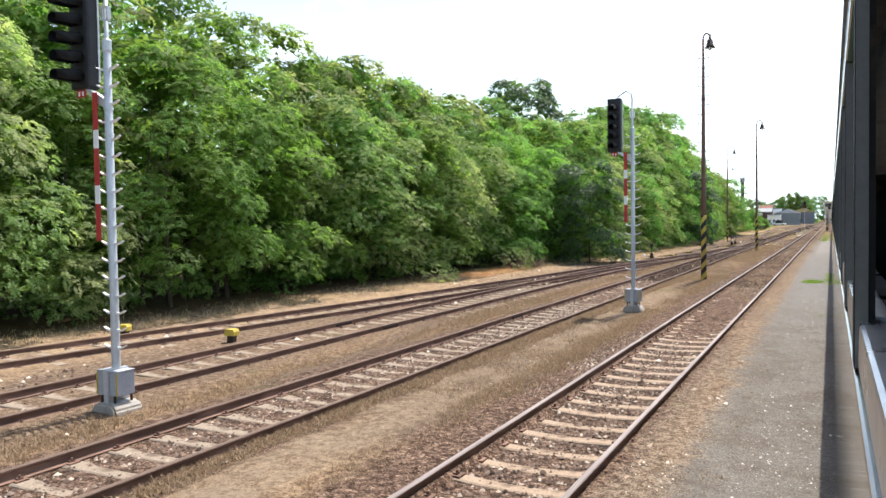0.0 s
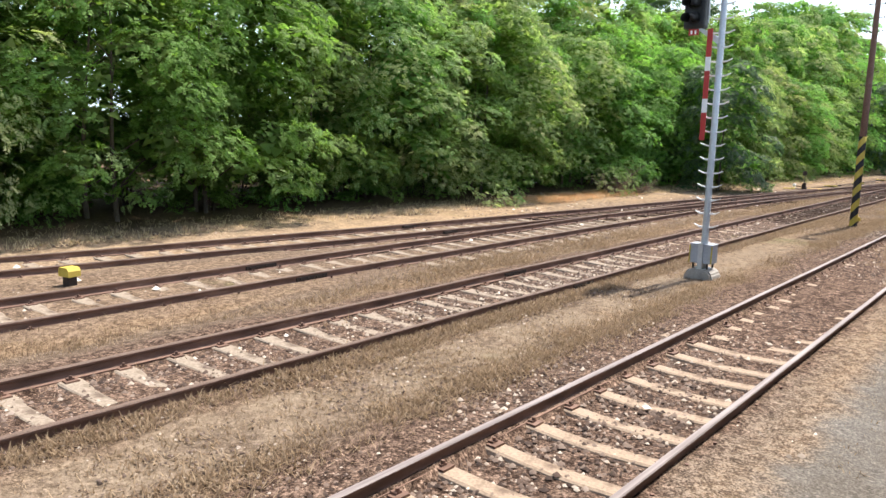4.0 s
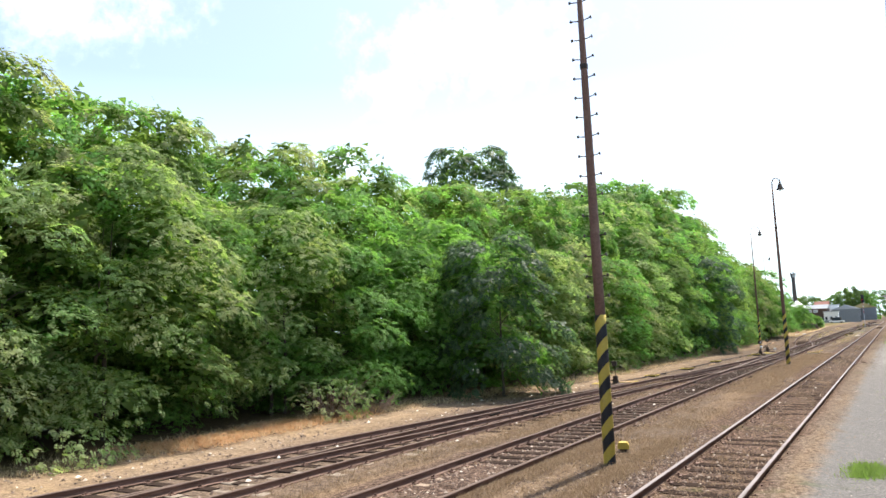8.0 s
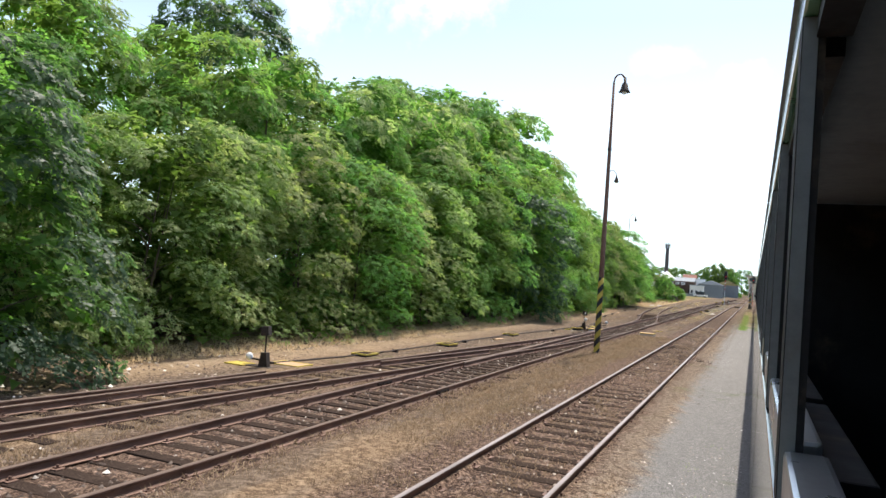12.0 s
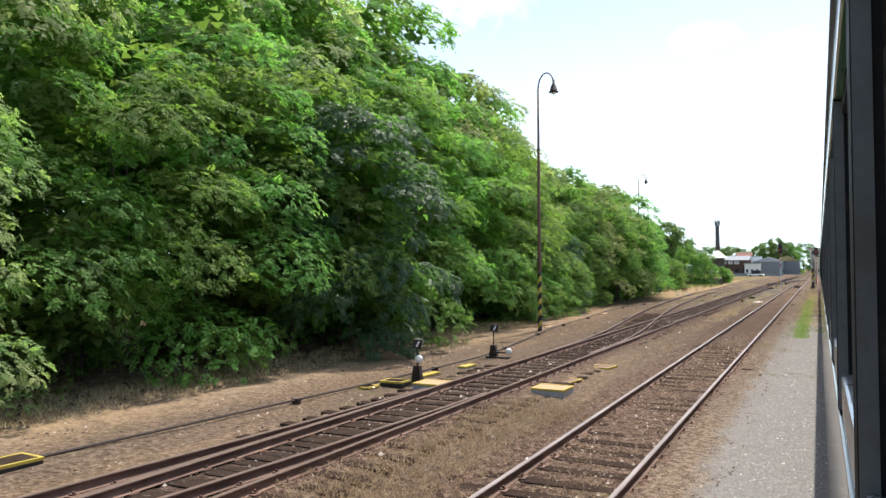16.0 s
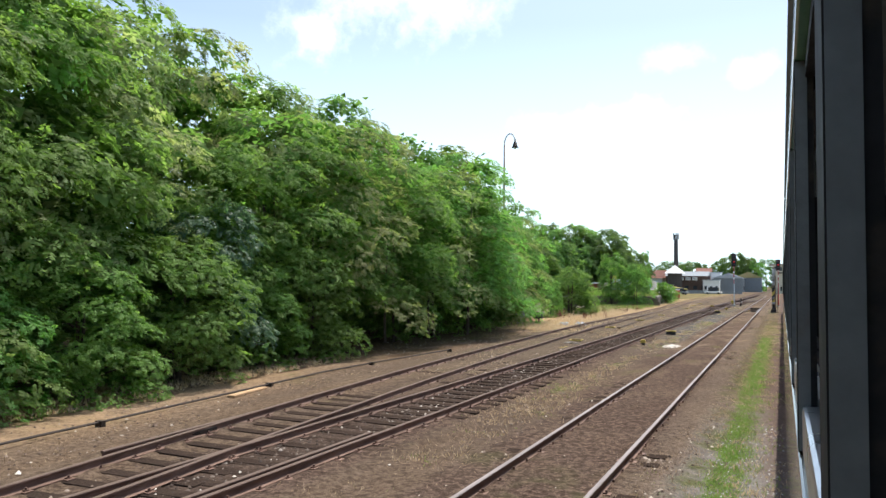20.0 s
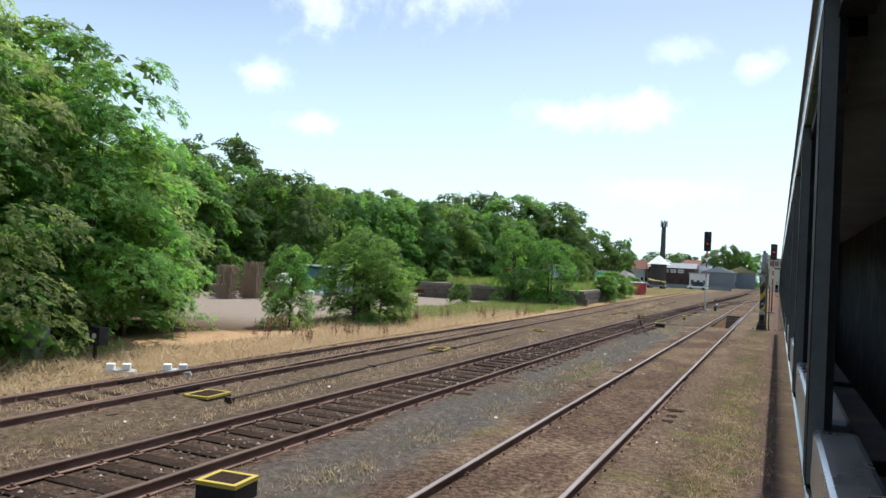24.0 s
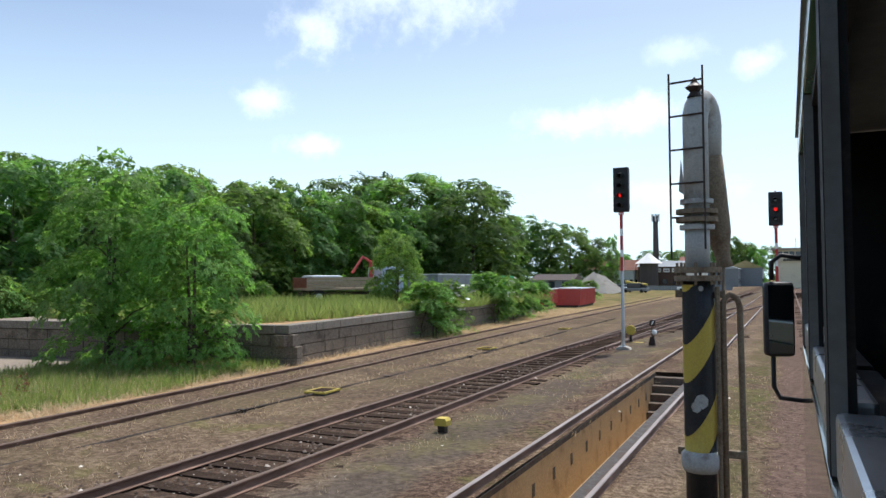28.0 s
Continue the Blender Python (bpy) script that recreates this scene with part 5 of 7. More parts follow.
PITWALL = worn("tan_pit_concrete", (0.46, 0.32, 0.165), 0.9, 0, 0.18, 2, (0.22, 0.14, 0.07), 0.6, 0.3)


def build_pit():
    t = tagged(new("inspection_pit"), "tan concrete inspection pit between the rails with steps", "inspection pit", kind="structure")
    d = -1.25
    part("wall", boxed(PIT_X0 - 0.12, PIT_Y0 - 0.1, d, PIT_X0, PIT_Y1 + 0.1, -0.16), PITWALL, t)
    part("wall", boxed(PIT_X1, PIT_Y0 - 0.1, d, PIT_X1 + 0.12, PIT_Y1 + 0.1, -0.16), PITWALL, t)
    part("wall", boxed(PIT_X0, PIT_Y0 - 0.12, d, PIT_X1, PIT_Y0, -0.18), PITWALL, t)
    part("floor_slab", boxed(PIT_X0, PIT_Y0, d - 0.1, PIT_X1, PIT_Y1, d), PITWALL, t)
    for k in range(5):
        part("step", boxed(PIT_X0, PIT_Y1 - 1.6 + 0.32 * k, d, PIT_X1, PIT_Y1 + 0.1, d + 0.2 * (k + 1), bevel=0.01), STEP_SHADE, t)
    for k in range(14):
        y = PIT_Y0 + 0.8 + 1.1 * k
        # flat black plate painted for the shade inside a wall niche
        part("niche", boxed(PIT_X0 - 0.005, y, -0.72, PIT_X0 + 0.004, y + 0.14, -0.52), BLACK, t)
    for s in (PIT_X0 - 0.01, PIT_X1 + 0.01):
        part("edge_beam", boxed(s - 0.2, PIT_Y0, -0.24, s + 0.02 if s < 0.5 else s + 0.2, PIT_Y1, -0.152), IRON, t)


build_pit()


def water_crane(x, y):
    t = thing("water_crane", "old striped water crane with grey spout and ladder", "water crane", x, y, -0.2)
    grey = worn("flaking_grey_pipe_paint", (0.40, 0.41, 0.40), 0.7, 0.1, 0.15, 4, (0.16, 0.11, 0.075), 0.7, 0.3)
    rust = worn("rusty_spout", (0.21, 0.165, 0.115), 0.85, 0.1, 0.35, 4, (0.11, 0.06, 0.035), 0.7, 0.4)
    part("footing", boxed(-0.75, -0.6, -0.1, 1.1, 0.6, 0.035, bevel=0.012), rust, t, "rusty ground plate")
    for bx, by in ((-0.55, -0.4), (-0.55, 0.4), (0.55, -0.4), (0.55, 0.4), (0.9, 0.0)):
        part("anchor_bolt", tubed([(bx, by, 0.03), (bx, by, 0.12)], 0.035, 8), rust, t)
    part("flared_foot", tubed([(0, 0, 0.03), (0, 0, 0.08), (0, 0, 0.45), (0, 0, 0.66)], [0.36, 0.33, 0.225, 0.18], 20), IRON, t, "flared cast iron foot", True)
    for a in range(0, 360, 60):
        c, q = math.cos(radians(a)), math.sin(radians(a))
        bm = prism(bmesh.new(), [(0.15, 0.03), (0.42, 0.03), (0.2, 0.62)], -0.018, 0.018)
        bmesh.ops.rotate(bm, verts=bm.verts, matrix=Matrix.Rotation(radians(a + 30), 3, "Z"))
        part("foot_rib", bm, IRON, t)
    part("column", tubed([(0, 0, 0.6), (0, 0, 3.12)], 0.176, 20), BLACK, t, smooth=True)
    for bz, ba, br in ((1.78, 280, 0.08), (1.72, 262, 0.06), (2.98, 285, 0.03)):
        part("paint_chip", tubed([(0.18 * math.cos(radians(ba)), 0.18 * math.sin(radians(ba)), bz), (0.19 * math.cos(radians(ba)), 0.19 * math.sin(radians(ba)), bz)], br, 7), grey, t, "bare grey patch")
    shared("striped_sleeve", helix_sleeve(0.184, 0.184, 1.2, 3.02, 0.98, 24, 0.42), t, pose(0, 0, 0, 0, 0, 35), "worn black and yellow stripes")
    part("lower_collar", tubed([(0, 0, 1.02), (0, 0, 1.08), (0, 0, 1.2), (0, 0, 1.24)], [0.2, 0.225, 0.225, 0.19], 18), grey, t, smooth=True)
    for z in (3.06, 3.15):
        part("flange", tubed([(0, 0, z), (0, 0, z + 0.06)], 0.27, 18), rust, t)
    for a in range(0, 360, 45):
        c, q = 0.235 * math.cos(radians(a)), 0.235 * math.sin(radians(a))
        part("flange_bolt", tubed([(c, q, 3.02), (c, q, 3.26)], 0.018, 6), rust, t)
    part("neck_pipe", tubed([(0, 0, 3.2), (0, 0, 3.7)], 0.142, 18), grey, t, smooth=True)
    for z, q in ((3.62, 0.2), (3.7, 0.24), (3.79, 0.24), (3.9, 0.19)):
        part("flange", tubed([(0, 0, z), (0, 0, z + 0.05)], q, 16), rust if q > 0.22 else grey, t)
    bend = [(0, 0, 3.75), (0, 0, 4.8)] + [(0.06 * (1 - math.cos(a)), 0.19 * (1 - math.cos(a)), 4.8 + 0.25 * math.sin(a)) for a in [math.pi * k / 8 for k in range(1, 9)]]
    part("swan_neck", tubed(bend + [(0.13, 0.39, 4.45)], [0.145] * 2 + [0.148] * 8 + [0.13], 18), grey, t, smooth=True)
    part("spout", tubed([(0.10, 0.37, 4.52), (0.13, 0.38, 4.46), (0.15, 0.40, 4.1), (0.20, 0.44, 3.6), (0.23, 0.47, 3.4), (0.25, 0.48, 3.3), (0.26, 0.49, 3.22)], [0.03, 0.14, 0.158, 0.15, 0.10, 0.085, 0.11], 16), rust, t, "dented rusty spout", True)
    part("fin", prism(bmesh.new(), [(-0.2, 4.05), (-0.17, 4.4), (-0.13, 4.0)], -0.02, 0.02), grey, t)
    part("ladder_rail", tubed([(-0.28, -0.12, 3.3), (-0.28, -0.12, 5.34)], 0.013, 6), IRON, t)
    part("ladder_rail", tubed([(0.11, -0.2, 3.4), (0.11, -0.2, 5.38)], 0.013, 6), IRON, t)
    for k in range(5):
        z = 3.75 + 0.37 * k
        part("ladder_rung", tubed([(-0.28, -0.12, z), (0.11, -0.2, z)], 0.012, 6), IRON, t)
    part("finial", tubed([(0, 0, 5.08), (0, 0, 5.14), (0, 0, 5.19), (0, 0, 5.23), (0, 0, 5.3)], [0.09, 0.05, 0.11, 0.05, 0.01], 10), IRON, t)
    part("side_pipe", tubed([(0.27, 0, 0), (0.27, 0, 2.8), (0.29, 0, 2.88), (0.34, 0.02, 2.92), (0.42, 0.05, 2.88), (0.45, 0.05, 2.78), (0.46, 0.05, 1.6), (0.47, 0.05, 0)], 0.036, 10), rust, t, "rusty side pipe", True)
    part("side_pipe", tubed([(0.215, -0.06, 0), (0.215, -0.06, 3.0)], 0.028, 8), rust, t)
    for z in (1.18, 2.88):
        part("clamp", boxed(-0.26, -0.03, z, 0.5 if z < 2 else 0.3, 0.05, z + 0.08, bevel=0.01), rust, t)
    part("wheel", tubed([(0.42 * math.cos(a), 0.42 * math.sin(a), 0.42) for a in [2 * math.pi * k / 18 for k in range(19)]], 0.018, 6), rust, t, "rusty hand wheel")
    t.scale = (0.84, 0.84, 0.91)
    part("rod", tubed([(0.25, 0.45, 3.25), (0.27, 0.05, 2.6)], 0.018, 6), rust, t)


water_crane(2.9, 187.2)

# ---- trestle with lamps beside the second track ----
REDRUST = worn("red_rusted_steel", (0.23, 0.105, 0.07), 0.85, 0.1, 0.25, 4, (0.13, 0.07, 0.05), 0.5, 0.2)
tri = thing("trestle_stand", "rusty trestle carrying two yellow hand lamps", "trestle", -2.25, 174.9, -0.22, 28)
for u, w in ((-0.42, 0.1), (0.42, -0.1)):
    for v in (-0.26, 0.26):
        part("leg", tubed([(u, v, 0), (w, v * -0.12, 0.92)], 0.014, 6), IRON, tri)
part("rail_bar", boxed(-0.36, -0.02, 0.86, 0.36, 0.02, 0.9, bevel=0.006), REDRUST, tri, "red rusted bar")
part("cross_brace", tubed([(-0.26, 0.15, 0.35), (0.26, 0.15, 0.35)], 0.01, 6), IRON, tri)
for k, u in enumerate((-0.05, 0.13)):
    lamp = thing("hand_lamp", "yellow boxy hand lamp with a round handle", "lamp", -2.25 + u * math.cos(radians(28)), 174.9 + u * math.sin(radians(28)), 0.68, 40 + 25 * k, "hand lamps on the trestle")
    body = part("body", boxed(-0.06, -0.045, 0, 0.06, 0.045, 0.13, bevel=0.015), YELLOW, lamp, "scuffed yellow body")
    part("lens_ring", tubed([(0, -0.05, 0.075), (0, -0.07, 0.075)], 0.042, 12), BLACK, body)
    part("handle", tubed([(0.06 * math.cos(q), 0, 0.14 + 0.09 * math.sin(q)) for q in [math.pi * i / 8 for i in range(9)]], 0.008, 6), IRON, lamp)

# rusty hatch and slab edges in the walk near the crane
t = thing("steel_hatch", "flat rusty hatch in the trodden ground", "hatch", 3.0, 180.9, -0.21, 3)
part("plate", boxed(-0.42, -0.3, 0, 0.42, 0.3, 0.035, bevel=0.006), REDRUST, t)
part("frame", boxed(-0.47, -0.35, 0, 0.47, 0.35, 0.028, bevel=0.006), IRON, t)


# ---- yard, ramp and vehicles beyond the side track ----
PLASTER = worn("whitewashed_wall", (0.80, 0.80, 0.78), 0.9, 0, 0.05, 1.5, (0.5, 0.48, 0.44), 0.35, 0.15)
FELT = worn("dark_roof_felt", (0.07, 0.055, 0.05), 0.9, 0, 0.2, 3)
TEAL = worn("teal_sheet_metal", (0.10, 0.26, 0.27), 0.5, 0.1, 0.1, 2, (0.12, 0.13, 0.12), 0.4, 0.05)
PALLET = worn("grey_brown_pallet_wood", (0.40, 0.30, 0.215), 0.9, 0, 0.25, 4, (0.12, 0.09, 0.07), 0.5, 0.3)
RUSTY = worn("rusty_steel_beams", (0.24, 0.085, 0.05), 0.85, 0.1, 0.25, 3, (0.12, 0.05, 0.03), 0.5, 0.2)
REDBEAM = worn("red_primer_beams", (0.36, 0.115, 0.085), 0.75, 0, 0.2, 3, (0.2, 0.09, 0.06), 0.5, 0.1)
WALLSTONE = worn("ramp_masonry", (0.17, 0.14, 0.11), 0.95, 0, 0.45, 1.6, (0.06, 0.052, 0.04), 0.8, 1.0)
CAPSTONE = worn("ramp_cap_stone", (0.21, 0.185, 0.155), 0.95, 0, 0.35, 2, (0.10, 0.09, 0.07), 0.6, 0.4)
GREYWALL = worn("grey_wagon_side", (0.22, 0.245, 0.265), 0.7, 0.1, 0.1, 2, (0.14, 0.12, 0.10), 0.5, 0.1)
CABIN = worn("pale_blue_cab", (0.45, 0.52, 0.62), 0.45, 0.1, 0.08, 3)
REDCONT = worn("faded_red_container", (0.46, 0.085, 0.075), 0.6, 0.1, 0.15, 2.5, (0.25, 0.08, 0.06), 0.4, 0.1)
TYRE = worn("rubber", (0.02, 0.02, 0.021), 0.9, 0, 0.2, 6)
PANE = Mat("dark_window_pane", 0.08, 0, 0.6).colour((0.03, 0.04, 0.05)).m


def hut():
    t = thing("hut", "small whitewashed hut with dark flat roof edge", "hut", -28.4, 195.7, -0.2, 12)
    part("wall", boxed(-3.4, -2.0, 0, 0, 1.8, 2.75), PLASTER, t)
    part("roof", boxed(-3.6, -2.2, 2.75, 0.2, 2.0, 3.0, bevel=0.02), FELT, t, "dark roof edge")
    part("roof_sheet", boxed(-3.65, -2.25, 3.0, 0.25, 2.05, 3.04), GALV, t)
    # dark slab stands in for the unlit inside of an open doorway
    d = part("door", boxed(0.0, -0.45, 0.1, 0.04, 0.45, 2.05), FELT, t, "dark panel painted as a shaded open doorway")
    part("notice", boxed(0.04, -0.75, 1.1, 0.055, -0.55, 1.4), GALV, t)
    part("door_step", boxed(0.05, -0.6, 0, 0.75, 0.6, 0.42, bevel=0.03), REDBEAM, t, "red brick step")
    part("wall_lamp", boxed(0.0, 0.95, 2.1, 0.12, 1.1, 2.4), BLACK, t)
    t.scale = (0.9, 0.9, 0.9)


hut()


def shelter():
    t = thing("shelf_shelter", "teal metal shelf shelter with flat roof", "shelter", -29.4, 190.6, -0.2, 0)
    part("side_panel", boxed(-2.0, -1.9, 0, 0.4, -1.8, 2.1), TEAL, t)
    part("back_panel", boxed(-2.0, -1.8, 0, -1.9, 1.4, 2.1), TEAL, t)
    part("roof", prism(bmesh.new(), [(-2.3, 2.35), (0.7, 2.2), (0.7, 2.26), (-2.3, 2.41)], -2.3, 1.7), GREYWALL, t)
    for y in (-1.75, 1.35):
        part("post", boxed(0.32, y, 0, 0.4, y + 0.08, 2.1), TEAL, t)
    for k in range(6):
        part("shelf", boxed(-1.8, -1.75, 0.12 + 0.36 * k, 0.36, 1.38, 0.16 + 0.36 * k), GALV if k % 2 else TEAL, t)


shelter()


def pallet_thing():
    t = thing("pallet", "grey-brown wooden pallet in a stack", "pallet", group="stacked pallets")
    for k in range(5):
        part("deck_board", boxed(-0.6, -0.4 + 0.175 * k, 0.112, 0.6, -0.3 + 0.175 * k, 0.142), PALLET, t)
    for x in (-0.5, -0.05, 0.42):
        for y in (-0.35, -0.04, 0.27):
            part("block", boxed(x, y, 0.026, x + 0.08, y + 0.08, 0.112), PALLET, t)
    for y in (-0.4, -0.05, 0.3):
        part("runner", boxed(-0.6, y, 0.0, 0.6, y + 0.1, 0.026), PALLET, t)
    return t


first = pallet_thing()
rp = random.Random(4)
stacks = [(-28.6, 176.4, 15), (-28.2, 178.5, 17), (-29.5, 179.8, 11), (-28.3, 181.4, 8), (-30.2, 177.6, 6), (-28.6, 183.0, 5), (-29.4, 184.4, 4)]
for x, y, n in stacks:
    for k in range(n):
        copy_thing(first, pose(x + rp.uniform(-0.05, 0.05), y + rp.uniform(-0.05, 0.05), -0.2 + 0.145 * k, 0, 0, 8 + rp.uniform(-4, 4)))
first.matrix_basis = pose(-31.4, 180.0, -0.2, 0, 0, 50)


def sack(x, y, s, z=-0.2, flat=1.0):
    t = thing("bulk_bag", "white bulging bulk bag", "bag", x, y, z, 0, "white bulk bags")
    bm = bmesh.new()
    bmesh.ops.create_icosphere(bm, subdivisions=3, radius=0.6 * s, matrix=Matrix.Translation((0, 0, 0.5 * s * flat)))
    for v in bm.verts:
        q = v.co - Vector((0, 0, 0.5 * s * flat))
        m = max(abs(q.x), abs(q.y), abs(q.z * 0.9))
        v.co = Vector((0, 0, 0.5 * s * flat)) + q * (0.55 + 0.45 * 0.6 * s / max(m, 0.2) * 0.8) * (1 + 0.12 * noise.noise(v.co * 4))
        v.co.z = max(0, v.co.z * flat)
    part("bag", bm, WHITE, t, smooth=True)


for x, y, s, z, f in ((-30.6, 185.2, 1.05, 0.37, 1.0), (-29.6, 187.2, 0.7, -0.2, 0.7), (-29.4, 188.2, 0.65, -0.2, 0.7)):
    sack(x, y, s, z, f)
for k in range(4):
    copy_thing(first, pose(-30.6 + rp.uniform(-0.05, 0.05), 185.2, -0.2 + 0.145 * k, 0, 0, 20))


def beams(label, x, y, rz, n, length, mat, w=0.24, rows=1):
    for r in range(rows):
        for k in range(n - r):
            t = thing("steel_beam", label, "steel beam", x + (k + 0.5 * r) * (w + 0.05), y + rp.uniform(-0.3, 0.3), -0.2 + r * w, rz, "stacked steel beams")
            h = w / 2
            part("beam", prism(bmesh.new(), [(-h, 0), (h, 0), (h, 0.03), (0.015, 0.04), (0.015, w - 0.04), (h, w - 0.03), (h, w), (-h, w), (-h, w - 0.03), (-0.015, w - 0.04), (-0.015, 0.04), (-h, 0.03)], -length / 2, length / 2), mat, t)


beams("red primed steel beam lying on the yard", -20.8, 184.8, 12, 5, 6.0, REDBEAM, 0.18, 2)
beams("rusty steel section lying before the trees", -30.0, 206.0, 60, 4, 8.0, RUSTY, 0.22, 2)


def ramp():
    """Old loading ramp: masonry front of big blocks, cap stones, earth on top."""
    t = thing("loading_ramp", "old masonry loading ramp overgrown with grass", "loading ramp", -10.8, 198.9, -0.2, 5.5, kind="structure")
    EARTH = GROUND
    part("earth_fill", boxed(-14, 0.3, -0.2, -0.3, 36, 1.34), EARTH, t)
    rnd = random.Random(2)
    def course(along_x):
        u0, u1 = (0, 13.6) if along_x else (0, 36)
        for r in range(3):
            u = u0 - rnd.uniform(0, 0.4)
            while u < u1:
                w = rnd.uniform(0.5, 1.1)
                z0, z1 = 0.38 * r - 0.05, 0.38 * (r + 1) - 0.065
                p = rnd.uniform(-0.02, 0.02)
                if along_x:
                    part("stone", boxed(-u - w + 0.02, -0.02 + p, z0, -u, 0.34, z1, bevel=0.015), WALLSTONE, t)
                else:
                    part("stone", boxed(-0.34, u, z0, 0.02 + p, u + w - 0.02, z1, bevel=0.015), WALLSTONE, t)
                u += w
    course(True)
    course(False)
    y = 0
    while y < 36:
        part("cap_stone", boxed(-0.42, y, 1.1, 0.06, y + 1.75, 1.38, bevel=0.025), CAPSTONE, t)
        y += 1.78
    x = 0.45
    while x < 13:
        part("cap_stone", boxed(-x - 1.7, -0.06, 1.1, -x, 0.4, 1.38, bevel=0.025), CAPSTONE, t)
        x += 1.74


ramp()


def flat_lorry(x, y, rz, z=1.15):
    t = thing("flatbed_lorry", "old flatbed lorry with wooden sides and red crane", "lorry", x, y, z, rz)
    part("chassis", boxed(-0.4, -3.6, 0.55, 0.4, 2.6, 0.75), IRON, t)
    part("bed", boxed(-1.2, -3.6, 0.85, 1.2, 0.9, 0.97), PALLET, t)
    for s in (-1, 1):
        for k in range(3):
            part("side_board", boxed(s * 1.2 - 0.03, -3.6, 0.99 + 0.22 * k, s * 1.2 + 0.03, 0.9, 1.19 + 0.22 * k), PALLET, t)
        for yy in (-2.8, 1.9):
            w = part("wheel", tubed([(s * 1.15, yy, 0.45), (s * 0.85, yy, 0.45)], 0.45, 16), TYRE, t)
            part("rim", tubed([(s * 1.16, yy, 0.45), (s * 1.1, yy, 0.45)], 0.22, 12), GALV, w)
    part("tail_board", boxed(-1.2, -3.65, 0.99, 1.2, -3.59, 1.6), RUSTY, t)
    cab = part("cab", boxed(-1.1, 1.35, 0.7, 1.1, 2.9, 2.3, bevel=0.15), CABIN, t, "pale blue cab")
    part("windscreen", boxed(-0.9, 2.88, 1.5, 0.9, 2.93, 2.1), PANE, cab)
    for s in (-1, 1):
        part("side_window", boxed(s * 1.1 - 0.02, 1.6, 1.5, s * 1.1 + 0.02, 2.5, 2.1), PANE, cab)
    part("crane_mast", tubed([(0, 1.1, 0.9), (0, 1.1, 2.6)], 0.13, 10), REDCONT, t, "red crane mast")
    part("crane_arm", tubed([(0, 1.1, 2.6), (0.3, 0.4, 2.9), (0.5, -0.4, 1.9)], 0.09, 8), REDCONT, t, "folded red crane arm")
    part("tarpaulin", boxed(-1.0, -3.2, 1.2, 1.0, -1.2, 1.75, bevel=0.2), GALV, t, "pale tarpaulin over the load")


flat_lorry(-21.0, 219.5, -35)


def wagon(label, x, y, rz, length, height, mat, z=-0.2, ribs=True, low=0.9):
    t = thing("goods_wagon", label, "wagon", x, y, z, rz)
    part("body", boxed(-1.3, -length / 2, low, 1.3, length / 2, low + height, bevel=0.02), mat, t)
    part("underframe", boxed(-1.1, -length / 2, low - 0.25, 1.1, length / 2, low - 0.002), IRON, t)
    part("top_rim", boxed(-1.36, -length / 2 - 0.04, low + height - 0.02, 1.36, length / 2 + 0.04, low + height + 0.07), GALV, t)
    if ribs:
        k = -length / 2 + 0.3
        while k < length / 2:
            for s in (-1, 1):
                part("rib", boxed(s * 1.33 - 0.03, k, low + 0.02, s * 1.33 + 0.03, k + 0.08, low + height - 0.03), mat, t)
            k += 0.7
    for yy in (-length / 2 + 1.2, length / 2 - 1.2):
        for s in (-1, 1):
            part("wheel", tubed([(s * 0.8, yy, 0.4), (s * 0.68, yy, 0.4)], 0.4, 14), IRON, t)


wagon("faded red open container wagon with ribbed sides", -16.2, 254.5, 4, 8.5, 1.6, REDCONT, -0.5, True, 0.55)
wagon("faded red open container wagon with ribbed sides", -17.4, 244.5, 4, 8.0, 1.3, REDCONT, -0.2, True, 0.55)
wagon("plain grey tall wagon beyond the ramp", -22.5, 236.0, 3, 9.0, 1.9, GREYWALL, 0.2, False)

# green board on the wagon row
t = thing("green_sign", "plain bright green board on a post", "sign", -18.6, 240.5, -0.2, 20)
part("post", tubed([(0, 0, 0), (0, 0, 2.4)], 0.05, 8), GALV, t)
part("board", boxed(-0.6, -0.03, 2.3, 0.6, 0.03, 3.1, bevel=0.01), worn("bright_green_board", (0.10, 0.55, 0.25), 0.5, 0, 0.05, 3), t, "bright green board")
part("bar", boxed(-0.35, -0.04, 2.62, 0.35, -0.031, 2.72), WHITE, t)

# two derailers with white blocks on the side track's rail, a relay box and a ground signal
for x, y in ((-9.75, 150.8), (-8.85, 151.6)):
    t = thing("derailer", "grey steel derailer with two white blocks", "derailer", x, y, -0.2, 40, "derailers on the side track")
    part("plate", prism(bmesh.new(), [(-0.5, 0.02), (0.5, 0.02), (0.42, 0.16), (-0.3, 0.22)], -0.3, 0.3), GALV, t, "slanted grey plate")
    for k in (-0.22, 0.2):
        part("block", boxed(k - 0.1, -0.2, 0.2, k + 0.12, 0.1, 0.36, bevel=0.02), WHITE, t, "white block")
    t.scale = (0.8, 0.8, 0.8)
t = thing("relay_box", "grey relay box on a concrete foot", "box", -13.0, 151.1, -0.2, 10)
part("foot", boxed(-0.2, -0.2, 0, 0.2, 0.2, 0.5, bevel=0.02), CONCRETE, t)
part("box", boxed(-0.3, -0.22, 0.5, 0.3, 0.22, 0.95, bevel=0.03), GREYBOX, t)
t = thing("ground_signal", "low dark shunting signal with two pale lamps", "signal", -11.9, 152.0, -0.2, 0)
part("post", tubed([(0, 0, 0), (0, 0, 0.45)], 0.05, 8), IRON, t)
part("box", boxed(-0.28, -0.15, 0.42, 0.28, 0.15, 0.88, bevel=0.03), BLACK, t)
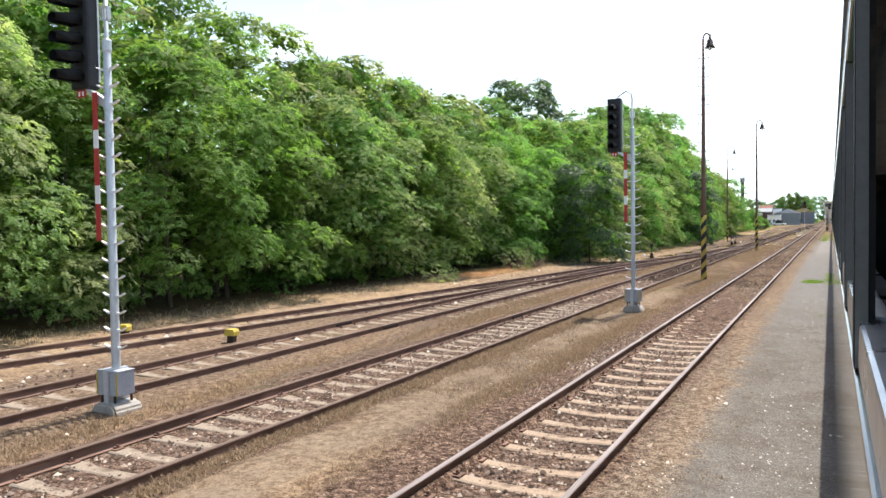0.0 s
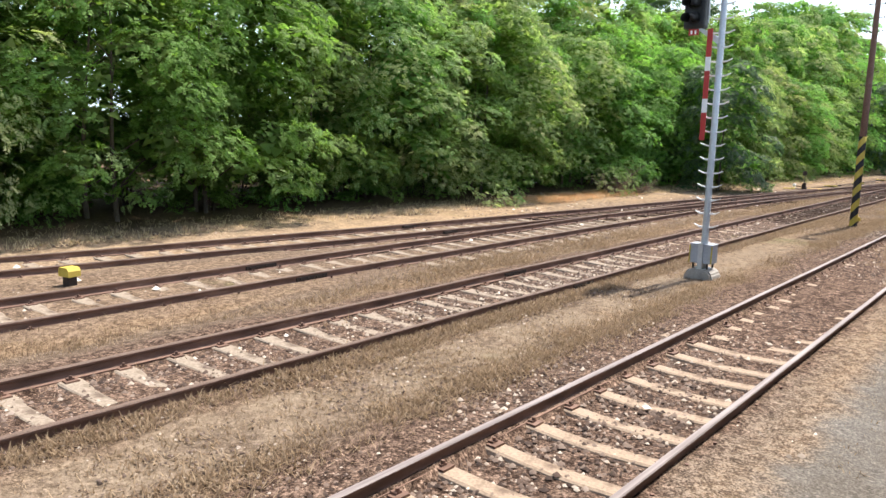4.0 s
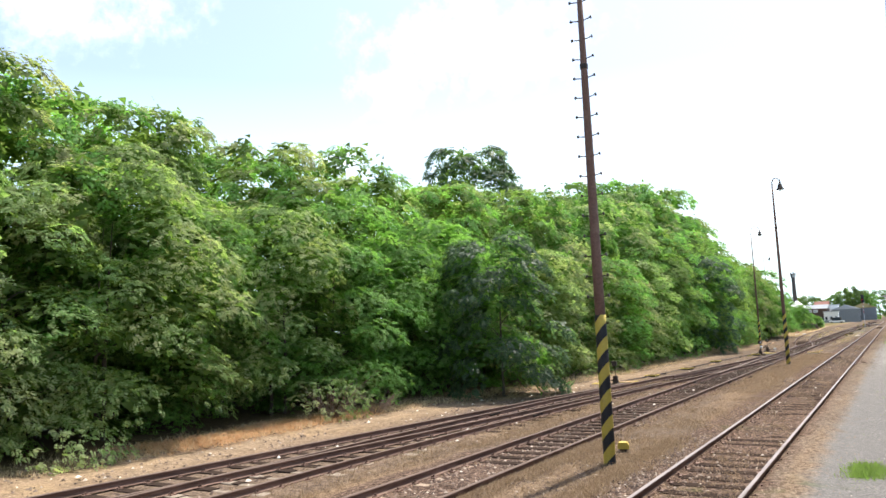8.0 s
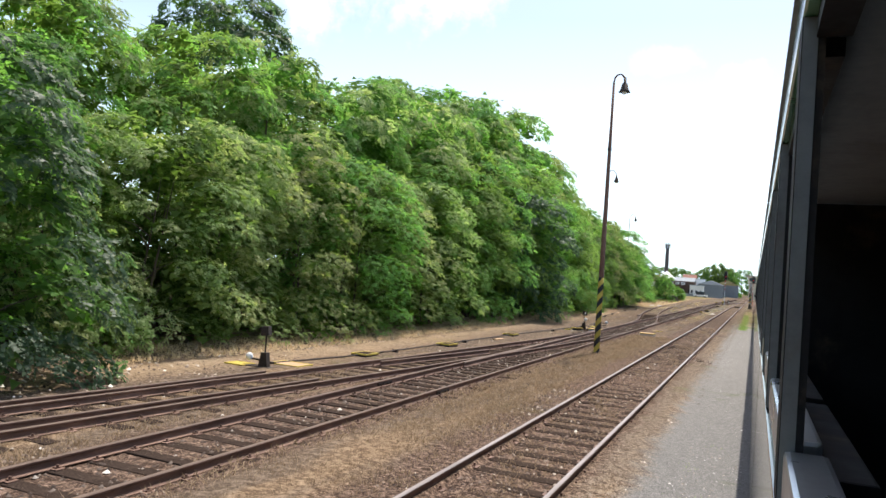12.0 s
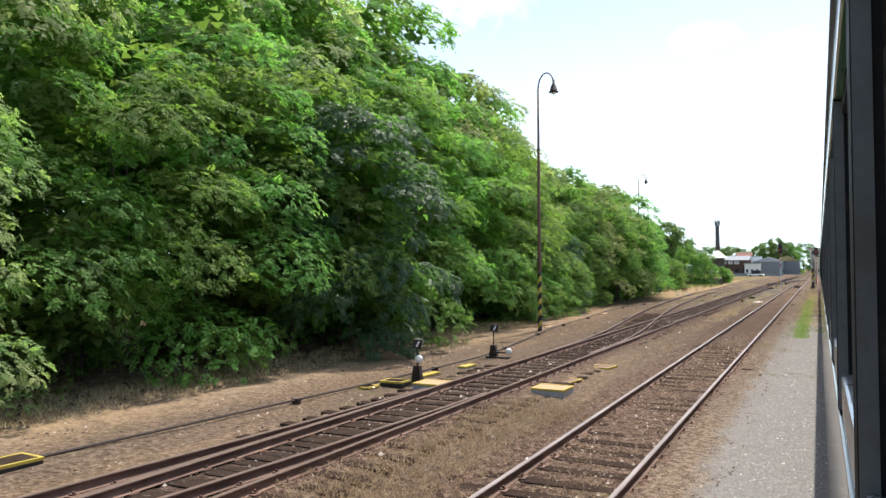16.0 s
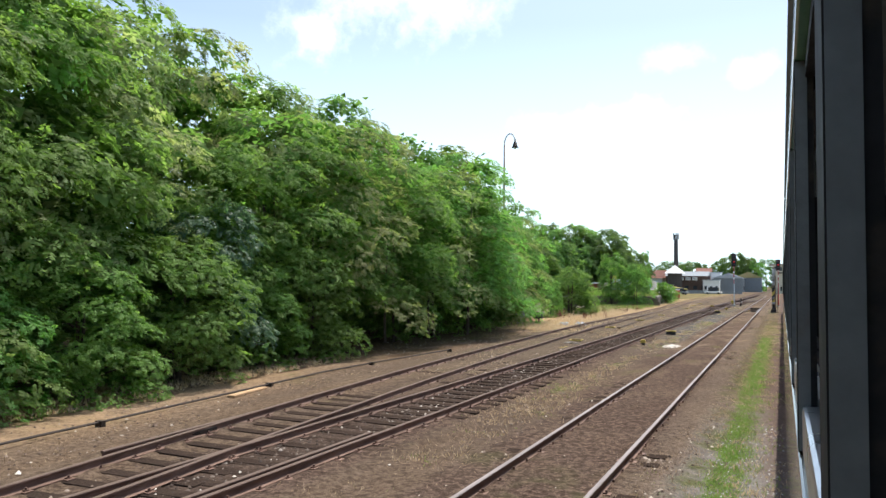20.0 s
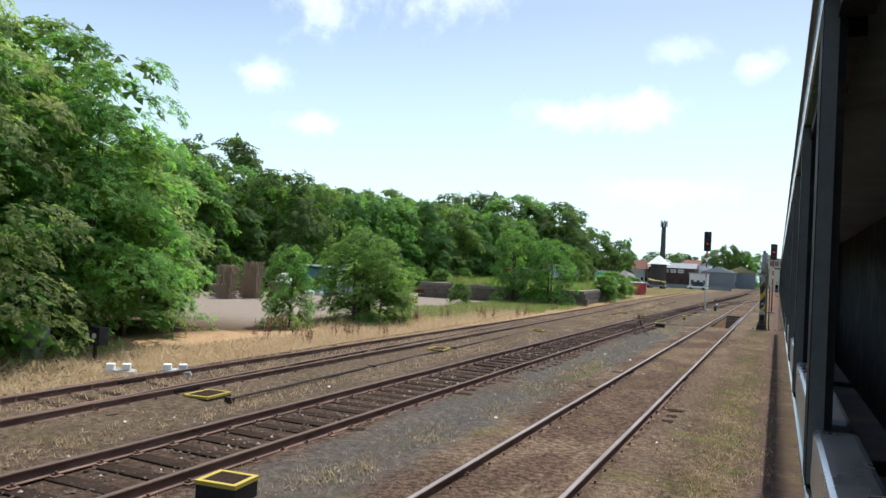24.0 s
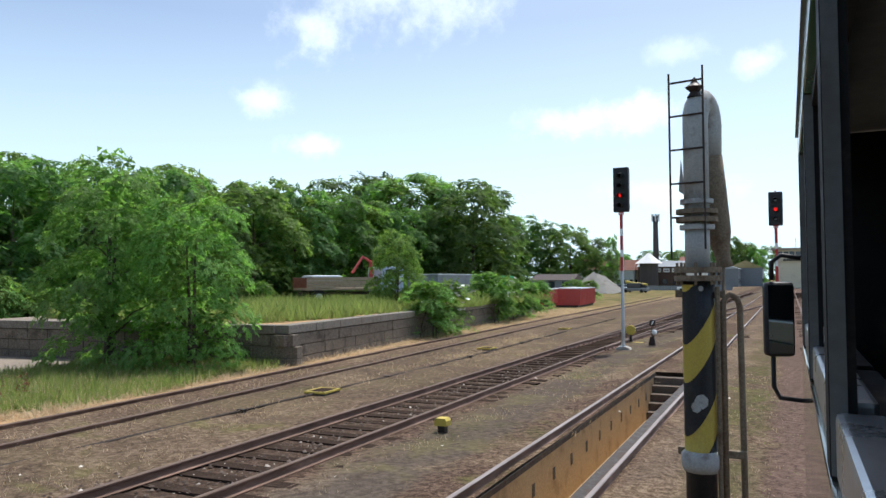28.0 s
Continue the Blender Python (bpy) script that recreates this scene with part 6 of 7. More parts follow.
for s in (-1, 1):
    part("lens", tubed([(s * 0.12, -0.155, 0.66), (s * 0.12, -0.17, 0.66)], 0.07, 12), LAMP_GLASS, t)

# concrete slab lying by the second track
t = thing("concrete_slab", "broken grey concrete slab lying in the grit", "slab", -5.55, 136.1, -0.22, 50)
OLD_SLAB = worn("weathered_slab", (0.22, 0.205, 0.18), 0.95, 0, 0.3, 4, (0.07, 0.06, 0.05), 0.7, 0.3)
for a, e, h in ((-0.62, -0.2, 0.1), (-0.17, 0.2, 0.13), (0.24, 0.6, 0.08)):
    part("piece", boxed(a, -0.16, 0, e, 0.16, h, bevel=0.025), OLD_SLAB, t)


# ---- signal box, chimney and town ----
CREAM = worn("cream_render", (0.62, 0.56, 0.42), 0.9, 0, 0.06, 0.5, (0.42, 0.37, 0.28), 0.4, 0.1)
TILE = worn("red_roof_tiles", (0.22, 0.10, 0.075), 0.85, 0, 0.2, 0.8, (0.2, 0.09, 0.06), 0.5, 0.2)
HALL = worn("grey_hall_sheet", (0.40, 0.43, 0.45), 0.7, 0.1, 0.06, 0.3)
SOOT = worn("sooty_brick", (0.085, 0.075, 0.07), 0.9, 0, 0.25, 0.6)


def signal_box(x, y):
    t = thing("signal_box", "cream signal box with flat roof beside the tracks", "signal box", x, y, -0.2)
    part("wall", boxed(-3.6, -4, 0, 3.6, 4, 7.2), CREAM, t)
    part("cabin", boxed(-4.0, -4.4, 7.2, 4.0, 4.4, 10.3), CREAM, t)
    part("roof", boxed(-5.0, -5.4, 10.3, 5.0, 5.4, 10.75, bevel=0.05), CONCRETE, t)
    for k in range(5):
        part("window", boxed(-3.5 + 1.45 * k, -4.45, 8.2, -2.3 + 1.45 * k, -4.38, 9.8), PANE, t)
    for k in range(4):
        part("window", boxed(-4.05, -3.6 + 1.9 * k, 8.2, -3.98, -2.2 + 1.9 * k, 9.8), PANE, t)
    part("name_plate", boxed(-2.2, -4.46, 7.3, 2.2, -4.41, 7.8), SOOT, t)
    part("aerial", tubed([(1, 0, 10.7), (1, 0, 13.5)], 0.06, 6), IRON, t)


signal_box(4.6, 402)


def chimney(x, y, h):
    t = thing("factory_chimney", "tall dark factory chimney with aerials", "chimney", x, y, -0.2)
    part("shaft", tubed([(0, 0, 0), (0, 0, h * 0.5), (0, 0, h)], [1.3, 1.1, 0.9], 18), SOOT, t, smooth=True)
    part("rim", tubed([(0, 0, h - 0.6), (0, 0, h)], 1.05, 18), SOOT, t)
    for a in (0, 70, 140, 210, 280):
        c, s = 1.3 * math.cos(radians(a)), 1.3 * math.sin(radians(a))
        part("aerial", boxed(c - 0.25, s - 0.25, h - 2.2, c + 0.25, s + 0.25, h + 0.8), GALV, t)


chimney(-43.2, 478, 27.2)


def house(name, label, x, y, w, d, h, roof_h, wall, roof, rz=0, cols=4, floors=1, gable=True):
    t = thing(name, label, "building", x, y, -0.2, rz)
    part("wall", boxed(-w / 2, -d / 2, 0, w / 2, d / 2, h), wall, t)
    if gable:
        part("roof", prism(bmesh.new(), [(-d / 2 - 0.5, h), (d / 2 + 0.5, h), (0, h + roof_h)], -w / 2 - 0.4, w / 2 + 0.4, "x"), roof, t)
    else:
        part("roof", boxed(-w / 2 - 0.3, -d / 2 - 0.3, h, w / 2 + 0.3, d / 2 + 0.3, h + roof_h), roof, t)
    for f in range(floors):
        for k in range(cols):
            x0 = -w / 2 + w * (k + 0.28) / cols
            z0 = 1.0 + f * 3.0
            part("window", boxed(x0, -d / 2 - 0.06, z0, x0 + w * 0.44 / cols, -d / 2 + 0.02, min(z0 + 1.5, h - 0.3)), PANE, t)
    return t


PINK = worn("pale_pink_render", (0.62, 0.44, 0.38), 0.9, 0, 0.06, 0.5, (0.42, 0.3, 0.26), 0.3, 0.1)
BROWNB = worn("brown_brick_building", (0.115, 0.075, 0.058), 0.9, 0, 0.2, 0.8, (0.09, 0.07, 0.06), 0.4, 0.2)
OCHRE = worn("ochre_sheet_roof", (0.34, 0.28, 0.13), 0.8, 0, 0.12, 0.6)
house("town_house", "white house with red tiled roof", -47.0, 438, 6, 8, 5.6, 3.6, PLASTER, TILE, 6, 3, 1)
house("town_house", "brownish house with red tiled roof", -41.5, 442, 6, 8, 5.8, 3.4, CREAM, TILE, -4, 3, 1)
house("town_house", "white house with red tiled roof", -58, 450, 14, 9, 6.0, 4.0, PLASTER, TILE, -10, 4, 2)
house("town_house", "pale pink house above the low buildings", -29.5, 470, 6.5, 8, 8.6, 2.2, PINK, TILE, 0, 3, 2)
house("town_house", "small white house with flat roof", -22.3, 446, 4.0, 7, 8.0, 0.4, PLASTER, GALV, 0, 2, 2, False)
house("warehouse", "low brown building with slate sheet roof", -32.8, 434, 16.8, 11, 6.6, 2.0, BROWNB, GREYWALL, 0, 5, 1)
house("shed", "small pale flat-roofed annexe", -22.5, 424, 6.2, 6, 4.7, 0.35, PLASTER, GALV, 0, 3, 1, False)
house("warehouse", "grey sheet metal hall with shallow gable", -16.8, 445, 20, 11.6, 5.8, 2.2, GREYWALL, HALL, 90, 3, 1)
house("warehouse", "slate grey hall with ochre sloping roof", -9.6, 458, 16, 10.5, 6.2, 2.6, GREYWALL, OCHRE, 90, 4, 1)
for k in range(4):
    t = thing("wall_sign", "blank white sign board on the brown building", "sign", -37.6 + 2.7 * k, 428.3, 4.6, 0, "white sign boards")
    part("board", boxed(-1.0, -0.04, 0, 1.0, 0.04, 1.25), WHITE, t)
    part("bar", boxed(-0.7, -0.05, 0.5, 0.7, -0.041, 0.75), SOOT, t)


def pavilion(x, y):
    t = thing("pavilion", "round pavilion with pale conical roof", "pavilion", x, y, -0.2)
    part("wall", tubed([(0, 0, 0), (0, 0, 7.6)], 2.9, 14), SOOT, t)
    bm = bmesh.new()
    bmesh.ops.create_cone(bm, cap_ends=True, segments=14, radius1=4.3, radius2=0.25, depth=3.4, matrix=Matrix.Translation((0, 0, 9.3)))
    part("roof", bm, PLASTER, t)


pavilion(-37.0, 424)
house("shed", "long low dark shed beside the line", -40, 330, 8, 16, 2.6, 1.2, GREYWALL, FELT, 8, 3, 1)
fence = thing("low_fence", "low grey-green board fence before the town", "fence")
for k in range(14):
    part("panel", boxed(-29 + 1.5 * k, 362, -0.2, -27.55 + 1.5 * k, 362.1, 0.9), GREYWALL, fence)


def parked(label, x, y, rz, paint, tall=1.5, length=4.3):
    t = thing("parked_car", label, "car", x, y, -0.2, rz, "vehicles parked by the town")
    b = part("body", boxed(-0.85, -length / 2, 0.35, 0.85, length / 2, 0.95, bevel=0.12), paint, t)
    part("cabin", boxed(-0.75, -length * 0.3, 0.93, 0.75, length * 0.28, tall, bevel=0.15), PANE, b)
    for s in (-1, 1):
        for q in (-1, 1):
            part("wheel", tubed([(s * 0.86, q * length * 0.32, 0.33), (s * 0.66, q * length * 0.32, 0.33)], 0.33, 14), TYRE, t)


parked("dark blue pickup with pale yellow load", -24, 330, 70, GREYWALL, 1.9, 5.5)
crane = thing("loading_boom", "yellow loading boom resting over the pickup's bed", "crane", -24, 330, 0.9, 70)
part("boom", tubed([(0, -2.6, 0.5), (0, 0.4, 0.75), (0, 2.2, 1.1)], [0.22, 0.26, 0.3], 8), YELLOW, crane)
part("pedestal", boxed(-0.3, -2.3, -0.6, 0.3, -1.6, 0.4, bevel=0.03), BLACK, crane)
parked("white van parked before the hall", -16, 350, 80, WHITE, 2.2, 5.2)
parked("grey car parked before the wall", -30, 345, 60, GALV)
t = thing("spoil_heap", "grey gravel heap behind the wagons", "heap", -30.4, 322, -0.2)
bm = bmesh.new()
bmesh.ops.create_cone(bm, cap_ends=False, segments=20, radius1=5.2, radius2=0.4, depth=4.0, matrix=Matrix.Translation((0, 0, 2)))
bmesh.ops.subdivide_edges(bm, edges=bm.edges, cuts=3)
for v in bm.verts:
    v.co += Vector((1, 1, 0.6)) * noise.noise(v.co * 0.5) * 0.9
part("gravel_cone", bm, worn("grey_spoil", (0.24, 0.23, 0.21), 0.95, 0, 0.2, 1.5), t, smooth=True)


# ---- train beside the walk ----
SIDE = worn("olive_grey_train_paint", (0.10, 0.104, 0.094), 0.07, 0.0, 0.04, 1.2, (0.09, 0.085, 0.08), 0.35, 0.004, 0.8)
BANDGREEN = worn("green_train_paint", (0.10, 0.22, 0.13), 0.1, 0.0, 0.06, 1.2, (0.12, 0.16, 0.1), 0.3, 0.005, 0.8)
GASKET = worn("black_rubber_gasket", (0.012, 0.012, 0.013), 0.7, 0, 0.2, 5)
SASH = worn("brushed_aluminium_sash", (0.55, 0.57, 0.59), 0.3, 0.85, 0.04, 4, (0.3, 0.3, 0.3), 0.3, 0.03)
EDGE_M = worn("grey_window_edge", (0.16, 0.17, 0.17), 0.5, 0.2, 0.1, 3)
# near-black colour stands in for the unlit coach interior
INSIDE_SHADE = worn("coach_interior_shade", (0.005, 0.005, 0.006), 0.8, 0, 0.2, 2)
WALL_X, CAR_L, SILL, HEADER = 3.778, 15.2, 2.26, 3.3


def coach():
    """A railcar standing along +y from its base, its near side at WALL_X."""
    t = thing("railcar", "olive-grey railcar with green band and open windows", "train", WALL_X, 0, 0, 0, "coupled railcars")
    L = CAR_L - 0.12
    part("lower_side", boxed(0, 0.06, 0.02, 0.05, L, SILL - 0.03, bevel=0.008), SIDE, t)
    part("upper_side", boxed(0, 0.06, HEADER, 0.05, L, 3.42, bevel=0.008), BANDGREEN, t, "green band over the windows")
    part("far_side", boxed(2.75, 0.06, 0.15, 2.8, L, 3.42), SIDE, t)
    part("roof", prism(bmesh.new(), [(-0.012, 3.42), (0.0, 3.46), (0.35, 3.6), (1.4, 3.7), (2.45, 3.6), (2.8, 3.46), (2.812, 3.42)], 0.06, L), GREYWALL, t)
    part("floor_pan", boxed(0.06, 0.08, 0.9, 2.74, L - 0.02, 1.0), INSIDE_SHADE, t)
    # added backdrop that keeps the window openings dark
    part("inner_wall", boxed(0.9, 0.08, 1.0, 0.94, L - 0.02, 3.41), INSIDE_SHADE, t)
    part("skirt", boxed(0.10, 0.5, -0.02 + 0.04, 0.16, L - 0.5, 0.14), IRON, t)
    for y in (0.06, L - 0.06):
        part("end_wall", boxed(0.055, y - 0.02 if y > 1 else y, 0.3, 2.745, y if y > 1 else y + 0.02, 3.41), INSIDE_SHADE, t)
    n = 10
    w = (L - 0.2) / n
    for k in range(n + 1):
        y = 0.1 + w * k
        p = part("pillar", boxed(0.002, y - 0.07, SILL - 0.025, 0.05, y + 0.07, HEADER - 0.002), GASKET, t, "black window pillar")
        part("edge_strip", boxed(0.004, y - 0.075, SILL - 0.02, 0.034, y - 0.071, HEADER - 0.004), EDGE_M, p, "grey metal edge")
    for k in range(n):
        a, b = 0.1 + w * k + 0.075, 0.1 + w * (k + 1) - 0.075
        f = part("window_sash", boxed(0.012, a, SILL - 0.028, 0.10, b, SILL + 0.10, bevel=0.012), SASH, t, "lowered aluminium window sash")
        part("gasket", boxed(0.03, a, HEADER - 0.05, 0.10, b, HEADER - 0.004), GASKET, f)
        part("inner_ledge", boxed(0.105, a, SILL - 0.12, 0.22, b, SILL + 0.02, bevel=0.01), INSIDE_SHADE, f)
    for y in (2.6, L - 2.6):
        for dy in (-0.9, 0.9):
            for s in (0.66, 2.16):
                part("wheel", tubed([(s, y + dy, 0.42), (s + 0.12, y + dy, 0.42)], 0.42, 16), IRON, t)
    return t


FRONT_Y = 184.3
car = coach()
car.matrix_basis = pose(WALL_X, FRONT_Y - CAR_L, 0)
for k in range(2, 13):
    copy_thing(car, pose(WALL_X, FRONT_Y - CAR_L * k, 0))
lay("track under the standing train", [(-90, 5.33), (420, 5.33)], -40, 330, 0.66, DULL, [(-99, "timber")], (184, 215), (), 6)

# driving mirror at the front corner
mir = thing("wing_mirror", "black bus-style wing mirror on a bent tube arm", "mirror", WALL_X, FRONT_Y - 0.25, 2.2)
part("arm", tubed([(0.0, 0, 0.52), (-0.10, 0, 0.54), (-0.15, 0, 0.5), (-0.15, 0, 0.4)], 0.013, 8), BLACK, mir, smooth=True)
part("lower_arm", tubed([(-0.15, 0, 0.05), (-0.15, 0, -0.2), (-0.12, 0, -0.26), (0.0, 0, -0.27)], 0.013, 8), BLACK, mir, smooth=True)
shell = part("housing", boxed(-0.08, -0.03, 0.0, 0.08, 0.06, 0.42, bevel=0.03), BLACK, mir, "rounded black housing", True)
shell.matrix_basis = pose(-0.115, 0, -0.03, 0, 0, 14)
glass = Mat("mirror_glass", 0.02, 1.0, 0.5).colour((0.34, 0.36, 0.37)).m
part("mirror_glass", boxed(-0.064, -0.036, 0.02, 0.064, -0.031, 0.40), glass, shell, "mirror glass")


# ---- loose stones, straw and grass ----
def pebbles(name, label, n, seed, place, size, mat):
    """Many small stones as one mesh, each a low uneven pyramid."""
    r = np.random.RandomState(seed)
    x, y, z = place(r, n)
    s = size * (0.5 + r.rand(n) ** 2 * 1.1)
    base = np.array([(1, 0, 0), (0, 1, 0), (-1, 0, 0), (0, -1, 0), (0, 0, 0.8)], float)
    v = base[None] * (0.7 + 0.6 * r.rand(n, 5, 1)) * s[:, None, None]
    a = r.rand(n) * 6.28
    c, q = np.cos(a)[:, None], np.sin(a)[:, None]
    v = np.stack([v[..., 0] * c - v[..., 1] * q, v[..., 0] * q + v[..., 1] * c, v[..., 2]], -1)
    v += np.stack([x, y, z], -1)[:, None]
    f = np.array([(0, 1, 4), (1, 2, 4), (2, 3, 4), (3, 0, 4)])
    tris = (np.arange(n)[:, None, None] * 5 + f).reshape(-1, 3)
    me = bpy.data.meshes.new(name)
    me.vertices.add(5 * n)
    me.vertices.foreach_set("co", v.astype(np.float32).ravel())
    me.loops.add(3 * len(tris))
    me.loops.foreach_set("vertex_index", tris.astype(np.int32).ravel())
    me.polygons.add(len(tris))
    me.polygons.foreach_set("loop_start", np.arange(0, 3 * len(tris), 3, dtype=np.int32))
    me.materials.append(mat)
    me.update(calc_edges=True)
    tagged(new(name, me), label, "stones", kind="stuff")


def blades(name, label, n, seed, place, size, mat, lean=0.5, category="grass"):
    """Thin blades, one triangle each, in tufts of five."""
    r = np.random.RandomState(seed)
    k = 5
    x, y, z = place(r, n)
    p = np.repeat(np.stack([x, y, z], -1), k, 0) + np.c_[r.normal(0, 0.06, (n * k, 2)), np.zeros(n * k)]
    a = r.rand(n * k) * 6.28
    out = np.stack([np.cos(a), np.sin(a), np.zeros(n * k)], -1)
    side = np.stack([-np.sin(a), np.cos(a), np.zeros(n * k)], -1)
    h = (np.repeat(size * (0.5 + r.rand(n)), k) * (0.5 + 0.7 * r.rand(n * k)))[:, None]
    w = 0.006 + 0.02 * h
    up = np.array([0, 0, 1.0])
    l = lean * (0.3 + r.rand(n * k))[:, None]
    b1, b2 = p - side * w, p + side * w
    tip = p + up * h * (1 - 0.35 * l) + out * h * l
    quads = np.stack([b1, b2, tip], 1).reshape(-1, 3)
    tagged(new(name, quick_mesh(name, quads, [mat])), label, category, kind="stuff")


def strip(x0, x1, y0, y1, z=-0.17, clump=0.0, dense=1.0):
    def place(r, n):
        y = y0 + (y1 - y0) * r.rand(n) ** dense
        x = x0 + (x1 - x0) * r.rand(n)
        if clump:
            x += 0.3 * np.sin(y * 0.9 + x * 2)
            y += 0.5 * np.sin(x * 3.1)
        return x, y, np.full(n, z) + r.normal(0, 0.008, n)
    return place


def beside(line, lo, hi, y0, y1, z):
    def place(r, n):
        y = y0 + (y1 - y0) * r.rand(n)
        o = lo + (hi - lo) * r.rand(n)
        return glide(line, np.sort(y)) + o, np.sort(y), np.full(n, z) + r.normal(0, 0.01, n)
    return place


def tufted(x0, x1, y0, y1, z, gap):
    def place(r, n):
        k = n // 12
        cx, cy = x0 + (x1 - x0) * r.rand(k), y0 + (y1 - y0) * r.rand(k)
        x, y = np.repeat(cx, 12) + r.normal(0, gap, 12 * k), np.repeat(cy, 12) + r.normal(0, gap * 1.6, 12 * k)
        return np.r_[x, x[:n - 12 * k]], np.r_[y, y[:n - 12 * k]], np.full(n, z)
    return place


pebbles("ballast_stones", "brown ballast stones between the near rails", 16000, 1, strip(0.06, 1.38, 26, 185, -0.165), 0.026, STONE)
pebbles("ballast_stones", "coarse pinkish ballast in the near track", 26000, 21, strip(-0.6, 2.0, 4, 36, -0.2), 0.028, STONE)
pebbles("ballast_stones", "coarse pinkish ballast in the second track", 14000, 22, strip(-4.4, -2.8, 4, 40, -0.184), 0.03, STONE)
pebbles("ballast_stones", "brown ballast stones beside the near track", 9000, 2, strip(-0.9, -0.08, 3, 190, -0.165), 0.026, STONE)
pebbles("ballast_stones", "pale stones along the gravel walk's edge", 15000, 3, strip(1.65, 2.3, 5, 120, -0.18), 0.03, STONE)
pebbles("ballast_stones", "pale broken stones beside the near rail", 9000, 58, strip(1.55, 2.25, 4, 60, -0.165), 0.03, PALESTONE)
pebbles("ballast_stones", "brown ballast stones between the second rails", 18000, 4, beside(LINE_2, -0.66, 0.66, 40, 205, -0.172), 0.028, DARKSTONE)
pebbles("ballast_stones", "brown ballast stones beside the second track", 9000, 5, beside(LINE_2, -1.6, -0.8, 5, 205, -0.18), 0.026, STONE)
pebbles("ballast_stones", "dusty stones among the third and fourth tracks", 9000, 6, strip(-12, -5.5, 6, 62, -0.19), 0.034, STONE)
pebbles("gravel_stones", "grey gravel on the walk beside the train", 14000, 7, strip(2.6, 4.6, 6, 118, -0.2), 0.014, GRAVEL)
pebbles("white_stones", "scattered white limestone pieces", 300, 8, strip(-6.5, 2.5, 6, 200, -0.16), 0.036, WHITESTONE)
pebbles("white_stones", "small heap of white limestone pieces", 170, 61, lambda r, n: (lambda a, q: (-0.85 + 0.42 * q * np.cos(a), 136.75 + 0.62 * q * np.sin(a), -0.17 + 0.1 * (1 - q)))(6.28 * r.rand(n), r.rand(n) ** 0.6), 0.045, WHITESTONE)
pebbles("white_stones", "white limestone pieces by the far tracks", 160, 9, strip(-14.5, -6.5, 6, 60, -0.16), 0.05, WHITESTONE)
blades("dry_grass", "matted dry grass between the tracks", 9000, 11, tufted(-2.75, -2.35, 4, 40, -0.12, 0.12), 0.085, THATCH, 1.2)
blades("dry_grass", "matted dry grass beside the trodden path", 9000, 54, tufted(-1.2, -0.8, 4, 40, -0.115, 0.14), 0.08, THATCH, 1.2)
blades("dry_grass", "matted dry grass between the tracks", 13000, 55, tufted(-2.5, -0.6, 36, 84, -0.115, 0.3), 0.085, THATCH, 1.2)
blades("dry_grass", "matted dry grass along the walk's edge", 6000, 62, tufted(1.75, 2.45, 4, 46, -0.185, 0.12), 0.06, THATCH, 1.3)
blades("dry_grass", "matted dry grass creeping over the path", 5000, 63, tufted(-2.3, -1.2, 4, 40, -0.115, 0.16), 0.06, THATCH, 1.4)
pebbles("ballast_stones", "coarse brown ballast on the near track's shoulder", 9000, 56, strip(-0.95, -0.1, 4, 60, -0.135), 0.03, STONE)
blades("dry_grass", "matted dry grass between the tracks", 15000, 12, tufted(-6.7, -4.6, 5, 58, -0.19, 0.3), 0.11, THATCH, 1.1)
blades("dry_grass", "dry grass inside the near track", 7000, 13, strip(0.1, 1.35, 28, 100, -0.165, 1), 0.05, THATCH, 1.4)
blades("dry_grass", "straw verge in front of the trees", 9000, 14, lambda r, n: (lambda y: (np.interp(y, [k[0] for k in EDGE], [k[1] for k in EDGE]) + 1.6 - 2.6 * r.rand(n), y, np.full(n, -0.14)))(5 + 120 * r.rand(n)), 0.17, DRY, 0.9)
blades("dry_grass", "tall dry straw beyond the side track", 30000, 15, beside(LINE_5, -4.6, -1.0, 145, 245, -0.17), 0.26, DRY, 1.75)
blades("meadow_grass", "tall green grass before the ramp", 14000, 16, strip(-17, -10.7, 185, 199, -0.2, 1), 0.36, GREEN, 0.8)
blades("meadow_grass", "thin green grass behind the straw", 4000, 57, strip(-17, -12.6, 174, 185, -0.2, 1), 0.32, GREEN, 0.8)
blades("meadow_grass", "green grass round the yard", 6000, 17, strip(-16, -12.2, 166, 188, -0.2, 1), 0.24, GREEN, 1.0)
blades("meadow_grass", "tall grass on top of the ramp", 12000, 18, strip(-24, -12.2, 200, 232, 1.12, 1), 0.62, GREEN, 0.8)
blades("weeds", "scattered low weeds in the grit", 700, 20, strip(-2.6, -0.6, 110, 215, -0.2, 1), 0.05, GREEN, 0.8)


def dead_bush(x, y, s, seed):
    rnd = random.Random(seed)
    t = thing("dead_bush", "bare reddish dead twigs before the trees", "dead bush", x, y, -0.15)
    bm = bmesh.new()
    for _ in range(60):
        a, q = rnd.uniform(0, 6.28), rnd.uniform(0.3, 1.0) * s
        e = Vector((math.cos(a) * q * 1.1 + 0.3, math.sin(a) * q * 1.1, q * rnd.uniform(0.2, 1.3)))
        b = e * 0.55 + Vector((rnd.uniform(-0.1, 0.1), rnd.uniform(-0.1, 0.1), 0.1))
        tube(bm, [(0, 0, 0), b, e], [0.010, 0.006, 0.002], 4, False)
        tube(bm, [b, b + Vector((rnd.uniform(-0.4, 0.4), rnd.uniform(-0.4, 0.4), 0.35)) * s], [0.005, 0.0015], 4, False)
    part("twig_tangle", bm, TWIG, t)


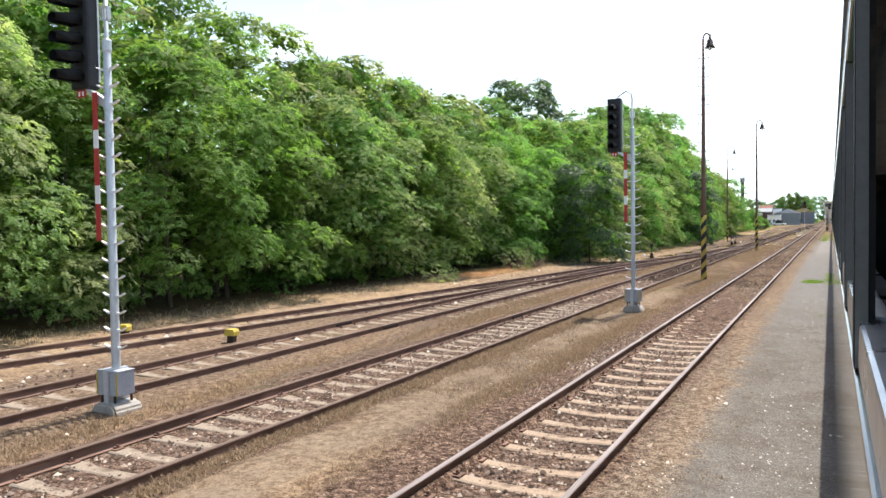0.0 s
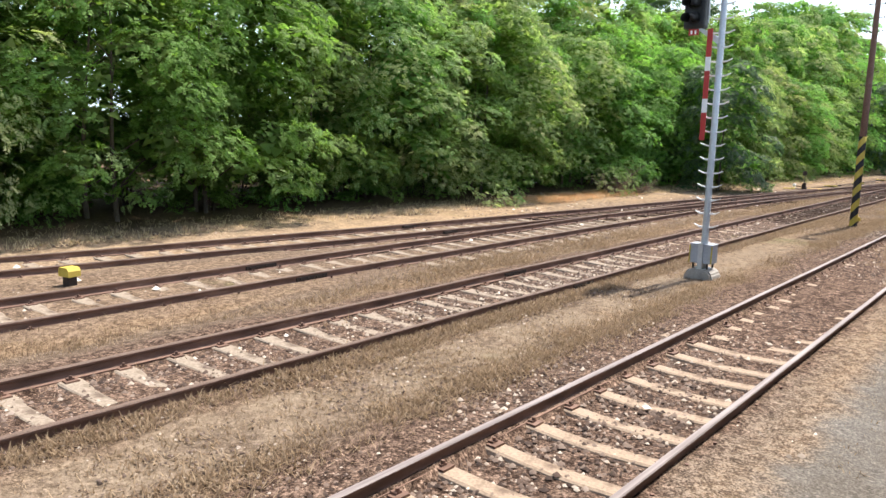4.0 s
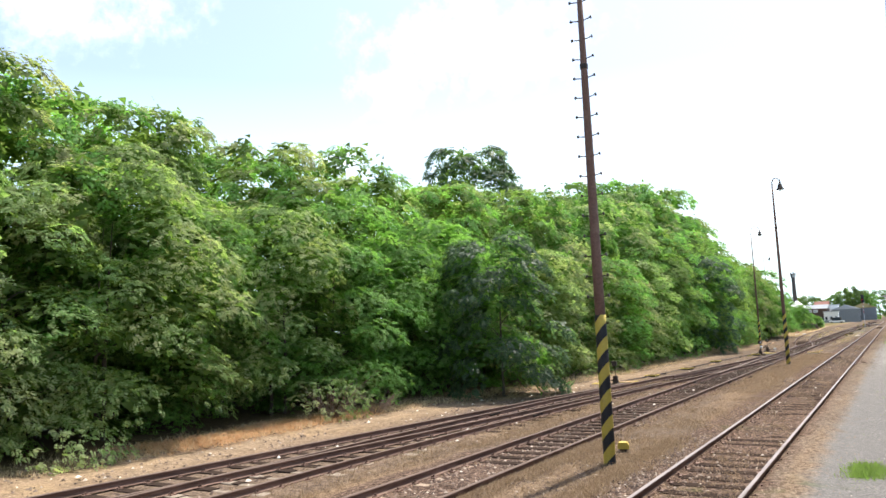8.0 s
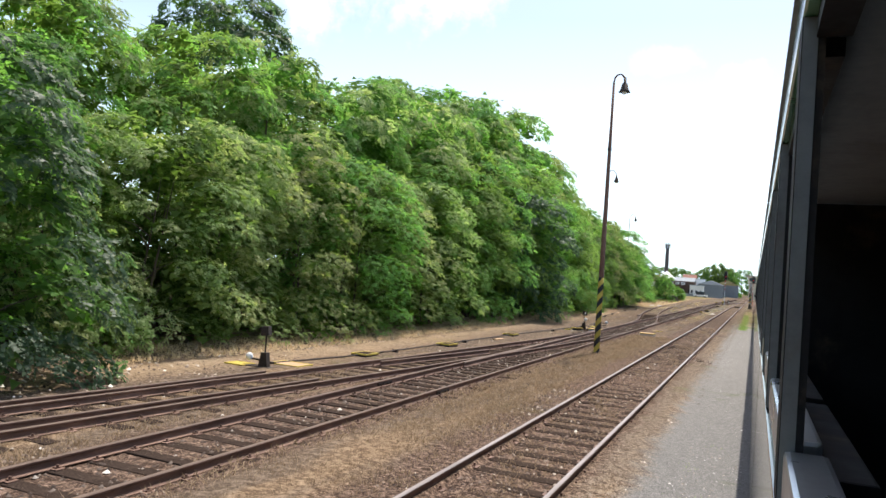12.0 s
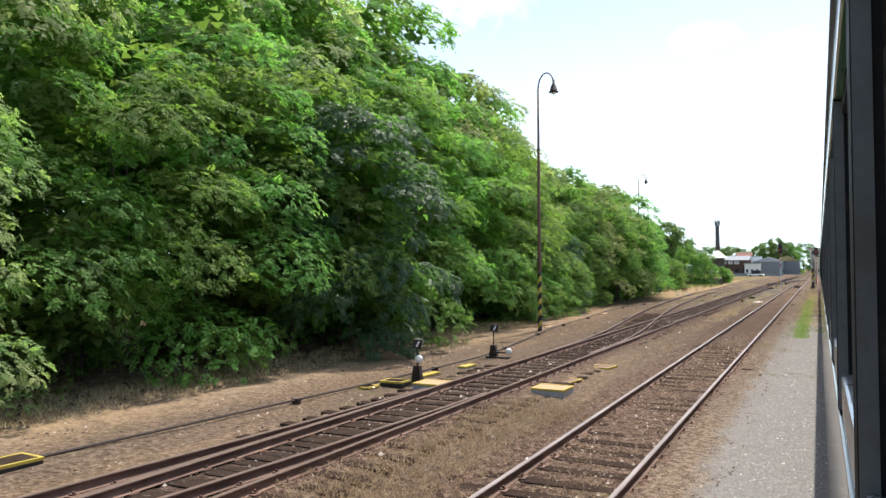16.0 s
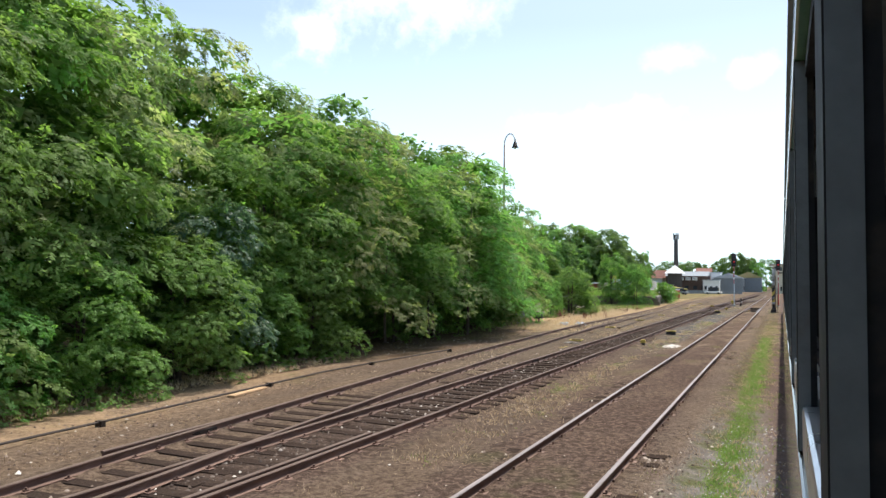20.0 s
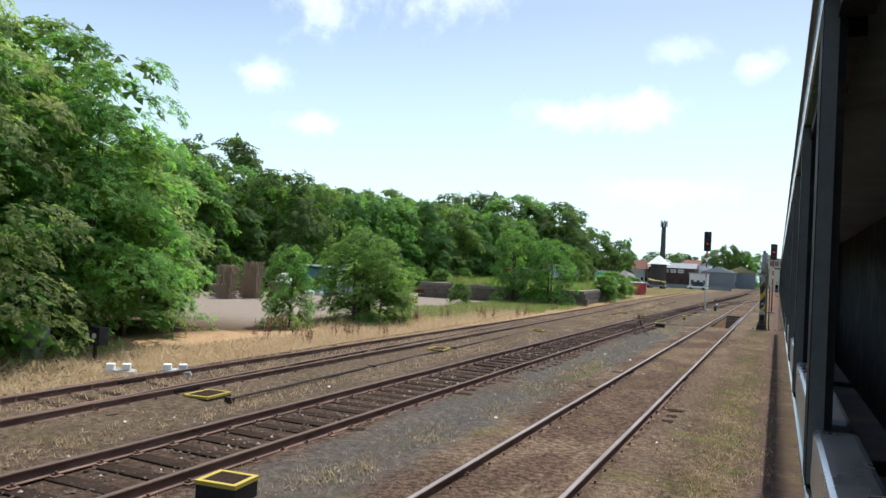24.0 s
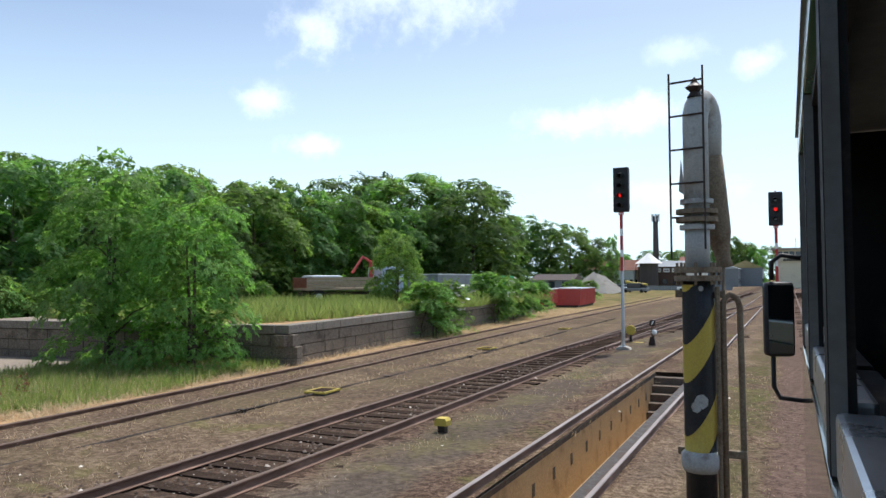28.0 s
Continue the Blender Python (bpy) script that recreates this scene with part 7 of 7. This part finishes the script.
for k, (x, y, s) in enumerate(((-12.9, 42.0, 1.5), (-12.3, 43.6, 0.8), (-10.6, 108.0, 1.0))):
    dead_bush(x, y, s, k)


def dock_stalk(x, y, h, seed):
    """Upright rusty seed stalks with narrow leaves at the foot."""
    rnd = random.Random(seed)
    t = thing("dock_plant", "rust-brown dock stalks gone to seed in straw", "weed", x, y, -0.2, 0, "dock plants in the straw")
    for _ in range(rnd.randint(3, 6)):
        stalks, seeds = bmesh.new(), bmesh.new()
        ox, oy, lx, ly, q = rnd.uniform(-0.2, 0.2), rnd.uniform(-0.2, 0.2), rnd.uniform(-0.15, 0.15), rnd.uniform(-0.15, 0.15), h * rnd.uniform(0.6, 1.1)
        tube(stalks, [(ox, oy, 0), (ox + lx * 0.4, oy + ly * 0.4, q * 0.5), (ox + lx, oy + ly, q)], [0.009, 0.007, 0.004], 4, False)
        for k in range(16):
            u = 0.35 + 0.65 * k / 16
            c = Vector((ox + lx * u + rnd.uniform(-0.04, 0.04), oy + ly * u + rnd.uniform(-0.04, 0.04), q * u))
            e = 0.034 * (1.2 - u * 0.6)
            a, b, d = (seeds.verts.new(c + Vector((rnd.uniform(-1, 1), rnd.uniform(-1, 1), rnd.uniform(-1, 1))) * e * 1.6) for _ in range(3))
            seeds.faces.new((a, b, d))
        stalk = part("stalk", stalks, TWIG, t)
        tagged(part("seed_head", seeds, RUSTY, stalk, "rust-brown seed clusters"), kind="stuff")


rd = random.Random(12)
for k in range(26):
    yy = 158 + 34 * rd.random()
    dock_stalk(float(glide(LINE_5, np.array([yy, yy + 1]))[0]) - rd.uniform(1.5, 5.0), yy, rd.uniform(0.55, 1.05), k)
plant("bush", 0, -27.9, 192.6, 0.42, rz=30)
plant("bush", 1, -17.2, 188.2, 0.5, rz=80)
for k in range(7):
    plant("bush", k, -33.0 + 0.9 * k, 203.5 + 1.1 * k + rd.uniform(-0.8, 0.8), rd.uniform(0.4, 0.75), rz=50 * k)


def elder_flowers():
    r = random.Random(3)
    for x, y, z0, n in ((-12.1, 213.2, 2.2, 26), (-13.1, 224.0, 2.5, 34)):
        t = thing("elder_flowers", "flat creamy white elder blossoms on the bush", "blossoms", x, y, -0.2)
        bm = bmesh.new()
        for _ in range(n):
            a, q, z = r.uniform(0, 6.28), r.uniform(0.5, 1.5), r.uniform(0.7, 1.3) * z0
            bmesh.ops.create_cone(bm, cap_ends=True, segments=7, radius1=0.04, radius2=0.13, depth=0.06, matrix=pose(math.cos(a) * q, math.sin(a) * q, z - 0.25 * q, r.uniform(-30, 30), r.uniform(-30, 30), 0))
        part("blossom", bm, WHITE, t)


elder_flowers()


# dry tufts and weeds along the later stretch
blades("dry_grass", "thin dry tufts beside the later tracks", 6000, 31, tufted(-2.6, -0.2, 105, 215, -0.21, 0.28), 0.09, DRY, 0.9)
blades("dry_grass", "thin dry tufts beside the later tracks", 6000, 32, tufted(-8.0, -5.0, 120, 215, -0.21, 0.3), 0.10, DRY, 0.9)
blades("weeds", "green weeds in loose tufts by the tracks", 3600, 33, tufted(-2.6, -0.4, 120, 215, -0.21, 0.22), 0.06, GREEN, 0.9)
blades("weeds", "green weeds in loose tufts by the tracks", 2400, 34, tufted(2.0, 3.6, 104, 200, -0.21, 0.22), 0.08, GREEN, 0.9)
blades("dry_grass", "dry grass along the near track's outer side", 4800, 35, tufted(1.8, 3.6, 110, 205, -0.21, 0.25), 0.08, DRY, 0.9)
blades("weeds", "green weed patch on the gravel walk", 1000, 36, tufted(2.85, 3.2, 37.2, 38.3, -0.21, 0.13), 0.11, LAWN, 0.9)
blades("weeds", "green weeds close beside the train", 700, 37, tufted(3.55, 3.75, 36, 44, -0.21, 0.07), 0.07, LAWN, 0.9)
blades("weeds", "thin weeds on the gravel walk", 240, 38, tufted(2.4, 3.4, 30, 60, -0.21, 0.1), 0.04, LAWN, 0.9)
blades("dry_grass", "reddish straw heap at the wood's edge", 2400, 39, tufted(-14.2, -12.4, 35, 44, -0.12, 0.3), 0.16, REDSTRAW, 1.2)


# coarse grit and matted grass where the ground lies open
pebbles("grit_stones", "coarse brown grit between the tracks", 20000, 41, strip(-2.9, -0.1, 60, 205, -0.2), 0.02, STONE)
pebbles("grit_stones", "coarse brown grit in the near track", 11000, 42, strip(0.08, 2.6, 60, 184, -0.15), 0.02, STONE)
pebbles("grit_stones", "coarse brown grit before the side track", 13000, 43, strip(-9.5, -5.0, 60, 190, -0.2), 0.024, STONE)
blades("dry_grass", "matted dry grass between the later tracks", 8000, 44, tufted(-2.6, -0.2, 80, 205, -0.205, 0.3), 0.05, THATCH, 1.4)
blades("dry_grass", "matted dry grass before the side track", 8000, 45, tufted(-8.2, -5.0, 95, 215, -0.205, 0.35), 0.06, THATCH, 1.4)
blades("dry_grass", "matted dry grass in the near track", 6000, 46, tufted(0.1, 2.7, 95, 184, -0.16, 0.25), 0.045, THATCH, 1.4)
pebbles("leaf_litter", "dry leaf and twig litter below the trees", 16000, 47, lambda r, n: (lambda y: (np.interp(y, [k[0] for k in EDGE], [k[1] for k in EDGE]) + 1.8 - 4.5 * r.rand(n), y, np.full(n, -0.12)))(5 + 148 * r.rand(n)), 0.03, DARKSTONE)
blades("dry_grass", "bleached straw mixed into the meadow", 5000, 48, strip(-16.5, -11.4, 164, 199, -0.2, 1), 0.34, DRY, 0.8)
blades("dry_grass", "straw growing in the side track", 4200, 49, tufted(-9.6, -7.0, 142, 215, -0.16, 0.3), 0.13, DRY, 1.0)
blades("lawn_strip", "low green grass beside the near track", 9000, 19, tufted(2.72, 3.1, 103, 146, -0.21, 0.1), 0.05, LAWN, 0.9)
pebbles("grit_stones", "fine crisp grit between the first tracks", 24000, 51, strip(-2.9, -0.1, 4, 48, -0.115), 0.016, STONE)
pebbles("grit_stones", "fine crisp grit between the far tracks", 14000, 52, strip(-7.0, -4.6, 5, 48, -0.195), 0.019, STONE)
pebbles("grit_stones", "pale grit along the walk", 9000, 53, strip(1.7, 3.6, 4, 60, -0.2), 0.011, PALESTONE)
